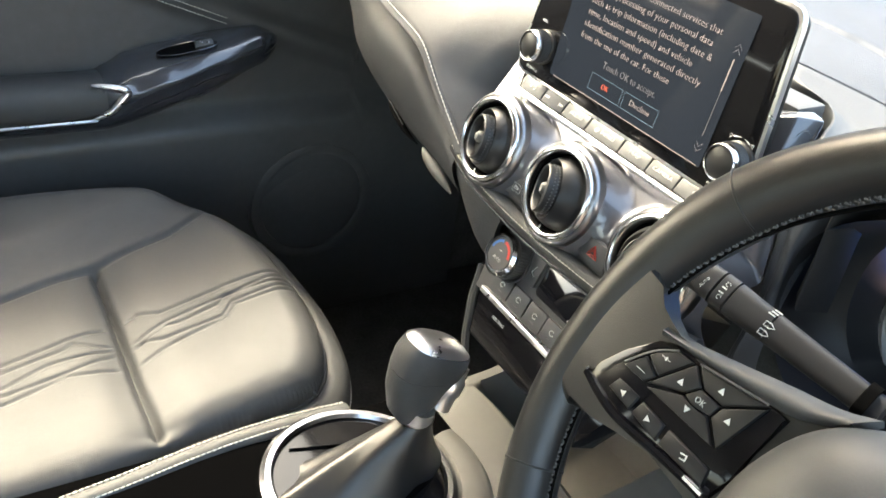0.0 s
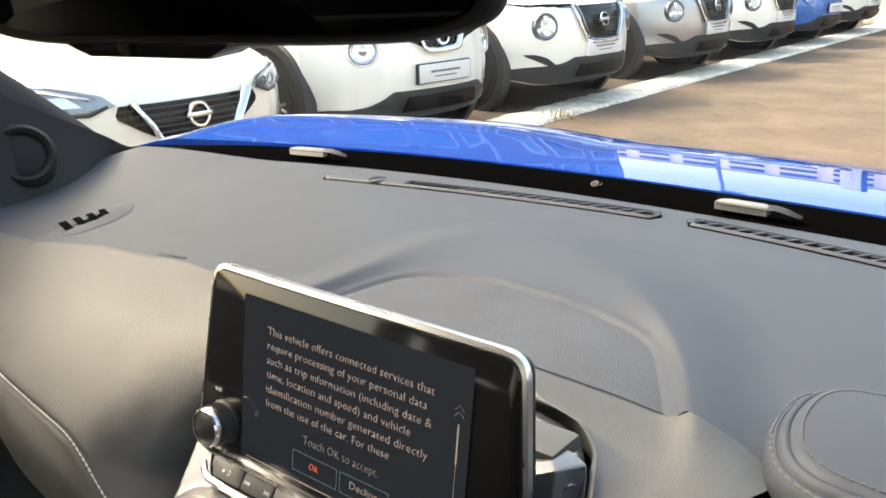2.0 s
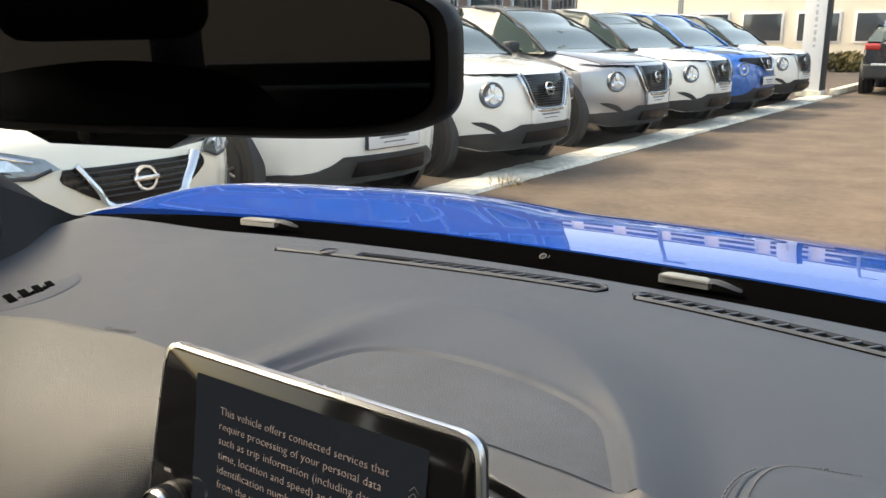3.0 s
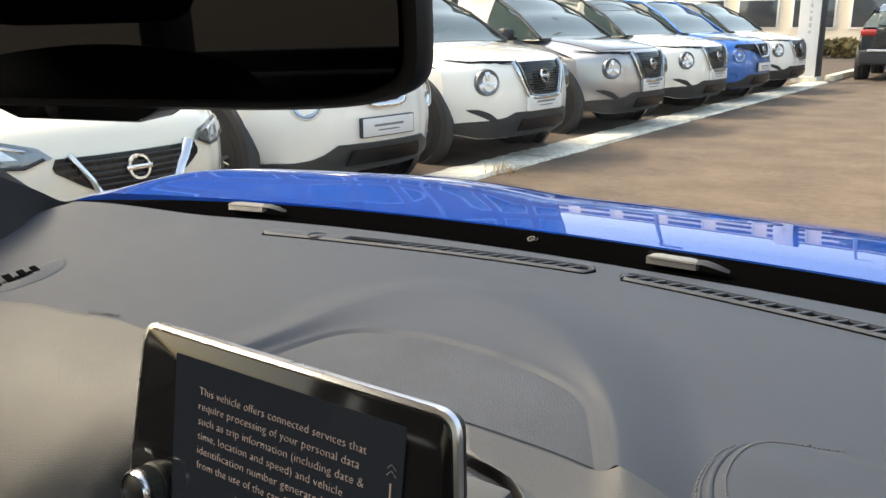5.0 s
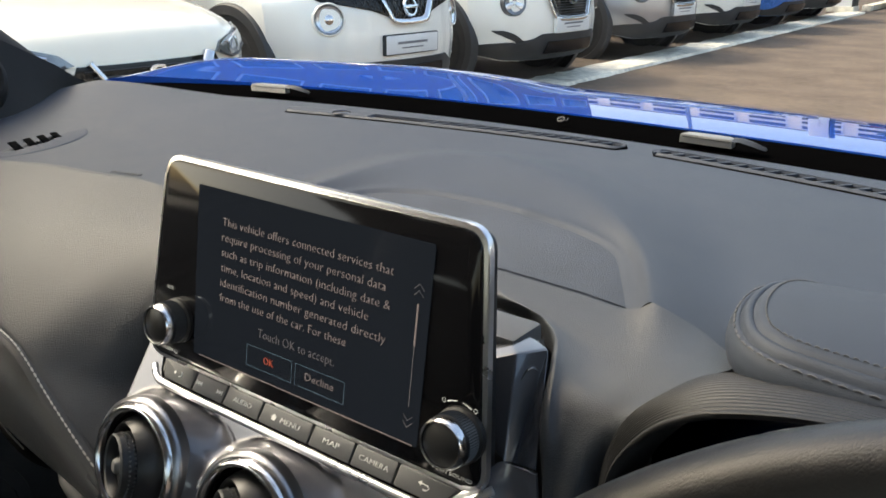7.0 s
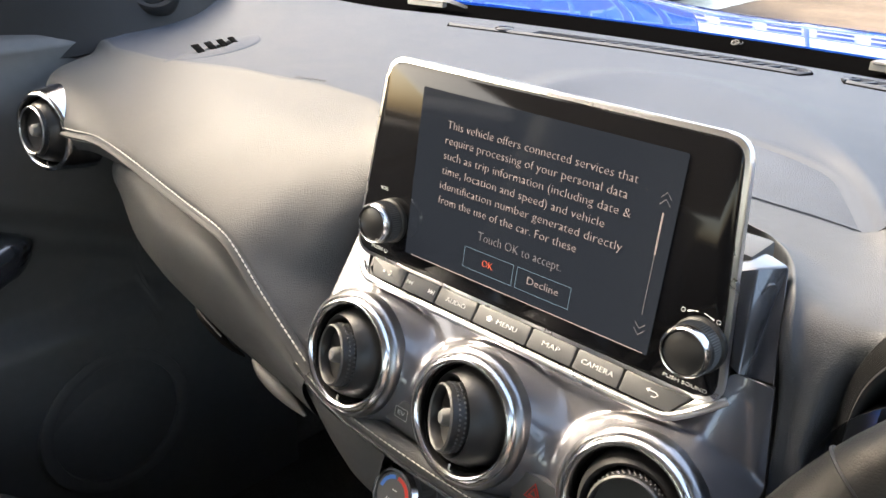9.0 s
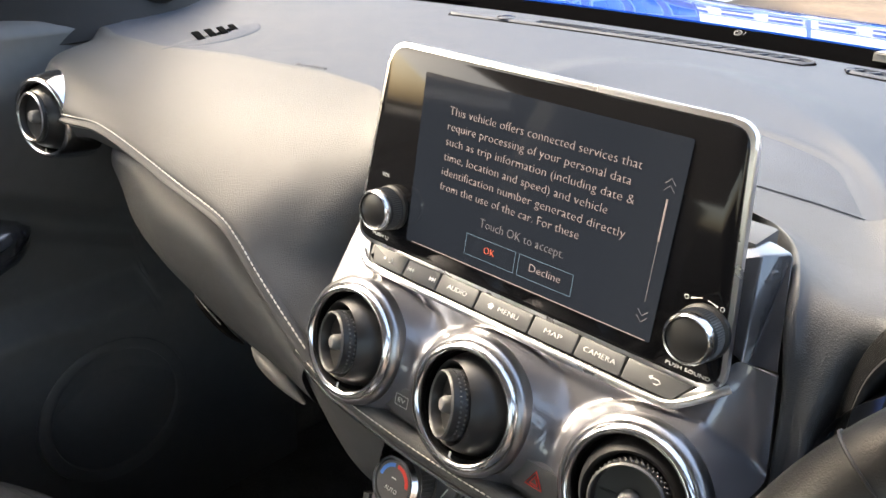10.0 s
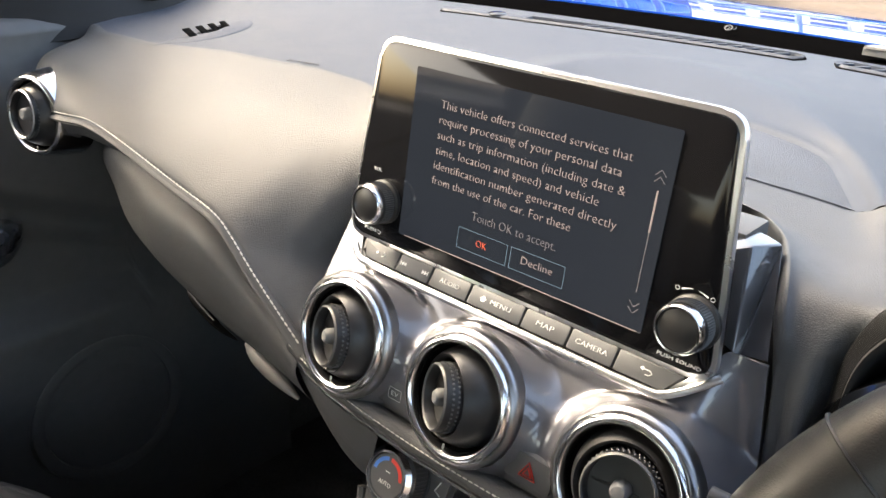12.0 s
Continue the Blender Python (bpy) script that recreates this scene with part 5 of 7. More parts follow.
def column():
    """Steering column shroud with the lighting stalk."""
    c = thing("steering_column", "black steering column shroud under the wheel", "steering column", (0.366, -0.03, 0.84))
    inv = Matrix.Translation((-0.366, 0.03, -0.84))
    rows = []
    for k, (y, w, h) in enumerate(((-0.105, 0.050, 0.045), (-0.09, 0.062, 0.055), (-0.04, 0.070, 0.062), (0.03, 0.078, 0.066), (0.10, 0.080, 0.066))):
        rows.append([(0.366 + w * math.copysign(abs(math.cos(a)) ** 0.7, math.cos(a)), y, 0.905 - 0.38 * (y + 0.105) + h * math.copysign(abs(math.sin(a)) ** 0.8, math.sin(a))) for a in np.linspace(0, 2 * math.pi, 40, endpoint=False)])
    ob = part("shroud", grid(rows, closed=True, caps=True), SHROUD, c)
    ob.matrix_parent_inverse = inv
    st = thing("light_stalk", "black lighting stalk with white symbols", "control stalk", (0.31, -0.07, 0.925))
    A, B = Vector((0.167, -0.072, 0.953)), Vector((0.290, -0.054, 0.940))
    ax = (B - A).normalized()
    Z = Vector((0.10, -0.75, 0.60))
    Z = (Z - ax * Z.dot(ax)).normalized()
    Y = Z.cross(ax)
    SM = Matrix((( *[ax.x, Y.x, Z.x], A.x), (ax.y, Y.y, Z.y, A.y), (ax.z, Y.z, Z.z, A.z), (0, 0, 0, 1)))
    SI = Matrix.Translation((-0.31, 0.07, -0.925))

    def sp(name, bm, material, parent=None):
        bmesh.ops.transform(bm, matrix=SM, verts=bm.verts)
        o = part(name, bm, material, parent or st)
        if parent is None:
            o.matrix_parent_inverse = SI
        return o

    def bar(u0, u1, w0, w1, h0, h1, n=10):
        rows = []
        for u in np.linspace(0, 1, n):
            w, h, x = w0 + (w1 - w0) * u, h0 + (h1 - h0) * u, u0 + (u1 - u0) * u
            rows.append([(x, w * math.copysign(abs(math.cos(a)) ** 0.6, math.cos(a)), h * math.copysign(abs(math.sin(a)) ** 0.7, math.sin(a))) for a in np.linspace(0, 2 * math.pi, 28, endpoint=False)])
        return grid(rows, closed=True, caps=True)
    sp("end_cap", bar(0.0, 0.026, 0.0096, 0.0102, 0.0078, 0.0082), STALK)
    sp("ring", bar(0.0275, 0.036, 0.0104, 0.0104, 0.0084, 0.0084), STALK)
    body = sp("stem", bar(0.037, 0.062, 0.0102, 0.0092, 0.0082, 0.0076), STALK)
    sp("stem_base", bar(0.063, 0.130, 0.0091, 0.0076, 0.0075, 0.0070), STALK)
    sp("collar", bar(0.118, 0.124, 0.0098, 0.0098, 0.0088, 0.0088), GAP_SHADE)
    line("AUTO", 0.0072, 0.0025, WHITE, body, SM @ pose(0.020, -0.006, 0.0084, 0, 0, 80))
    for u, v in ((0.008, 0.004), (0.013, -0.003), (0.011, 0.010), (0.032, -0.006), (0.032, 0.006)):
        sp("symbol", tube([(u + 0.0013 * math.cos(a), v * 0.7 + 0.0013 * math.sin(a), 0.0084) for a in np.linspace(0, 5.2, 10)], 0.00018, 4), WHITE, body)
    for v in (-0.0015, 0.0015):
        sp("symbol", rbox((0.003, 0.0008, 0.0003), (0.0315, v, 0.0085), 0), WHITE, body)
    for v, s in ((-0.005, -1), (0.0, 1)):
        sp("symbol", tube([(0.060, v - 0.0014, 0.0078), (0.060, v + 0.0014, 0.0078), (0.0635, v + 0.0014, 0.0078), (0.066, v, 0.0078), (0.0635, v - 0.0014, 0.0078)], 0.00035, 4, closed=True), WHITE, body)
    for k in range(3):
        sp("symbol", rbox((0.0045, 0.0007, 0.0003), (0.060 + 0.001 * k, 0.0055 + 0.0016 * k, 0.0078), 0), WHITE, body)


column()

# ---- passenger seat ----
def seat():
    t = thing("passenger_seat", "black leather passenger seat with embossed seams and pale edge stitching", "seat", (-0.33, -0.35, 0.3))
    inv = Matrix.Translation((0.33, 0.35, -0.3))

    def sp(name, bm, material, label="", parent=None, angle=60):
        ob = part(name, bm, material, parent or t, label, angle=angle)
        if parent is None:
            ob.matrix_parent_inverse = inv
        return ob

    # plan outline of the cushion's top at its piping
    OUTLINE = spline([(-0.575, -0.64), (-0.575, -0.42), (-0.568, -0.32), (-0.548, -0.235), (-0.512, -0.172), (-0.46, -0.135), (-0.40, -0.119), (-0.337, -0.113), (-0.277, -0.1105), (-0.22, -0.117), (-0.184, -0.127), (-0.158, -0.141), (-0.141, -0.162), (-0.132, -0.20), (-0.122, -0.26), (-0.112, -0.32), (-0.10, -0.39), (-0.095, -0.64)], 260)
    tip = int(np.argmax(OUTLINE[:, 1]))

    def left(y):
        return float(np.interp(y, OUTLINE[:tip + 1, 1], OUTLINE[:tip + 1, 0]))

    def right(y):
        return float(np.interp(y, OUTLINE[tip:, 1][::-1], OUTLINE[tip:, 0][::-1]))

    def groove(d, w):
        return math.exp(-(d / w) ** 2)

    # five embossed lines, stepping sideways before and behind the cross seam: (y, x) along each
    LINES = [[(-0.42, -0.272), (-0.334, -0.297), (-0.299, -0.303), (-0.287, -0.309), (-0.265, -0.300), (-0.188, -0.322), (-0.122, -0.328)],
             [(-0.42, -0.262), (-0.364, -0.276), (-0.354, -0.283), (-0.336, -0.274), (-0.300, -0.267), (-0.259, -0.285), (-0.193, -0.305), (-0.120, -0.320)],
             [(-0.42, -0.240), (-0.380, -0.259), (-0.317, -0.265), (-0.300, -0.259), (-0.267, -0.277), (-0.251, -0.277), (-0.206, -0.292), (-0.195, -0.304), (-0.122, -0.309)],
             [(-0.42, -0.230), (-0.370, -0.240), (-0.316, -0.257), (-0.292, -0.265), (-0.272, -0.257), (-0.207, -0.271), (-0.191, -0.291), (-0.124, -0.300)],
             [(-0.42, -0.218), (-0.366, -0.236), (-0.347, -0.233), (-0.302, -0.233), (-0.251, -0.251), (-0.203, -0.268), (-0.190, -0.285), (-0.126, -0.290)]]

    def height(x, y, e):
        z = 0.636 + 0.004 * math.sin((y + 0.31) * 9) - 0.015 * smoothstep(-0.42, -0.75, y)
        seam = float(np.interp(y, (-0.64, -0.407, -0.361, -0.310, -0.259, -0.217, -0.190, -0.164), (-0.36, -0.379, -0.395, -0.409, -0.432, -0.446, -0.462, -0.478)))
        rise = 1 - smoothstep(-0.235, -0.160, y)
        z += 0.020 * smoothstep(0.0, 0.080, seam - x) * rise - 0.006 * groove(x - seam, 0.005) * (1 - smoothstep(-0.185, -0.150, y))
        z += 0.006 * smoothstep(0.10, 0.02, e)  # soft pillow towards the edges
        across = smoothstep(-0.118, -0.135, x) * smoothstep(seam - 0.004, seam + 0.010, x)
        z -= (0.010 * groove(y + 0.310, 0.0045) + 0.009 * groove(y + 0.310, 0.024)) * across
        for line_pts in LINES:
            if -0.45 < y < -0.118:
                xs = float(np.interp(y, [q[0] for q in line_pts], [q[1] for q in line_pts]))
                z -= 0.0024 * groove(x - xs, 0.0021) * smoothstep(0.006, 0.016, abs(y + 0.310)) * smoothstep(0.004, 0.014, e)
        return z - 0.030 * (1 - math.sqrt(max(0, 1 - (1 - min(e / 0.034, 1)) ** 2)))
    rows = []
    for y in -0.1107 - 0.52 * np.linspace(1, 0, 270) ** 1.5:
        xs = np.linspace(left(y), right(y), 300)
        e = np.hypot(OUTLINE[:, 0][None] - xs[:, None], OUTLINE[:, 1][None] - y).min(axis=1)
        e[[0, -1]] = 0.0
        rows.append([(x, y, height(x, y, max(d - 0.001, 0.0))) for x, d in zip(xs, e)])
    cushion = sp("cushion", grid(rows), LEATHER, "black leather seat cushion with embossed lines")
    # rounded band below the piping, and the side wall
    ahead = np.gradient(OUTLINE, axis=0)
    out = np.stack([-ahead[:, 1], ahead[:, 0]], 1) / np.linalg.norm(ahead, axis=1)[:, None]
    if out[tip][1] < 0:
        out = -out
    rows = []
    for d, z in ((-0.004, 0.610), (0.002, 0.613), (0.010, 0.613), (0.022, 0.606), (0.028, 0.594), (0.029, 0.578), (0.027, 0.572), (0.024, 0.540), (0.008, 0.46), (-0.02, 0.38), (-0.03, 0.30)):
        rows.append([(p[0] + n[0] * d, p[1] + n[1] * d, z + 0.012 * smoothstep(-0.45, -0.56, p[0])) for p, n in zip(OUTLINE, out)])
    sp("base", grid(rows), LEATHER)
    pts = [(p[0] + n[0] * 0.0295, p[1] + n[1] * 0.0295, 0.582 + 0.012 * smoothstep(-0.45, -0.56, p[0])) for p, n in zip(OUTLINE, out)]
    tagged(sp("stitching", stitches(pts, 0.0052, 0.0038, 0.0008), THREAD, "pale edge stitching", parent=cushion), kind="stuff")
    sp("piping", tube([(p[0] + n[0] * 0.0005, p[1] + n[1] * 0.0005, 0.6135 + 0.012 * smoothstep(-0.45, -0.56, p[0])) for p, n in zip(OUTLINE, out)], 0.0022, 6), LEATHER, parent=cushion)
    # tucked pleat where the side seam meets the front corner
    sp("pleat", tube(spline([(-0.172, -0.170, 0.6235), (-0.155, -0.160, 0.6215), (-0.142, -0.152, 0.6165)], 10), [0.001, 0.002, 0.003, 0.0036, 0.004, 0.004, 0.0036, 0.003, 0.002, 0.001], 8), LEATHER, parent=cushion)
    # backrest and headrest, met only in the mirror
    back = loft([(-0.565, [(-0.62, 0.62), (-0.68, 0.80), (-0.76, 1.05), (-0.80, 1.12)]), (-0.50, [(-0.58, 0.62), (-0.63, 0.80), (-0.72, 1.08), (-0.79, 1.17)]), (-0.33, [(-0.62, 0.62), (-0.67, 0.80), (-0.75, 1.10), (-0.81, 1.19)]),
                 (-0.16, [(-0.58, 0.62), (-0.63, 0.80), (-0.72, 1.08), (-0.79, 1.17)]), (-0.095, [(-0.62, 0.62), (-0.68, 0.80), (-0.76, 1.05), (-0.80, 1.12)])], 40, 30)
    sp("backrest", solid(grid(back), 0.10), LEATHER)
    sp("headrest", rbox((0.26, 0.11, 0.19), (-0.33, -0.82, 1.31), 0.045, 4), LEATHER)
    return t


seat()


# ---- centre console ----
def console():
    t = thing("centre_console", "black centre console with a chrome-ringed gear gate", "console", (0, -0.3, 0.3))
    inv = Matrix.Translation((0, 0.3, -0.3))

    def cp(name, bm, material, label="", parent=None, angle=40):
        ob = part(name, bm, material, parent or t, label, angle=angle)
        if parent is None:
            ob.matrix_parent_inverse = inv
        return ob
    # tunnel body: side walls and a crowned top with a tray before the stack
    rows = []
    for y in np.linspace(-0.95, 0.16, 90):
        row = []
        w = 0.106 + 0.010 * smoothstep(-0.1, 0.1, y)
        base = 0.628 + 0.010 * smoothstep(-0.1, -0.3, y) + 0.010 * smoothstep(0.02, 0.12, y)
        for u in np.linspace(-1, 1, 61):
            x = w * u
            dip = smoothstep(0.005, 0.026, y) * smoothstep(0.155, 0.135, y) * smoothstep(-0.098, -0.086, x) * smoothstep(0.086, 0.074, x)
            row.append((x, y, base - 0.012 * abs(u) ** 4 - 0.085 * dip))
        row = [(row[0][0] - 0.006, y, 0.30), (row[0][0] - 0.006, y, base - 0.06), (row[0][0] - 0.004, y, base - 0.026)] + row + [(row[-1][0] + 0.004, y, base - 0.026), (row[-1][0] + 0.006, y, base - 0.06), (row[-1][0] + 0.006, y, 0.30)]
        rows.append(row)
    body = cp("body", grid(rows), CONSOLE, angle=45)
    top_rows = []
    for y in np.linspace(-0.16, 0.16, 30):
        base = 0.630 + 0.010 * smoothstep(-0.1, -0.3, y) + 0.010 * smoothstep(0.02, 0.12, y)
        top_rows.append([(x, y, base - 0.012 * (abs(x) / 0.11) ** 4) for x in np.linspace(0.084, 0.112, 8)] + [(0.1145, y, base - 0.03), (0.1155, y, base - 0.09)])
    cp("side_cover", solid(grid(top_rows), 0.003), CONSOLE, "grey padded side cover")
    # near-black sheet over the sunlit console paints the shaded gap by the seat
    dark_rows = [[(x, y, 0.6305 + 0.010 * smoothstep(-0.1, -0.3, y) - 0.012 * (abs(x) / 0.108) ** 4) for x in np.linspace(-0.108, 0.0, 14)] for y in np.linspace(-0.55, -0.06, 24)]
    cp("gap_sheet", solid(grid(dark_rows), 0.002), FRIT_AND_GAP, "matt black sheet painted as the shaded gap beside the seat")
    # stitched leather edge towards the seat
    edge = spline([(-0.078, -0.47, 0.634), (-0.089, -0.36, 0.636), (-0.0965, -0.31, 0.636), (-0.104, -0.26, 0.635), (-0.108, -0.205, 0.633), (-0.110, -0.14, 0.628)], 60)
    cp("edge_roll", tube(edge + np.array((0.008, 0.0, -0.004)), 0.010, 12), LEATHER)
    for dx, dz in ((0.0, 0.003), (0.014, 0.0035)):
        tagged(cp("stitching", stitches(edge + np.array((dx, 0, dz)), 0.0050, 0.0040, 0.0009), THREAD, "pale edge stitching"), kind="stuff")
    # gate
    G = pose(-0.006, -0.172, 0.642, -4, 0, 0)
    cp("gate_ring", _turned([(0.0735, -0.004), (0.073, 0.004), (0.0755, 0.007), (0.080, 0.0075), (0.0845, 0.004), (0.0855, -0.004)], G), CHROME, "polished chrome gate ring")
    cp("outer_collar", lathe([(0.0855, -0.004), (0.089, 0.003), (0.100, 0.004), (0.112, 0.001), (0.119, -0.006), (0.121, -0.016)], 60, m=G, start=-80, sweep=185), CONSOLE, "grey padded collar round the gate")
    gate = cp("gate_plate", _turned([(0.0, 0.002), (0.073, 0.002), (0.074, -0.003)], G), GLOSS, "gloss black gate plate")
    cp("indicator", plate(rounded(0.060, 0.014, 0.002), 0.003, 0.0005, m=G @ pose(0.052, -0.035, 0.0045, 0, 0, 90)), GLOSS, parent=gate)
    for k, ch in enumerate("RND"):
        line(ch, 0.0042, 0.006, WHITE, gate, G @ pose(0.050, -0.050 + 0.011 * k, 0.0049))
    # raised gloss strip added to catch the side window's reflection
    cp("glint_strip", plate([(-0.062, -0.03), (-0.050, -0.045), (-0.030, 0.050), (-0.042, 0.052)], 0.002, 0.0, m=G @ pose(0, 0, 0.0045)), GLOSS, parent=gate)
    # gaiter and lever
    lev = thing("gear_lever", "black leather gear lever with a satin silver top", "gear lever", (0, -0.155, 0.645))
    LI = Matrix.Translation((0, 0.155, -0.645))

    def lp(name, bm, material, label="", angle=60, parent=None):
        ob = part(name, bm, material, parent or lev, label, angle=angle)
        if parent is None:
            ob.matrix_parent_inverse = LI
        return ob
    rows = []
    for v in np.linspace(0, 1, 18):
        c = np.array((-0.004, -0.172, 0.645)) * (1 - v) + np.array((0.002, -0.128, 0.705)) * v
        wx, wy = 0.024 * (1 - v) ** 1.3 + 0.013, 0.058 * (1 - v) ** 1.15 + 0.015
        rows.append([(c[0] + wx * math.cos(a) * (1 + 0.10 * (1 - v) * math.cos(5 * a + 3 * v)), c[1] + wy * math.sin(a) * (1 + 0.06 * (1 - v) * math.cos(4 * a)), c[2] - 0.003 * math.cos(6 * a + 4 * v) * (1 - v)) for a in np.linspace(0, 2 * math.pi, 56, endpoint=False)])
    lp("gaiter", grid(rows, closed=True), WHEELSKIN, "creased black leather gaiter", 80)
    lp("neck", tube([(0.002, -0.131, 0.690), (0.002, -0.126, 0.715)], [0.0135, 0.0125], 20), SILVER, "silver collar")

    def knob_row(c, wx, wy, tilt):
        out = []
        for a in np.linspace(0, 2 * math.pi, 40, endpoint=False):
            u, w = wx * math.copysign(abs(math.cos(a)) ** 0.75, math.cos(a)), wy * math.copysign(abs(math.sin(a)) ** 0.75, math.sin(a))
            out.append((c[0] + u, c[1] + w * math.cos(tilt), c[2] + w * math.sin(tilt)))
        return out
    grip = [((0.002, -0.128, 0.708), 0.0125, 0.0135, 0.1), ((0.001, -0.132, 0.722), 0.016, 0.0185, 0.0), ((0.0, -0.128, 0.742), 0.0195, 0.026, -0.15), ((0.0, -0.122, 0.756), 0.0220, 0.0300, -0.27)]
    OFF = (-0.007, 0.0, -0.008)
    knob_at = lambda c, wx, wy, tl: knob_row((c[0] + OFF[0], c[1] + OFF[1], c[2] + OFF[2]), wx, wy, tl)
    lp("grip", grid([knob_at(*g) for g in grip], closed=True, caps=True), LEATHER, "black leather grip", 70)
    cap = [((0.0, -0.1215, 0.7565), 0.0224, 0.0306, -0.27), ((0.0, -0.1165, 0.7680), 0.0234, 0.0322, -0.36), ((0.0, -0.112, 0.778), 0.0215, 0.030, -0.4), ((0.0, -0.111, 0.7815), 0.0175, 0.0255, -0.42), ((0.0, -0.1105, 0.783), 0.010, 0.016, -0.42), ((0.0, -0.1105, 0.7833), 0.001, 0.002, -0.42)]
    lp("cap", grid([knob_at(*g) for g in cap], closed=True), LEATHER, "smooth leather top", 70)
    inlay = [((c[0], c[1], c[2] + 0.0012), wx * 0.97, wy * 0.97, tl) for c, wx, wy, tl in cap[2:]]
    lp("top_plate", grid([knob_at(*g) for g in inlay], closed=True), SILVER, "satin silver plate inlaid in the top", 70)
    lp("front_trim", tube(spline([(-0.001, -0.106, 0.708), (-0.002, -0.098, 0.727), (-0.005, -0.088, 0.744)], 10), [0.010] * 4 + [0.012] * 3 + [0.009] * 3, 12), SILVER, "silver front blade")


def _turned(profile, m):
    return lathe(profile, 72, m=m)


console()


# ---- passenger door ----
def door():
    t = thing("door_1", "black passenger door with padded insert, armrest and chrome handle", "door", (-0.70, -0.36, 0.3), kind="structure")
    inv = Matrix.Translation((0.70, 0.36, -0.3))

    def dp(name, bm, material, label="", parent=None, angle=50):
        ob = part(name, bm, material, parent or t, label, angle=angle)
        if parent is None:
            ob.matrix_parent_inverse = inv
        return ob

    def face(y, z):
        """x of the inner skin."""
        x = -0.672
        line_z = 0.792 - 0.395 * (y + 0.02)                 # padded insert's upper border
        x += 0.016 * smoothstep(line_z + 0.015, line_z + 0.05, z) - 0.012 * smoothstep(0.93, 1.0, z)
        x -= 0.010 * smoothstep(line_z + 0.010, line_z - 0.02, z) * smoothstep(0.66, 0.70, z)
        x += 0.022 * smoothstep(0.70, 0.655, z) - 0.012 * smoothstep(0.6, 0.45, z)
        hy, hz = (y + 0.106) / 0.062, (z - 0.928) / 0.031
        d = max(abs(hy), abs(hz))
        x -= 0.022 * smoothstep(1.02, 0.86, d)
        return x
    ztop = lambda y: 1.0 - 0.08 * smoothstep(0.116, 0.132, y)
    rows = [[(face(y, z), y, z) for z in np.linspace(0.30, ztop(y), 150)] + [(-0.680, y, ztop(y) + 0.010), (-0.700, y, ztop(y) + 0.018), (-0.745, y, ztop(y) + 0.030)] for y in np.linspace(-0.95, 0.34, 240)]
    dp("panel", solid(grid(rows), 0.004), PLASTIC, "black grained door panel")
    dp("outer_skin", rbox((0.03, 1.30, 0.75), (-0.765, -0.32, 0.62), 0.01), BODYBLUE)
    dp("waist_seal", rbox((0.03, 1.02, 0.022), (-0.752, -0.44, 1.030), 0.008, 3), PLASTIC)
    # double stitching across the insert
    for o in (0.0, 0.009):
        pts = [(face(y, 0.7925 - 0.395 * (y + 0.02) - o + 0.006) + 0.0012, y, 0.7925 - 0.395 * (y + 0.02) - o + 0.006) for y in np.linspace(-0.80, -0.070, 60)]
        tagged(dp("stitching", stitches(pts, 0.0055, 0.0040, 0.0007), THREAD, "pale stitching"), kind="stuff")
    # handle in its recess
    dp("handle_bezel", tube([(-0.653, -0.106 + 0.064 * u, 0.928 + 0.033 * v) for u, v in spline([(-1, 0.1), (-0.82, 0.75), (-0.62, 0.98), (0.0, 1), (0.80, 1), (0.98, 0.85), (0.97, 0.5), (0.80, -0.5), (0.62, -0.88), (0.35, -1), (-0.55, -1), (-0.78, -0.9), (-1, 0.1)], 64)[:-1]], 0.0026, 8, closed=True), PLASTIC)
    rows = []
    for y, z0, z1, x in ((-0.160, 0.914, 0.946, -0.668), (-0.152, 0.905, 0.951, -0.658), (-0.136, 0.908, 0.951, -0.652), (-0.130, 0.911, 0.926, -0.650), (-0.104, 0.911, 0.923, -0.649), (-0.074, 0.914, 0.922, -0.650), (-0.054, 0.917, 0.921, -0.656)):
        rows.append([(x - 0.004, y, z0), (x + 0.003, y, z0 + 0.002), (x + 0.004, y, (z0 + z1) / 2), (x + 0.003, y, z1 - 0.002), (x - 0.004, y, z1)])
    dp("handle", solid(grid(rows), 0.004), CHROME, "chrome pull handle")
    # armrest ledge, and before it a dark switch panel tapering forwards
    rows = [[(-0.676, y, 0.758), (-0.655, y, 0.762), (-0.630, y, 0.7625), (-0.613, y, 0.757), (-0.606, y, 0.744), (-0.607, y, 0.726), (-0.615, y, 0.7165)] for y in np.linspace(-0.85, -0.245, 24)]
    dp("armrest", grid([[tuple(q) for q in spline(r, 24)] for r in rows]), LEATHER, "black padded armrest", angle=80)
    rows = []
    for y in np.linspace(-0.85, -0.004, 90):
        low, deep = interp(y, [(-0.85, 0.690, 1.0), (-0.24, 0.686, 1.0), (-0.126, 0.716, 0.92), (-0.03, 0.756, 0.62), (-0.012, 0.770, 0.4), (-0.004, 0.780, 0.12)])
        top = float(interp(y, [(-0.85, 0.7155), (-0.262, 0.7165), (-0.20, 0.728), (-0.10, 0.757), (-0.03, 0.779), (-0.004, 0.788)])[0])
        rows.append([(-0.672 + 0.058 * deep, y, top), (-0.672 + 0.056 * deep, y, top * 0.75 + low * 0.25), (-0.672 + 0.046 * deep, y, top * 0.35 + low * 0.65), (-0.672 + 0.022 * deep, y, low), (-0.678, y, low - 0.014)])
    dp("lower_housing", grid([[tuple(q) for q in spline(r, 16)] for r in rows]), GUNDARK, "dark glossy housing under the armrest", angle=80)
    rows = []
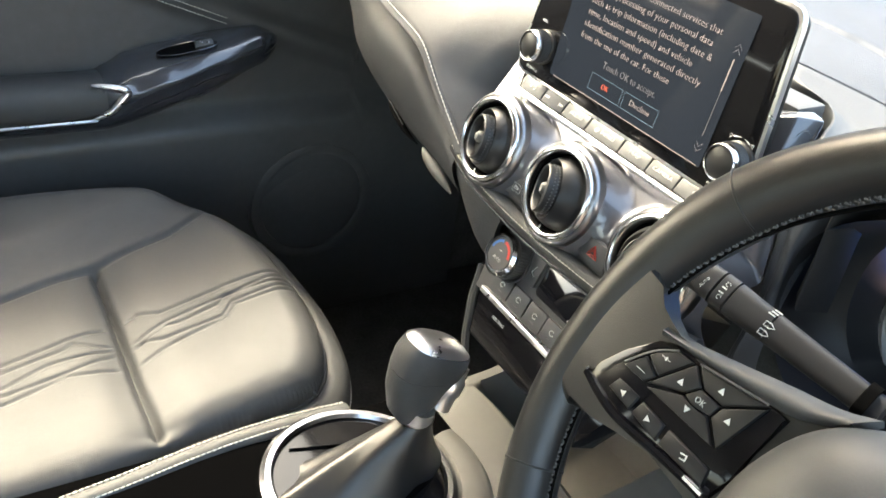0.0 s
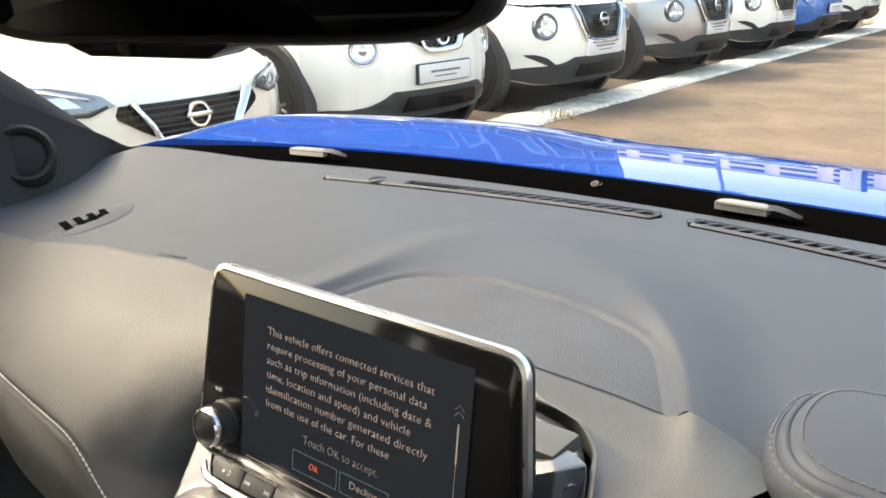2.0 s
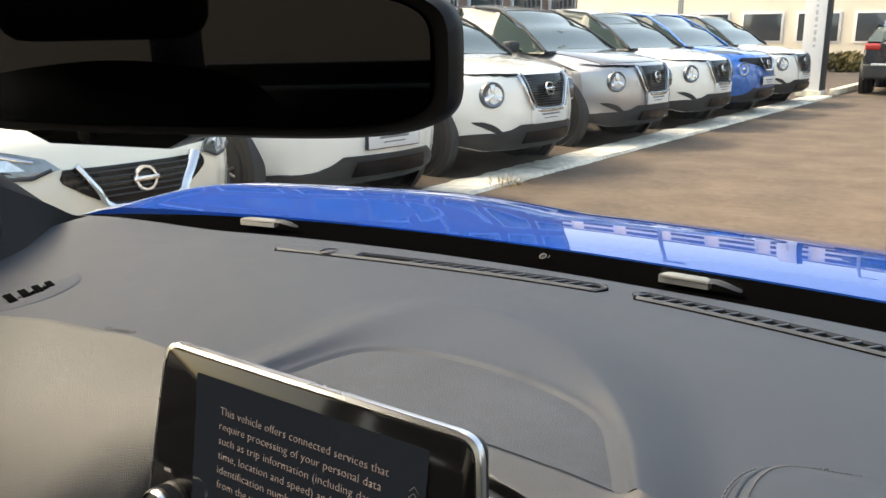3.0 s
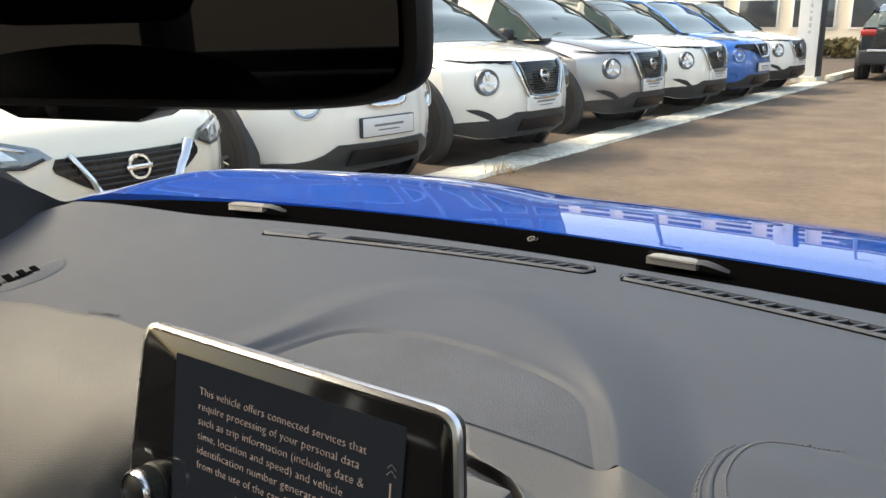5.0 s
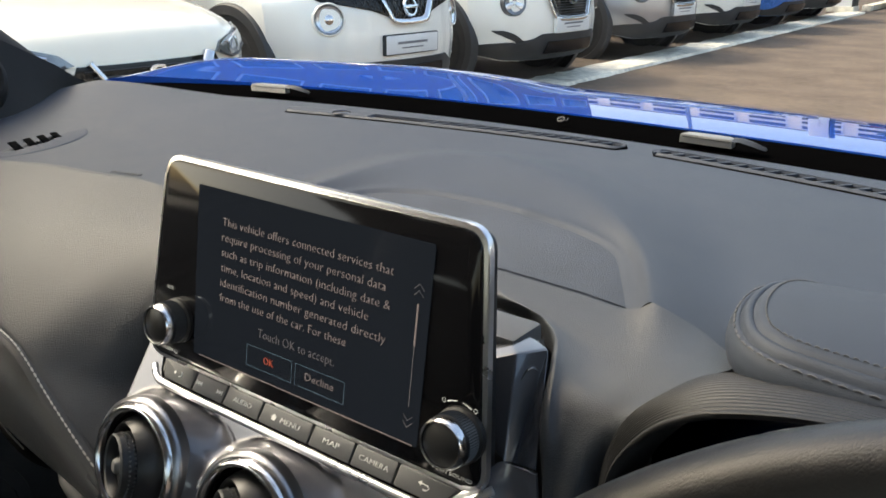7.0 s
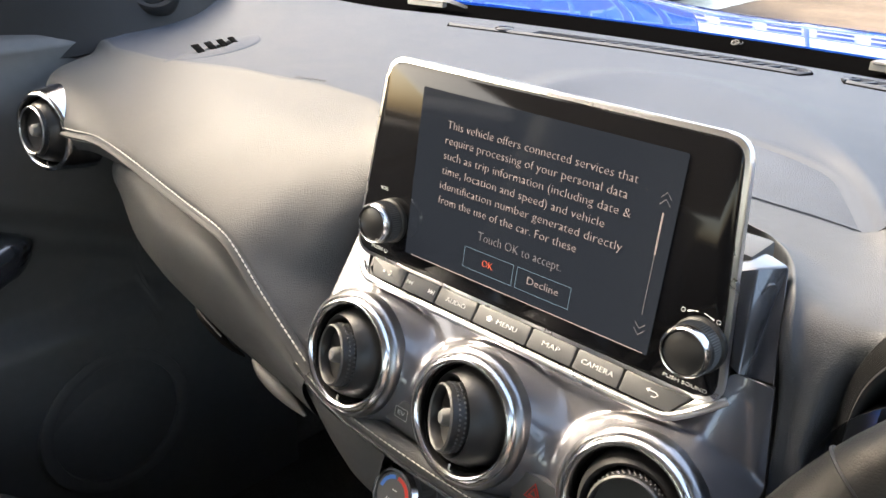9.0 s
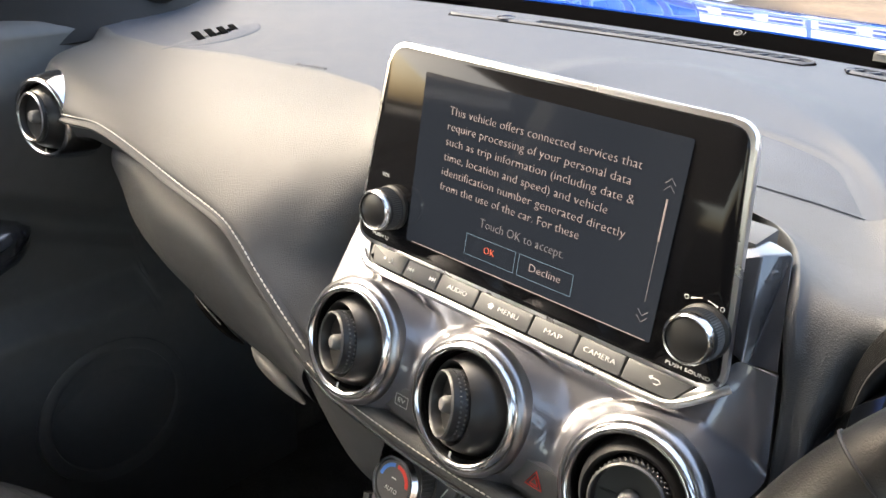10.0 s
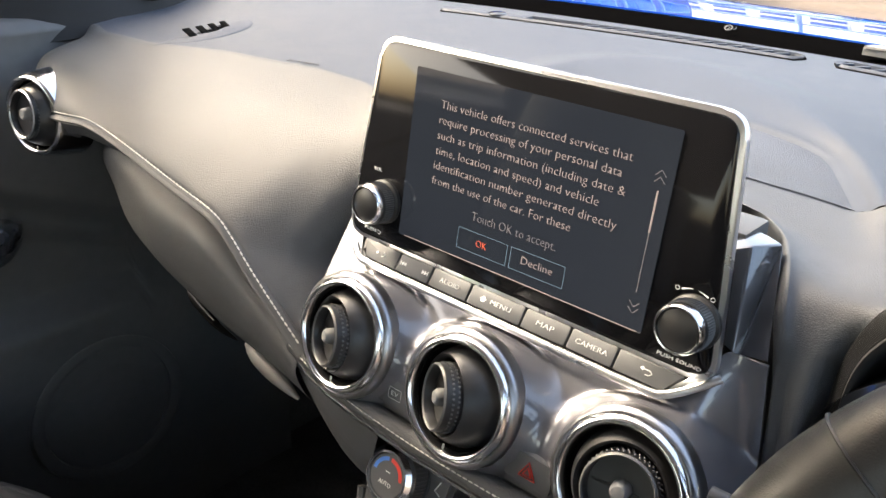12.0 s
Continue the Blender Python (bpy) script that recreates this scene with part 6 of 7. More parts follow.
    for y in np.linspace(-0.250, -0.004, 50):
        t_z, e_z, b_z, deep = interp(y, [(-0.250, 0.756, 0.757, 0.7165, 1.0), (-0.234, 0.764, 0.752, 0.720, 1.0), (-0.209, 0.778, 0.750, 0.726, 1.0), (-0.165, 0.788, 0.762, 0.739, 0.96), (-0.091, 0.801, 0.782, 0.760, 0.82), (-0.036, 0.808, 0.796, 0.777, 0.62), (-0.014, 0.800, 0.795, 0.784, 0.36), (-0.004, 0.790, 0.789, 0.787, 0.10)])
        rows.append([(-0.678, y, t_z + 0.001), (-0.672 + 0.012 * deep, y, t_z), (-0.672 + 0.046 * deep, y, t_z * 0.3 + e_z * 0.7 + 0.004), (-0.672 + 0.060 * deep, y, e_z), (-0.672 + 0.0625 * deep, y, e_z * 0.75 + b_z * 0.25), (-0.672 + 0.058 * deep, y, b_z)])
    dp("switch_plate", grid([[tuple(q) for q in spline(r, 24)] for r in rows]), GUNDARK, "dark gunmetal switch plate", angle=80)
    dp("bright_corner", tube(spline([(-0.612, -0.262, 0.763), (-0.607, -0.240, 0.7610), (-0.605, -0.221, 0.7535), (-0.604, -0.228, 0.744), (-0.605, -0.243, 0.729), (-0.608, -0.264, 0.719)], 30), [0.0012 + 0.0040 * math.sin(math.pi * k / 29) ** 0.7 for k in range(30)], 8), SILVER, "satin silver corner trim")
    dp("lower_bead", tube([(-0.6115, y, 0.7160) for y in np.linspace(-0.85, -0.258, 20)], 0.0022, 6), SILVER)
    dp("lower_line", tube([(-0.640, -0.85, 0.692), (-0.640, -0.24, 0.690), (-0.642, -0.126, 0.720), (-0.654, -0.03, 0.760), (-0.664, -0.010, 0.776)], 0.0011, 6), BUTTON)
    # window switch in an oval well
    SWM = pose(-0.6435, -0.135, 0.7905, 0, 28, 0) @ pose(0, 0, 0, 11, 0, 0)
    o = [(0.0085 * math.sin(a), 0.040 * math.copysign(abs(math.cos(a)) ** 0.8, math.cos(a))) for a in np.linspace(0, 2 * math.pi, 40, endpoint=False)]
    # flat plate, near black in place of the shade inside the well
    dp("switch_well_shade", plate(o, 0.006, 0.001, m=SWM @ pose(0, 0, 0.0022)), GAP_SHADE)
    dp("well_rim", tube([tuple(SWM @ Vector((x, y, 0.0024))) for x, y in o], 0.0008, 5, closed=True), GUNDARK)
    dp("window_switch", rbox((0.011, 0.024, 0.006), (0, 0.022, 0.0035), 0.002, m=SWM), BUTTON)
    for u, v in ((0.001, 0.027), (-0.001, 0.019)):
        dp("switch_mark", rbox((0.003, 0.004, 0.0006), (u, v, 0.0068), 0.0002, m=SWM), CHROME)
    # loudspeaker low on the door
    SPK = pose(-0.652, 0.055, 0.525, 0, 90, 0)
    dp("speaker_ring", lathe([(0.082, -0.01), (0.085, 0.003), (0.092, 0.0055), (0.100, 0.003), (0.104, -0.01)], 56, m=SPK), PLASTIC)
    dp("speaker_grille", lathe([(0.0, 0.004), (0.05, 0.003), (0.084, -0.002)], 48, m=SPK), PLASTIC)
    # tweeter at the window's front corner
    TW = pose(-0.697, 0.190, 1.052, 0, 62, -14) @ Matrix.Diagonal((1.3, 1.3, 1.3, 1.0))
    dp("tweeter", lathe([(0.0, 0.000), (0.017, 0.001), (0.020, -0.001), (0.0215, 0.003), (0.025, 0.0045), (0.029, 0.001), (0.031, -0.012), (0.032, -0.030)], 40, m=TW), PILLAR)
    sail = rbox((0.016, 0.115, 0.13), (-0.728, 0.075, 1.078), 0.007, 3)
    for v in sail.verts:
        v.co.y += 0.25 * (1.02 - v.co.z) if v.co.y > 0.07 else 0.0
        v.co.x += 0.22 * (v.co.z - 1.02)
    dp("mirror_sail", sail, PILLAR, "dark trim at the window's front corner")
    return t


door()
# window in the passenger's door
side_pane = part("pane", grid([[(-0.752, y, 1.03), (-0.730, y, 1.12), (-0.69, y + 0.0, 1.26), (-0.655, y, 1.40)] for y in np.linspace(-0.9, 0.10, 8)]), PANE, tagged(thing("window_2", "clear glass of the passenger's door", "window", kind="structure")))
side_pane.visible_shadow = False
if sum(p.normal.x for p in side_pane.data.polygons) < 0:
    side_pane.data.flip_normals()
# the driver's door stands wide open behind the camera
door_2 = tagged(link("door_2", rbox((0.06, 1.3, 0.72), (0, -0.65, 0), 0.02), PLASTIC), label="plain black driver's door standing wide open", category="door", kind="structure")
door_2.matrix_world = pose(0.76, 0.32, 0.65, 0, 0, 72)
sill = tagged(link("sill", rbox((0.10, 1.5, 0.16), (0.73, -0.35, 0.33), 0.03, 3), PLASTIC), label="black door sill beside the driver", category="sill", kind="structure")


# ---- rear-view mirror ----
HOUSING = mat("mirror_housing", (0.007, 0.007, 0.008), 0.5, var=0.1, spec=0.12)


def mirror():
    c = Vector((0.003, -0.050, 1.2582))
    t = thing("rear_view_mirror", "black frameless rear-view mirror on a short stalk", "mirror", c)
    m = pose(0, 0, 0, 0, 0, 17) @ pose(0, 0, 0, 92, 0, 0)
    o = []
    for a in np.linspace(0, 2 * math.pi, 72, endpoint=False):
        x, y = 0.1325 * math.copysign(abs(math.cos(a)) ** 0.42, math.cos(a)), 0.0330 * math.copysign(abs(math.sin(a)) ** 0.42, math.sin(a))
        o.append((x, y * (1 - 0.06 * x / 0.128)))
    rows = []
    for f, g, z in ((0.94, 0.86, 0.0), (0.985, 0.95, 0.0015), (1.0, 1.0, -0.003), (1.0, 1.0, -0.012), (0.96, 0.9, -0.024), (0.8, 0.7, -0.034), (0.3, 0.3, -0.040), (0.01, 0.01, -0.040)):
        rows.append([(x * f, y * g, z) for x, y in o])
    part("housing", _moved_early(grid(rows, closed=True), m), HOUSING, t, angle=60)
    part("glass", _moved_early(plate([(x * 0.93, y * 0.85) for x, y in o], 0.002, 0.0, z=0.0012), m), MIRROR, t, "mirror glass coloured near black for its dark reflection")
    lobe = [(-0.090, -0.025), (-0.078, -0.0335), (-0.0646, -0.0388), (0.0005, -0.0388), (0.0110, -0.0330), (0.025, -0.025)]
    part("sensor_chin", _moved_early(plate(lobe, 0.026, 0.002, z=-0.001), m), GLOSS, t)
    part("chin_key", _moved_early(lathe([(0, 0.0015), (0.0035, 0.001), (0.004, -0.001)], 20, m=pose(-0.042, -0.0335, 0)), m), HOUSING, t)
    part("stalk", tube([(0.0, 0.02, 0.0), (0.0, 0.05, 0.03), (0.0, 0.06, 0.09)], 0.012, 10), PLASTIC, t)
    return t


def _moved_early(bm, m):
    bmesh.ops.transform(bm, matrix=m, verts=bm.verts)
    return bm


# near-black tint stands in for the dark cabin that the mirror reflects
MIRROR = mat("mirror_glass", (0.022, 0.024, 0.026), 0.02, metal=1.0, var=0.02)
mirror()

# ---- outside ----
ASPHALT = mat("worn_brown_asphalt", (0.094, 0.067, 0.046), 0.92, var=0.55, scale=16, bump=0.5, bscale=90, bdist=0.004)
KERB = mat("worn_white_line", (0.60, 0.57, 0.48), 0.85, var=0.55, scale=14, bump=0.3, bscale=60, bdist=0.003)
CARWHITE = mat("white_car_paint", (0.84, 0.82, 0.75), 0.25, var=0.02, coat=1.0, scale=5)
CARCREAM = mat("pearl_car_paint", (0.82, 0.76, 0.62), 0.25, var=0.02, coat=1.0, scale=5)
CARGREY = mat("silver_grey_car_paint", (0.36, 0.36, 0.37), 0.3, metal=0.6, var=0.03, coat=1.0, scale=5)
GRAPHITE = mat("graphite_car_paint", (0.13, 0.13, 0.135), 0.3, metal=0.6, var=0.03, coat=1.0, scale=5)
CARBLUE = mat("bright_blue_car_paint", (0.015, 0.14, 0.50), 0.28, metal=0.3, var=0.03, coat=1.0, scale=5)
CARBLACK = mat("black_car_paint", (0.012, 0.012, 0.013), 0.2, var=0.05, coat=1.0, scale=5)
CARGLASS = mat("tinted_car_glass", (0.05, 0.075, 0.07), 0.05, var=0.1, scale=2, spec=0.8)
CLAD = mat("grey_bumper_plastic", (0.022, 0.023, 0.025), 0.6, var=0.15, scale=20)
TYRE = mat("black_tyre", (0.010, 0.010, 0.010), 0.85, var=0.2, scale=30)
ALLOY = mat("alloy_wheel", (0.45, 0.45, 0.46), 0.3, metal=0.9, var=0.08, scale=20)
LAMP = mat("lamp_lens", (0.55, 0.57, 0.6), 0.12, metal=0.7, var=0.25, scale=40, coat=1.0)
LENS = mat("dark_lamp_lens", (0.16, 0.17, 0.18), 0.1, metal=0.5, var=0.2, scale=40, coat=1.0)
TAIL = mat("red_lamp", (0.42, 0.012, 0.01), 0.2, var=0.1, scale=20, coat=1.0)
BARS = mat("grey_print", (0.18, 0.18, 0.19), 0.6, var=0.05)
WEED = mat("dry_weeds", (0.24, 0.15, 0.05), 0.8, var=0.4, scale=20)
YELLOWPLATE = mat("yellow_plate", (0.75, 0.55, 0.05), 0.5, var=0.05)

rows = [[(x, y, 0.0) for x in (-600, -60, -12, -4, 0, 6, 12, 60, 600)] for y in (-600, -60, -10, 0, 6, 12, 20, 60, 600)]
tagged(link("ground", grid(rows), ASPHALT), label="worn brown-grey asphalt of a car park", category="ground", kind="structure")
# broad white-edged kerb strip along the bays
rows = []
for y in np.linspace(-8, 18.6, 420):
    j = 0.012 * noise.noise((0, y * 2.1, 0))
    k = 0.03 * noise.noise((3.0, y * 3.7, 0)) + 0.02 * noise.noise((5.0, y * 11.0, 0))
    rows.append([(-3.88 + 2 * k + j, y, 0.002), (-3.86 + 2 * k + j, y, 0.022), (-3.66 + k, y, 0.030 + 0.1 * k), (-3.44 + k, y, 0.030), (-3.42 + k, y, 0.002)])
tagged(link("kerb", grid(rows), KERB), label="broad worn white kerb strip along the bays", category="kerb", kind="structure")


def nose(a):
    """How far the front skin falls back at a share a of its half width."""
    return float(interp(abs(a), [(0, 0), (0.2, 0.005), (0.4, 0.030), (0.58, 0.080), (0.72, 0.150), (0.84, 0.245), (0.93, 0.355), (1.0, 0.48)])[0])


FACE = [(0.10, 0.23), (0.03, 0.28), (0.0, 0.36), (-0.012, 0.48), (-0.012, 0.58), (0.0, 0.68), (0.016, 0.78), (0.040, 0.86), (0.085, 0.915), (0.20, 0.962), (0.45, 1.003), (0.75, 1.040), (1.12, 1.070)]
FACE_LOW = [(0.10, 0.21), (0.03, 0.26), (0.0, 0.34), (-0.010, 0.46), (-0.008, 0.56), (0.010, 0.66), (0.035, 0.735), (0.080, 0.790), (0.15, 0.828), (0.28, 0.868), (0.50, 0.908), (0.78, 0.945), (1.08, 0.970)]


def car_wheel(t, wx, s):
    """A wheel in its dark arch: tyre, dished rim and five twin spokes."""
    ym = s * 0.765
    axis = pose(wx, ym, 0.335, -90 * s, 0, 0)
    hub = pose(wx, ym, 0.355, -90 * s, 0, 0)
    # dark disc on the flank paints the shade of an uncut wheel opening
    part("arch_shade", lathe([(0, 0.127), (0.385, 0.127), (0.388, 0.02)], 32, m=hub), TYRE, t)
    part("wheel_arch", lathe([(0.372, -0.02), (0.372, 0.128), (0.380, 0.142), (0.440, 0.136), (0.455, 0.118), (0.455, 0.05)], 40, m=hub), CLAD, t)
    wheel = part("wheel", lathe([(0.225, 0.112), (0.235, 0.126), (0.285, 0.134), (0.315, 0.124), (0.333, 0.095), (0.335, 0.0), (0.333, -0.08), (0.30, -0.1), (0.2, -0.1)], 40, m=axis), TYRE, t)
    part("rim", lathe([(0.0, 0.112), (0.05, 0.112), (0.06, 0.10), (0.2, 0.085), (0.215, 0.118), (0.228, 0.126), (0.232, 0.10)], 36, m=axis), ALLOY, wheel)
    bm = bmesh.new()
    for k in range(5):
        a = 2 * math.pi * k / 5
        for o in (-0.09, 0.09):
            tube([(0.03 * math.cos(a), 0.03 * math.sin(a), 0.118), (0.13 * math.cos(a + o * 0.6), 0.13 * math.sin(a + o * 0.6), 0.124), (0.218 * math.cos(a + o * 1.6), 0.218 * math.sin(a + o * 1.6), 0.121)], 0.014, 6, bm=bm)
    bmesh.ops.transform(bm, matrix=axis, verts=bm.verts)
    part("spokes", bm, ALLOY, wheel)
    # tyre-black ring stands for the shade behind the spokes
    part("recess_shade", lathe([(0.06, 0.103), (0.20, 0.089), (0.20, 0.087)], 30, m=axis), TYRE, wheel)


def parked_car(label, paint, style, at, heading, roof=None, hood=None):
    """A parked small car. Local x is forward from the nose (x = 0), y to its left, z up."""
    L = 4.15
    t = thing("parked_car", label, "car", (0, 0, 0), group="row of parked cars")
    roof = roof or paint
    small = style == "hatch"
    tall = 0.925 if small else 1.0
    k_low = 0.88 if small else 1.0
    belt = 1.045 * tall
    prof = spline(FACE_LOW if small else FACE, 48)
    top0 = int(np.argmin(np.abs(prof[:, 1] - (0.78 if small else 0.90))))

    def skin(a, d, z, out=0.0):
        w = 0.845 + 0.030 * smoothstep(0.3, 0.6, z) - 0.035 * smoothstep(0.84 * k_low, 1.0 * k_low, z)
        fade = 1 - smoothstep(0.05, 1.15, d) * 0.97
        drop = (0.085 * abs(a) ** 4 - 0.010 * smoothstep(0.45, 0.70, abs(a)) * (1 - smoothstep(0.70, 0.9, abs(a)))) * smoothstep(0.80 * k_low, 0.97 * k_low, z)
        lift = 0.05 * smoothstep(0.72, 1.0, abs(a)) * (1 - smoothstep(0.25, 0.5, z))
        return Vector((-(d + nose(a) * fade) + out, a * w * (1 + out * 0.3), z - drop + lift))

    def on_face(a, z, out=0.0):
        """A point of the front at a height."""
        return skin(a, float(np.interp(z, prof[:, 1], prof[:, 0])), z, out)

    def patch(name, zones, material, out, label="", n=25, depth=0.012, parent=None):
        """A shaped inlay on the front. zones: (height, from, to) rows of shares of the half width."""
        rows = []
        for q in np.linspace(0, 1, 9):
            k = q * (len(zones) - 1)
            k0 = min(int(k), len(zones) - 2)
            z, a0, a1 = [zones[k0][m] * (1 - k + k0) + zones[k0 + 1][m] * (k - k0) for m in range(3)]
            rows.append([on_face(a, z, out) for a in np.linspace(a0, a1, n)])
        return part(name, solid(grid(rows), depth), material, parent or t, label)

    def along(pts, out):
        return [tuple(on_face(a, z, out)) for a, z in pts]

    def normal_at(a, z, out=0.0):
        p, q, r = on_face(a, z), on_face(a + 0.03, z), on_face(a, z + 0.03)
        nn = (q - p).cross(r - p).normalized()
        if nn.x < 0:
            nn = -nn
        return Matrix.Translation(p + nn * out) @ nn.to_track_quat("Z", "Y").to_matrix().to_4x4()
    part("front_skin", grid([[tuple(skin(a, d, z)) for a in np.linspace(-1, 1, 53)] for d, z in prof]), paint, t, angle=70)
    if hood:
        part("bonnet", grid([[tuple(skin(a, d, z) + Vector((0, 0, 0.006))) for a in np.linspace(-0.80, 0.80, 37)] for d, z in prof[top0 + 2:]]), hood, t, angle=60)

    # flanks: from the front corner back to the tail, turning in to the bonnet's edge and the belt line
    corner = np.array([tuple(skin(1, a, b)) for a, b in prof])

    def flank(s, d, q, out=0.0):
        x0 = corner[top0, 0]
        k = smoothstep(0, 0.28, d)
        c = np.array([np.interp(q * top0, range(len(corner)), corner[:, m]) for m in range(3)])
        x = x0 - d + (c[0] - x0) * (1 - smoothstep(0, 0.30, d))
        edge_x = corner[::-1, 0][: len(corner) - top0]
        ey = float(np.interp(x0 - d, edge_x, corner[::-1, 1][: len(corner) - top0]))
        ez = float(np.interp(x0 - d, edge_x, corner[::-1, 2][: len(corner) - top0]))
        m = smoothstep(0.55, 0.85, d)
        ey, ez = ey * (1 - m) + 0.845 * m, ez * (1 - m) + belt * m
        tail = smoothstep(L - 1.0, L + x0, d)
        wide = 0.880 - 0.10 * tail
        low = 0.25 + 0.10 * tail
        z = low + (ez - low) * q
        y = (wide - 0.035 * (1 - smoothstep(0, 0.25, q)) + 0.006 * math.sin(math.pi * q)) * (1 - smoothstep(0.72, 1.0, q)) + (ey - 0.06 * tail) * smoothstep(0.72, 1.0, q)
        return (x, s * ((c[1] * (1 - k) + y * k) + out), c[2] * (1 - k) + z * k)
    ends = []
    length = L + float(skin(1, *prof[top0])[0])
    for s in (1, -1):
        part("flank", grid([[flank(s, d, q) for q in np.linspace(0, 1, 15)] for d in np.linspace(0, length, 60)]), paint, t, angle=70)
        part("sill_cladding", solid(grid([[flank(s, d, q, 0.006) for q in np.linspace(0, 0.16, 4)] for d in np.linspace(0.02, length, 40)]), 0.006), CLAD, t)
        ends.append([flank(s, length, q) for q in np.linspace(0, 1, 15)])
        part("shut_line", tube([tuple(skin(s * 0.80, d, z) + Vector((0, 0, 0.001))) for d, z in prof[top0 + 1:]], 0.004, 5), CLAD, t)
        part("door_line", tube([flank(s, 1.02, q, 0.0005) for q in np.linspace(0.12, 0.98, 14)], 0.004, 5), CLAD, t)
    part("tailgate", grid(ends), paint, t)

    # cabin: glass, roof, pillars
    def cab(d):
        return interp(d, [(0.98, 1.045, 0.80), (1.40, 1.325, 0.70), (1.80, 1.535, 0.61), (2.3, 1.59, 0.58), (3.2, 1.56, 0.57), (3.75, 1.40, 0.56), (4.05, 1.06, 0.60)])
    rows = []
    for d in np.linspace(1.0, 4.02, 40):
        z, w = cab(d)
        base = 0.84 if d < 3.7 else 0.80
        z = max(z * tall, belt + 0.010)
        up = (z - belt) / 0.5
        half = [(base, belt - 0.015), (base * 0.985, belt + 0.004), (base + (w - base) * 0.9 * min(1, up), z - 0.035 * min(1, up)), (w * 0.86, z), (0, z + 0.012)]
        rows.append([(-d, y, zz) for y, zz in half] + [(-d, -y, zz) for y, zz in half[::-1][1:]])
    part("cabin_glass", grid(rows), CARGLASS, t, angle=50)
    part("scuttle", solid(grid([[(-1.13 + 0.16 * v + 0.05 * (1 - (y / 0.8) ** 2) * 0.6, y, belt - 0.010 + 0.012 * (1 - v) + 0.016 * (1 - (y / 0.8) ** 2)) for y in np.linspace(-0.80, 0.80, 15)] for v in (0, 0.5, 1)]), 0.006), CLAD, t)
    rows = []
    for d in np.linspace(1.76, 3.72, 20):
        z, w = cab(d)
        rows.append([(-d, y, z * tall + 0.020 - 0.030 * abs(y / w) ** 3) for y in np.linspace(-w * 1.02, w * 1.02, 15)])
    part("roof", solid(grid(rows), 0.03), roof, t)
    for s in (1, -1):
        part("pillar", tube([(-1.0, s * 0.835, belt + 0.01), (-1.4, s * 0.718, 1.335 * tall), (-1.8, s * 0.620, 1.53 * tall), (-2.2, s * 0.590, 1.57 * tall)], [0.024, 0.022, 0.022, 0.018], 8, flat=0.7), CLAD if style == "new" else roof, t)
        part("pillar", tube([(-2.45, s * 0.845, belt), (-2.42, s * 0.605, 1.545 * tall)], 0.04, 8), CLAD, t)
        part("pillar", tube([(-3.35, s * 0.83, belt), (-3.75, s * 0.60, 1.455 * tall)], 0.06, 8), roof, t)
        mir = part("door_mirror", rbox((0.14, 0.20, 0.14), (-1.38, s * 0.98, belt + 0.055), 0.055, 4), CLAD if style == "new" else paint, t)
        part("mirror_arm", rbox((0.06, 0.10, 0.03), (-1.36, s * 0.87, belt + 0.01), 0.01), CLAD, mir)
        for wx in (-0.86, -3.42):
            car_wheel(t, wx, s)
    # lower bumper in grey plastic, with its slatted intake
    if style == "old":
        patch("lower_bumper", [(0.235, -0.98, 0.98), (0.29, -0.94, 0.94), (0.36, -0.66, 0.66), (0.44, -0.50, 0.50)], CLAD, 0.014, n=41, depth=0.03)
    elif style == "new":
        patch("lower_bumper", [(0.235, -1, 1), (0.33, -1, 1), (0.375, -0.86, 0.86), (0.425, -0.56, 0.56), (0.465, -0.46, 0.46)], CLAD, 0.014, n=41, depth=0.03)
    else:
        patch("lower_bumper", [(0.215, -0.95, 0.95), (0.26, -0.80, 0.80), (0.32, -0.55, 0.55)], CLAD, 0.014, n=41, depth=0.03)
    lo, wid = (0.30, 0.44) if not small else (0.26, 0.40)
    intake = patch("lower_grille", [(lo, -wid, wid), (lo + 0.10 if not small else lo + 0.05, -wid * 0.9, wid * 0.9)], GLOSS, 0.020)
    for k in range(3):
        z = lo + 0.02 + (0.032 if not small else 0.014) * k
        part("slat", tube(along([(a, z) for a in np.linspace(-wid * 0.92, wid * 0.92, 9)], 0.024), 0.005, 5), CLAD, intake)
    if style == "old":
        band = [(0.700, -0.16, 0.16), (0.76, -0.30, 0.30), (0.80, -0.52, 0.52), (0.835, -0.74, 0.74), (0.865, -0.78, 0.78), (0.895, -0.72, 0.72)]
        grille = patch("grille", band, GLOSS, 0.010, "black honeycomb grille band", n=41)
        bm = bmesh.new()
        for k in range(27):
            a0 = -0.72 + 0.055 * k
            for lean in (0.10, -0.10):
                pts = [(a0 + lean * (q - 0.5), 0.725 + 0.165 * q) for q in np.linspace(0, 1, 7)]
                pts = [(a, z) for a, z in pts if abs(a) < np.interp(z, [b[0] for b in band], [b[2] for b in band]) - 0.02]
                if len(pts) > 1:
                    tube(along(pts, 0.0125), 0.0035, 4, bm=bm)
        part("honeycomb", bm, CLAD, grille)
        vee = [(-0.30, 0.895), (-0.215, 0.755), (-0.155, 0.705), (0.155, 0.705), (0.215, 0.755), (0.30, 0.895)]
        badge_z = 0.785
    elif style == "new":
        grille = patch("grille", [(0.595, -0.19, 0.19), (0.64, -0.26, 0.26), (0.84, -0.39, 0.39), (0.900, -0.40, 0.40)], GLOSS, 0.010, "black grille")
        bm = bmesh.new()
        for k in range(12):
            z = 0.62 + 0.022 * k
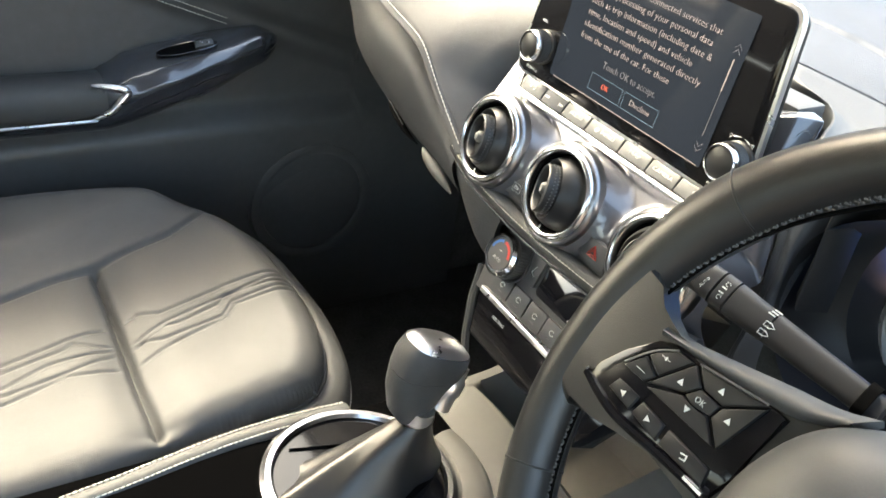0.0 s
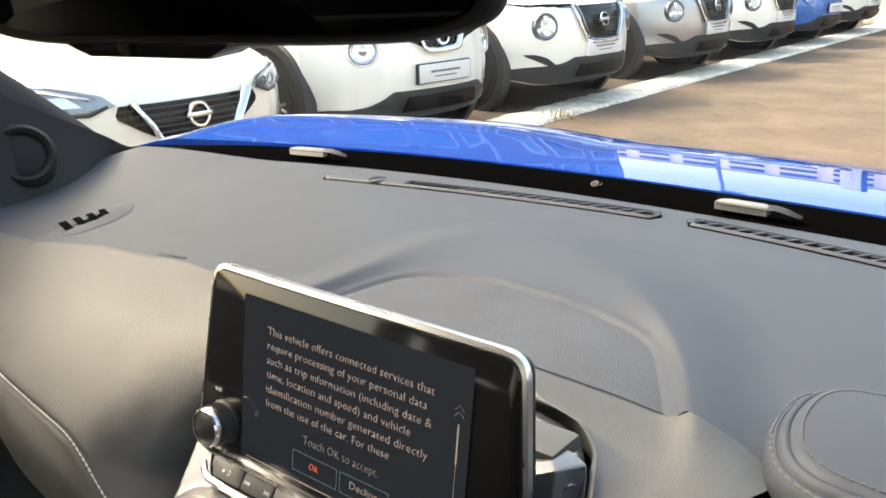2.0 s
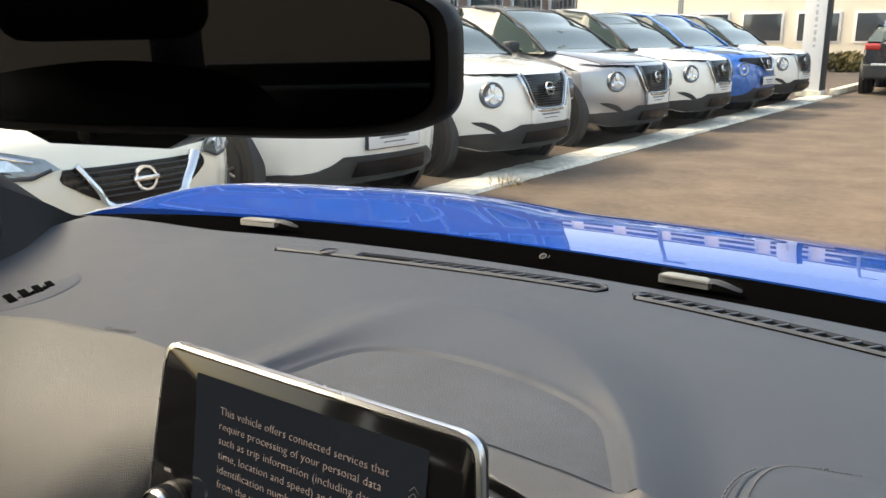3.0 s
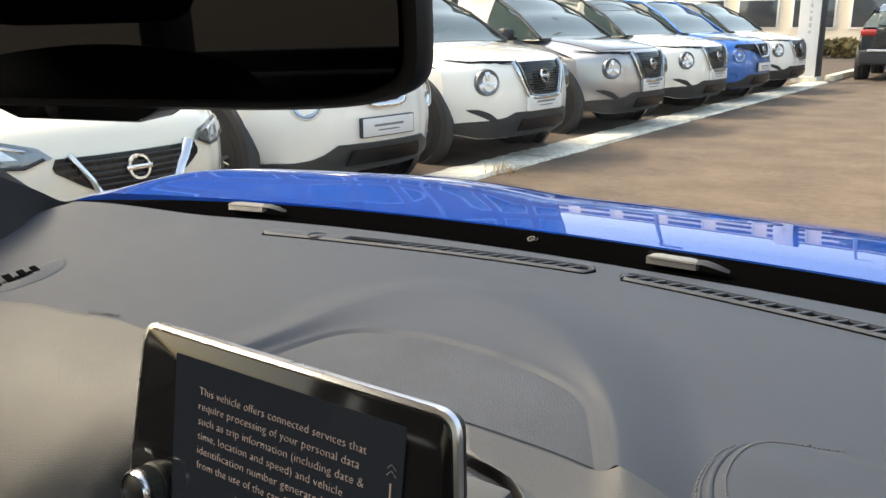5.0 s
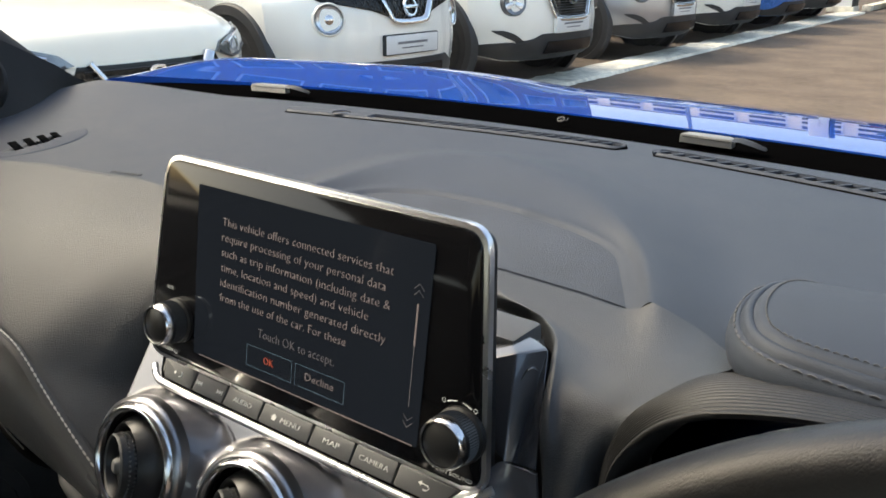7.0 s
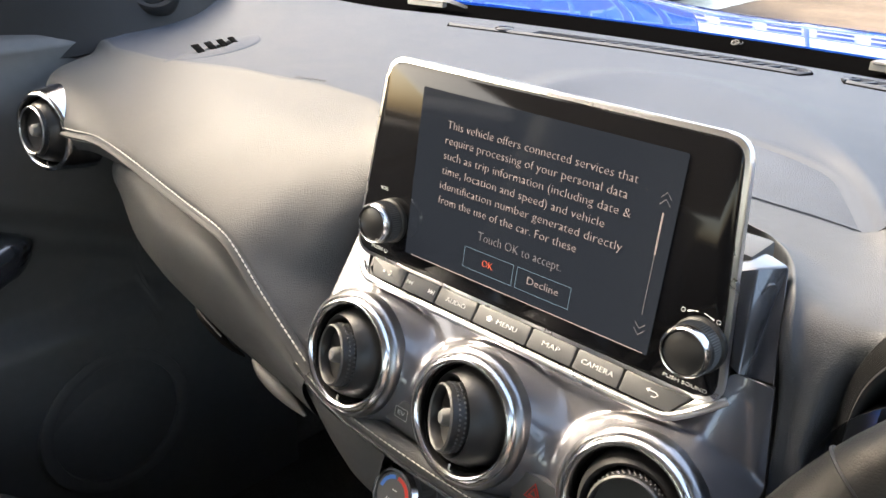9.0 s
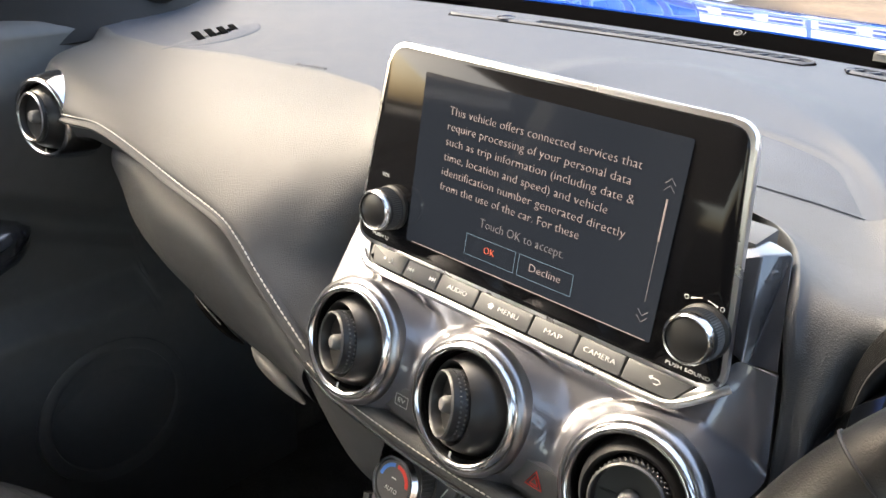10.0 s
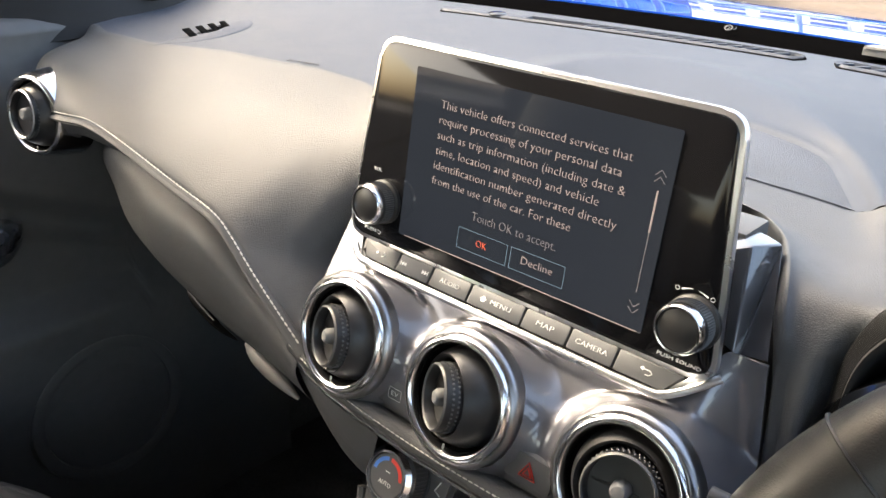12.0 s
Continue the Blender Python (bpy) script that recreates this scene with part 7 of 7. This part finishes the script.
            wd = float(np.interp(z, [0.595, 0.64, 0.84, 0.90], [0.19, 0.26, 0.39, 0.40])) - 0.03
            tube(along([(a, z) for a in np.linspace(-wd, wd, 9)], 0.012), 0.003, 4, bm=bm)
        part("mesh_bars", bm, CLAD, grille)
        vee = [(-0.43, 0.905), (-0.405, 0.83), (-0.315, 0.655), (-0.235, 0.595), (0.235, 0.595), (0.315, 0.655), (0.405, 0.83), (0.43, 0.905)]
        badge_z = 0.765
    else:
        grille = patch("grille", [(0.435, -0.18, 0.18), (0.51, -0.34, 0.34), (0.59, -0.48, 0.48), (0.645, -0.45, 0.45)], GLOSS, 0.010, "black slatted grille")
        vee = [(-0.385, 0.660), (-0.29, 0.542), (-0.20, 0.45), (0.20, 0.45), (0.29, 0.542), (0.385, 0.660)]
        badge_z = 0.562
        for k in range(5):
            wd = 0.42 - 0.040 * k
            part("slat", tube(along([(a, 0.620 - 0.030 * k) for a in np.linspace(-wd, wd, 13)], 0.014), 0.005, 5), CLAD, grille)
    part("grille_frame", tube(along([tuple(p) for p in spline(vee, 26)], 0.016), {"new": 0.026, "old": 0.028, "hatch": 0.036}[style], 8, flat=0.5), CHROME, t, "bright grille frame")
    if style == "new":
        part("frame_inner", tube(along([(a * 0.90, z + 0.012) for a, z in spline(vee, 26)], 0.026), 0.010, 6, flat=0.6), LENS, t)
    B = normal_at(0, badge_z, 0.018)
    part("badge", _moved(lathe([(0.048, 0.0), (0.051, 0.012), (0.064, 0.012), (0.068, 0.0)], 24), B), CHROME, t)
    part("badge_bar", _moved(rbox((0.15, 0.024, 0.012), (0, 0, 0.008), 0.003), B), CHROME, t)
    # number plate with unreadable print
    N = pose(0.032, 0, {"new": 0.535, "old": 0.545, "hatch": 0.345}[style]) @ pose(0, 0, 0, 90, 0, 90)
    part("plate_carrier", plate(rounded(0.535, 0.138, 0.010), 0.03, 0.003, m=N @ pose(0, 0, -0.003)), CLAD if style == "old" else paint, t)
    pl = part("number_plate", plate(rounded(0.52, 0.125, 0.008), 0.022, 0.002, m=N), mat_plate, t, "white dealer plate")
    part("plate_print", _moved(rbox((0.30, 0.016, 0.002), (0, 0.010, 0.001), 0), N), BARS, pl)
    part("plate_print", _moved(rbox((0.22, 0.009, 0.002), (0, -0.024, 0.001), 0), N), BARS, pl)
    for s in (1, -1):
        if small:
            zones = [(0.615, s * 0.60, s * 0.68), (0.65, s * 0.46, s * 0.86), (0.70, s * 0.52, s * 0.975), (0.755, s * 0.74, s * 0.995), (0.815, s * 0.90, s * 0.998)]
            hl = patch("headlight", zones, LENS, 0.012, "wide swept clear headlight")
            patch("lamp_bowl", [(0.655, s * 0.62, s * 0.82), (0.705, s * 0.68, s * 0.90)], LAMP, 0.016, parent=hl)
            part("lamp_bar", tube(along([(s * a, z) for a, z in ((0.58, 0.690), (0.75, 0.735), (0.90, 0.790))], 0.02), 0.008, 6), CHROME, hl)
            part("lamp_edge", tube(along([(s * a, z) for a, z in ((0.50, 0.650), (0.60, 0.616), (0.70, 0.618), (0.86, 0.650), (0.97, 0.70))], 0.014), 0.009, 6), CLAD, hl)
            patch("side_intake", [(0.30, s * 0.76, s * 0.90), (0.40, s * 0.74, s * 0.92)], CLAD, 0.008)
        else:
            m = normal_at(s * 0.735 if style == "new" else s * 0.70, 0.735 if style == "new" else 0.725, 0.0)
            R = 0.105 if style == "new" else 0.100
            hl = part("headlight", lathe([(R, -0.03), (R - 0.004, 0.012), (R - 0.012, 0.008), (R * 0.72, -0.006), (R * 0.5, -0.012), (0, -0.014)], 32, m=m), LENS, t, "round clear headlight")
            part("lamp_surround", lathe([(R - 0.004, 0.008), (R + 0.002, 0.014), (R + 0.010, 0.006), (R + 0.016, -0.03)], 32, m=m), paint if style == "old" else LENS, hl)
            if style == "new":
                for turn in (90, 210, 330):
                    a = radians(turn)
                    arm = plate([(0.012, -0.016), (R * 0.88, -0.026), (R * 0.92, 0.0), (R * 0.88, 0.026), (0.012, 0.016)], 0.012, 0.002, m=m @ pose(0, 0, 0.006, 0, 0, math.degrees(a)))
                    part("reflector", arm, LAMP, hl)
            else:
                part("reflector", _moved(lathe([(R * 0.50, -0.008), (R * 0.72, 0.000), (R * 0.94, 0.009)], 30), m), LAMP, hl)
                part("projector", _moved(lathe([(0, 0.010), (0.026, 0.006), (0.042, -0.008)], 20), m), CHROME, hl)
            if style == "new":
                strip = along([(s * 0.43, 0.905), (s * 0.56, 0.905), (s * 0.70, 0.915), (s * 0.82, 0.932)], 0.010) + [tuple(skin(s * 0.93, 0.26, 0.985) + Vector((0, 0, 0.004)))]
                lamp = part("running_lamp", tube(strip, [0.020, 0.024, 0.022, 0.018, 0.005], 8, flat=0.6), GLOSS, t, "slim dark lamp strip")
                part("lamp_edge", tube([(x + 0.008, y, z - 0.016) for x, y, z in strip[:4]], [0.008, 0.007, 0.006, 0.003], 6), CHROME, lamp)
                patch("fog_slot", [(0.385, s * 0.64, s * 0.70), (0.43, s * 0.68, s * 0.79), (0.475, s * 0.75, s * 0.88), (0.50, s * 0.82, s * 0.90)], CLAD, 0.006)
            else:
                rows = []
                for v in np.linspace(0, 1, 10):
                    wd = 0.11 * math.sin(math.pi * min(1, 0.12 + 0.95 * v)) ** 0.8
                    c_a, d = 0.60 + 0.25 * v, 0.14 + 0.42 * v
                    zc = float(np.interp(d, prof[:, 0], prof[:, 1]))
                    rows.append([tuple(skin(s * (c_a + wd * u), d, zc) + Vector((0, 0, 0.006 + 0.010 * (1 - u * u)))) for u in np.linspace(-1, 1, 7)])
                lamp = part("wing_lamp", grid(rows), LENS, t, "boomerang-shaped lamp on the wing", angle=60)
                part("lamp_bar", tube([rows[k][3] for k in range(1, 9)], 0.012, 6, flat=0.6), LAMP, lamp)
    t.matrix_world = pose(*at, 0, 0, heading)
    return t


def _moved(bm, m):
    bmesh.ops.transform(bm, matrix=m, verts=bm.verts)
    return bm


BARSW = mat("pale_clip", (0.13, 0.13, 0.125), 0.4, var=0.1)
mat_plate = mat("white_plate", (0.72, 0.72, 0.70), 0.45, var=0.04)
# unseen roof set black to keep its glare out of the bonnet's reflection
parked_car("pearl white hatchback parked beside the white kerb", CARCREAM, "hatch", (-3.38, 2.32, 0), -1, roof=CARBLACK)
parked_car("white crossover with a dark honeycomb grille and round lamps", CARWHITE, "old", (-3.53, 4.50, 0), -4)
parked_car("white crossover with a bright V grille in the row", CARWHITE, "new", (-3.52, 6.80, 0), -4, roof=CARGREY)
parked_car("silver-grey crossover with a dark bonnet and bright V grille", CARGREY, "new", (-3.51, 9.38, 0), -4, hood=GRAPHITE)
parked_car("white crossover beside the silver-grey one in the row", CARWHITE, "new", (-3.48, 11.66, 0), -4)
parked_car("bright blue crossover with round lamps in the row", CARBLUE, "old", (-3.44, 13.72, 0), -4)
parked_car("white crossover beside the white sign pillar", CARWHITE, "new", (-3.44, 16.05, 0), -4)

# own bonnet, cowl and windscreen foot
rows = []
for v in np.linspace(0, 1, 30):
    row = []
    for x in np.linspace(-0.92, 0.92, 66):
        y0 = screen_foot(x) + 0.086 + 0.012 * (abs(x) / 0.6) ** 2
        y = y0 + (1.55 - 0.30 * (x / 0.92) ** 2 - y0) * v
        s = y - y0
        z = 1.0145 + 0.02 * s - 0.30 * s * s + 0.016 * smoothstep(0.26, 0.56, abs(x)) * smoothstep(0, 0.2, s) - 0.03 * smoothstep(0.80, 0.94, abs(x))
        row.append((x, y, z))
    rows.append(row)
own_bonnet = tagged(link("bonnet", solid(grid(rows), 0.02), BODYBLUE), label="glossy metallic blue bonnet of the car itself", category="car bonnet")
# black band at the foot of the windscreen, with two washer jets beyond the glass
rows = []
for v in np.linspace(0, 1, 6):
    rows.append([(x, screen_foot(x) - 0.004 + 0.108 * v, 1.0090 + 0.004 * v - 0.006 * (abs(x) / 0.75) ** 4) for x in np.linspace(-0.86, 0.86, 64)])
tagged(link("cowl", solid(grid(rows), 0.01), FRIT_AND_GAP), label="black band at the windscreen's foot", category="windscreen band", kind="structure")
tagged(link("front_body", rbox((1.5, 0.9, 0.5), (0, 1.05, 0.62), 0.1, 3), BODYBLUE), label="blue front body of the car under its bonnet", category="car body", kind="structure")

# pale clips on the black band, and the etched mark on the glass
for cx, cy, turn in ((-0.545, 0.503, 14), (0.027, 0.562, 0)):
    clip = thing("wiper_clip", "small pale translucent plastic clip on the black band", "clip", (cx, cy, 1.016), group="pale clips")
    at = pose(0, 0, 0, 0, 0, turn)
    part("body", plate([(-0.027, -0.008), (0.026, -0.008), (0.026, 0.003), (0.020, 0.008), (-0.016, 0.008), (-0.024, 0.004)], 0.009, 0.002, m=at @ pose(0, 0, 0.008)), BARSW, clip)
    part("seam", tube([(-0.024, -0.0085, 0.0055), (0.0, -0.0085, 0.0055), (0.024, -0.0085, 0.0055)], 0.0007, 5), CLAD, clip).matrix_local = at
    part("tail", grid([[tuple(at @ Vector((x, y * w, z + 0.003 * (1 - abs(y))))) for y in np.linspace(-1, 1, 7)] for x, w, z in ((0.0255, 0.0085, 0.006), (0.034, 0.0088, 0.0065), (0.044, 0.0080, 0.0045), (0.052, 0.0055, 0.002), (0.058, 0.002, 0.0))]), BARREL, clip)
mark = tagged(link("glass_mark", lathe([(0.0034, 0.0), (0.0034, 0.001), (0.0044, 0.001), (0.0044, 0.0)], 20, m=pose(-0.145, 0.568, 1.0175, 30, 0, 0)), PLASTIC), label="small etched ring mark at the windscreen's foot", category="glass mark")
for dx, dz in ((-0.0015, 0.001), (0.0012, 0.0), (0.0006, -0.0015)):
    part("mark_print", rbox((0.0018, 0.0014, 0.0004), (-0.145 + dx, 0.568 + dz, 1.0182 + dz * 0.6), 0), PLASTIC, mark)
part("mark_edge", tube([(-0.1385, 0.566, 1.0172), (-0.1372, 0.569, 1.0180), (-0.1385, 0.572, 1.0190)], 0.0005, 5), PLASTIC, mark)
tuft = random.Random(5)
bm = bmesh.new()
for _ in range(45):
    bx, by = tuft.gauss(0, 0.07), tuft.gauss(0, 0.16)
    lean, h = Vector((tuft.gauss(0, 0.05), tuft.gauss(0, 0.05), 0)), tuft.uniform(0.04, 0.13)
    side = Vector((tuft.uniform(-1, 1), tuft.uniform(-1, 1), 0)).normalized() * 0.006
    p = Vector((bx, by, 0.0))
    bm.faces.new([bm.verts.new(q) for q in (p - side, p + side, p + lean * 0.6 + side * 0.6 + Vector((0, 0, h * 0.6)), p + lean + Vector((0, 0, h)))])
weeds = tagged(link("weeds", bm, WEED, smooth=False), label="dry yellow-green weeds growing at the kerb strip", category="weeds", kind="stuff")
weeds.location = (-3.42, 5.95, 0.0)

# white sign pillar, far lane, black car, hedge and building beyond
CLADDING2 = mat("faded_print", (0.45, 0.45, 0.46), 0.6, var=0.1)
CREAM = mat("cream_render", (0.66, 0.62, 0.53), 0.8, var=0.08, scale=6)
pil = thing("sign_pillar", "tall white sign pillar with faded grey lettering", "sign pillar", (-3.88, 18.65, 0))
part("panel", rbox((0.42, 0.42, 4.2), (0, 0, 2.1), 0.02), mat("white_sign", (0.74, 0.74, 0.74), 0.4, var=0.05, scale=8), pil)
part("plinth", rbox((0.5, 0.5, 0.12), (0, 0, 0.06), 0.015), KERB, pil)
part("edge_strip", rbox((0.03, 0.43, 4.2), (0.215, 0, 2.1), 0.004), CLAD, pil)
for k in range(12):
    part("lettering", rbox((0.05, 0.004, 0.09 if k % 3 else 0.05), (0.02, -0.212, 1.0 + 0.13 * k), 0), CLADDING2, pil)


# lane beyond the pillar, railings, hedge, far cars and buildings
HEDGE = mat("hedge_leaves", (0.05, 0.075, 0.02), 0.8, var=0.5, scale=8)
HEDGE2 = mat("autumn_leaves", (0.13, 0.10, 0.03), 0.8, var=0.5, scale=8)
CLADDING = mat("pale_cladding", (0.55, 0.56, 0.58), 0.5, var=0.08, scale=3)
BRICKW = mat("brown_brickwork", (0.24, 0.15, 0.11), 0.85, var=0.25, scale=14)
WINDOW = mat("dark_window_glass", (0.03, 0.04, 0.05), 0.06, var=0.2, scale=1, spec=0.8)
POST = mat("galvanised_post", (0.32, 0.33, 0.34), 0.5, metal=0.5, var=0.1, scale=20)


def building(name, label, at, size, turn, storeys, bays, skin):
    """A plain block with a parapet and rows of recessed windows on its front (local -y) and its sides."""
    t = thing(name, label, "building", (0, 0, 0))
    w, d, h = size
    part("wall", rbox((w, d, h), (0, 0, h / 2), 0.03), skin, t)
    part("roof", rbox((w + 0.4, d + 0.4, 0.35), (0, 0, h + 0.17), 0.05), CLAD, t)
    for f in range(storeys):
        z = (f + 0.52) * h / storeys
        for b in range(bays):
            x = (b + 0.5) * w / bays - w / 2
            win = part("window", rbox((w / bays * 0.78, 0.16, h / storeys * 0.62), (x, -d / 2, z), 0.02), CLADDING if skin is not CLADDING else CLAD, t)
            part("pane", rbox((w / bays * 0.70, 0.18, h / storeys * 0.54), (x, -d / 2, z), 0.01), WINDOW, win)
    t.matrix_world = pose(*at, 0, 0, turn)
    return t


# showroom made taller and longer than known, so the bonnet reflects brick, not sky
building("showroom", "brown brick showroom with wide dark windows behind the parked row", (-22.0, 15.0, 0), (38, 10, 11.5), 90, 3, 13, BRICKW)
building("office_building", "cream rendered building at the far end of the car park", (-14, 62, 0), (40, 10, 9.0), 0, 3, 12, CREAM)
building("warehouse", "pale clad unit with a band of windows across the lane", (16, 46, 0), (22, 12, 8.0), -12, 2, 9, CLADDING)
building("warehouse", "pale clad unit beside the lane", (26.0, 14.0, 0), (40, 12, 6.0), -90, 2, 14, CLADDING)


def foliage(name, label, category, centre, size, count, skin, trunk=False):
    """A shrub or tree crown of many small leaf clumps; a tree also has a trunk and limbs."""
    t = thing(name, label, category, centre)
    rng = random.Random(int(centre[0] * 13 + centre[1] * 7))
    bm = bmesh.new()
    base = 1.8 if trunk else 0.0
    for _ in range(count):
        while True:
            p = Vector((rng.uniform(-1, 1), rng.uniform(-1, 1), rng.uniform(-1, 1)))
            if p.length < 1 and (trunk is False or noise.noise(p * 2.2 + Vector(centre)) > -0.22):
                break
        c = Vector((p.x * size[0], p.y * size[1], base + size[2] * (p.z + 1)))
        s = rng.uniform(0.05, 0.13) * (1.9 if trunk else 1)
        n = Vector((rng.uniform(-1, 1), rng.uniform(-1, 1), rng.uniform(-0.4, 1))).normalized()
        u = n.orthogonal().normalized() * s
        v = n.cross(u).normalized() * s * 0.6
        bm.faces.new([bm.verts.new(c + q) for q in (-u, -v * 0.8, u, v)])
    tagged(part("crown", bm, skin, t, smooth=False), kind="stuff")
    if trunk:
        part("trunk", tube([(0, 0, 0), (0.05, 0, 1.5), (0, 0.1, base + size[2])], [0.16, 0.12, 0.04], 8), BRICKW, t)
        for k in range(4):
            a = k * 1.7
            part("limb", tube([(0, 0, 1.5 + 0.2 * k), (0.5 * math.cos(a), 0.5 * math.sin(a), 2.1 + 0.3 * k), (size[0] * 0.7 * math.cos(a), size[1] * 0.7 * math.sin(a), base + size[2] * 1.1)], [0.06, 0.045, 0.015], 6), BRICKW, t)
    return t


for k in range(9):
    foliage("hedge", "low green and yellow hedge along the far kerb", "hedge", (-9.6 + 1.5 * k * 0.9, 30.0 + 0.3 * k, 0), (0.9, 0.6, 0.32), 700, HEDGE if k % 3 else HEDGE2)
for x, y, s in ((-4.2, 41, 1.2), (1.5, 44, 1.6), (8, 38, 1.7), (14, 29, 1.6)):
    foliage("tree", "leafy green tree with a pale trunk by the car park", "tree", (x, y, 0), (2.0 * s, 2.0 * s, 1.9 * s), 3800, HEDGE, True)
for x, y in ((-3.3, 24.0), (-6.2, 17.2), (-7.9, 11.4), (2.4, 30.0)):
    lamp_post = thing("lamp_post", "slim grey metal lamp post", "lamp post", (x, y, 0))
    part("pole", tube([(0, 0, 0), (0, 0, 3), (0, 0, 5.8)], [0.06, 0.05, 0.04], 10), POST, lamp_post)
    part("foot", lathe([(0.09, 0), (0.09, 0.5), (0.06, 0.56)], 12), POST, lamp_post)
    part("lantern", rbox((0.5, 0.18, 0.09), (0.2, 0, 5.8), 0.03), POST, lamp_post)
fence = thing("railing", "grey metal railing beyond the sign pillar", "railing", (-3.4, 26.5, 0))
for k in range(14):
    part("post", rbox((0.05, 0.05, 1.9), (0.9 * k, 0, 0.95), 0.004), POST, fence)
for z in (0.5, 1.15, 1.85):
    part("rail", rbox((12.0, 0.04, 0.05), (5.8, 0, z), 0.004), POST, fence)
tagged(link("far_kerb", rbox((0.18, 14, 0.12), (-3.55, 26.2, 0.06), 0.02), KERB), label="pale concrete kerb beyond the sign pillar", category="kerb", kind="structure")
for paint, lab, at, head in ((CARBLUE, "blue car parked beyond the railing", (-3.4, 29.5, 0), 178), (CARGREY, "grey car parked beyond the railing", (0.2, 33.0, 0), 175), (CARBLUE, "dark blue car in the second row of bays", (-11.5, 24.5, 0), -10), (CARGREY, "silver car in the second row of bays", (-11.2, 21.8, 0), -10), (CARWHITE, "white car in the second row of bays", (-11.8, 27.2, 0), -10), (CARWHITE, "white car parked across the lane", (9.0, 20.0, 0), 180), (CARGREY, "grey car parked across the lane", (9.0, 23.0, 0), 180)):
    parked_car(lab, paint, "new", at, head)


def rear_suv(at, heading):
    """A black off-roader seen from behind."""
    t = parked_car("black off-roader seen from behind, red lamps lit", CARBLACK, "new", (0, 0, 0), 0)
    for s in (1, -1):
        part("rear_lamp", rbox((0.10, 0.30, 0.13), (-4.12, s * 0.66, 0.98), 0.03, 3), TAIL, t)
        part("rear_reflector", rbox((0.03, 0.14, 0.05), (-4.19, s * 0.60, 0.52), 0.01), TAIL, t)
    part("rear_window", plate(rounded(1.05, 0.30, 0.06), 0.02, 0.005, m=pose(-3.97, 0, 1.26) @ pose(0, 0, 0, 90, 0, -90) @ pose(0, 0, 0, -32, 0, 0)), CARGLASS, t)
    pl = part("rear_plate", plate(rounded(0.52, 0.11, 0.01), 0.02, 0.002, m=pose(-4.22, 0, 0.88) @ pose(0, 0, 0, 90, 0, -90)), YELLOWPLATE, t)
    part("plate_print", rbox((0.004, 0.40, 0.05), (-4.222, 0, 0.88), 0), BARS, pl)
    part("bumper_trim", rbox((0.06, 1.3, 0.05), (-4.20, 0, 0.62), 0.01), SILVER, t)
    part("rear_bumper", rbox((0.16, 1.6, 0.30), (-4.13, 0, 0.48), 0.05, 3), CLAD, t)
    t.matrix_world = pose(*at, 0, 0, heading)


rear_suv((-2.45, 23.75, 0), 92)
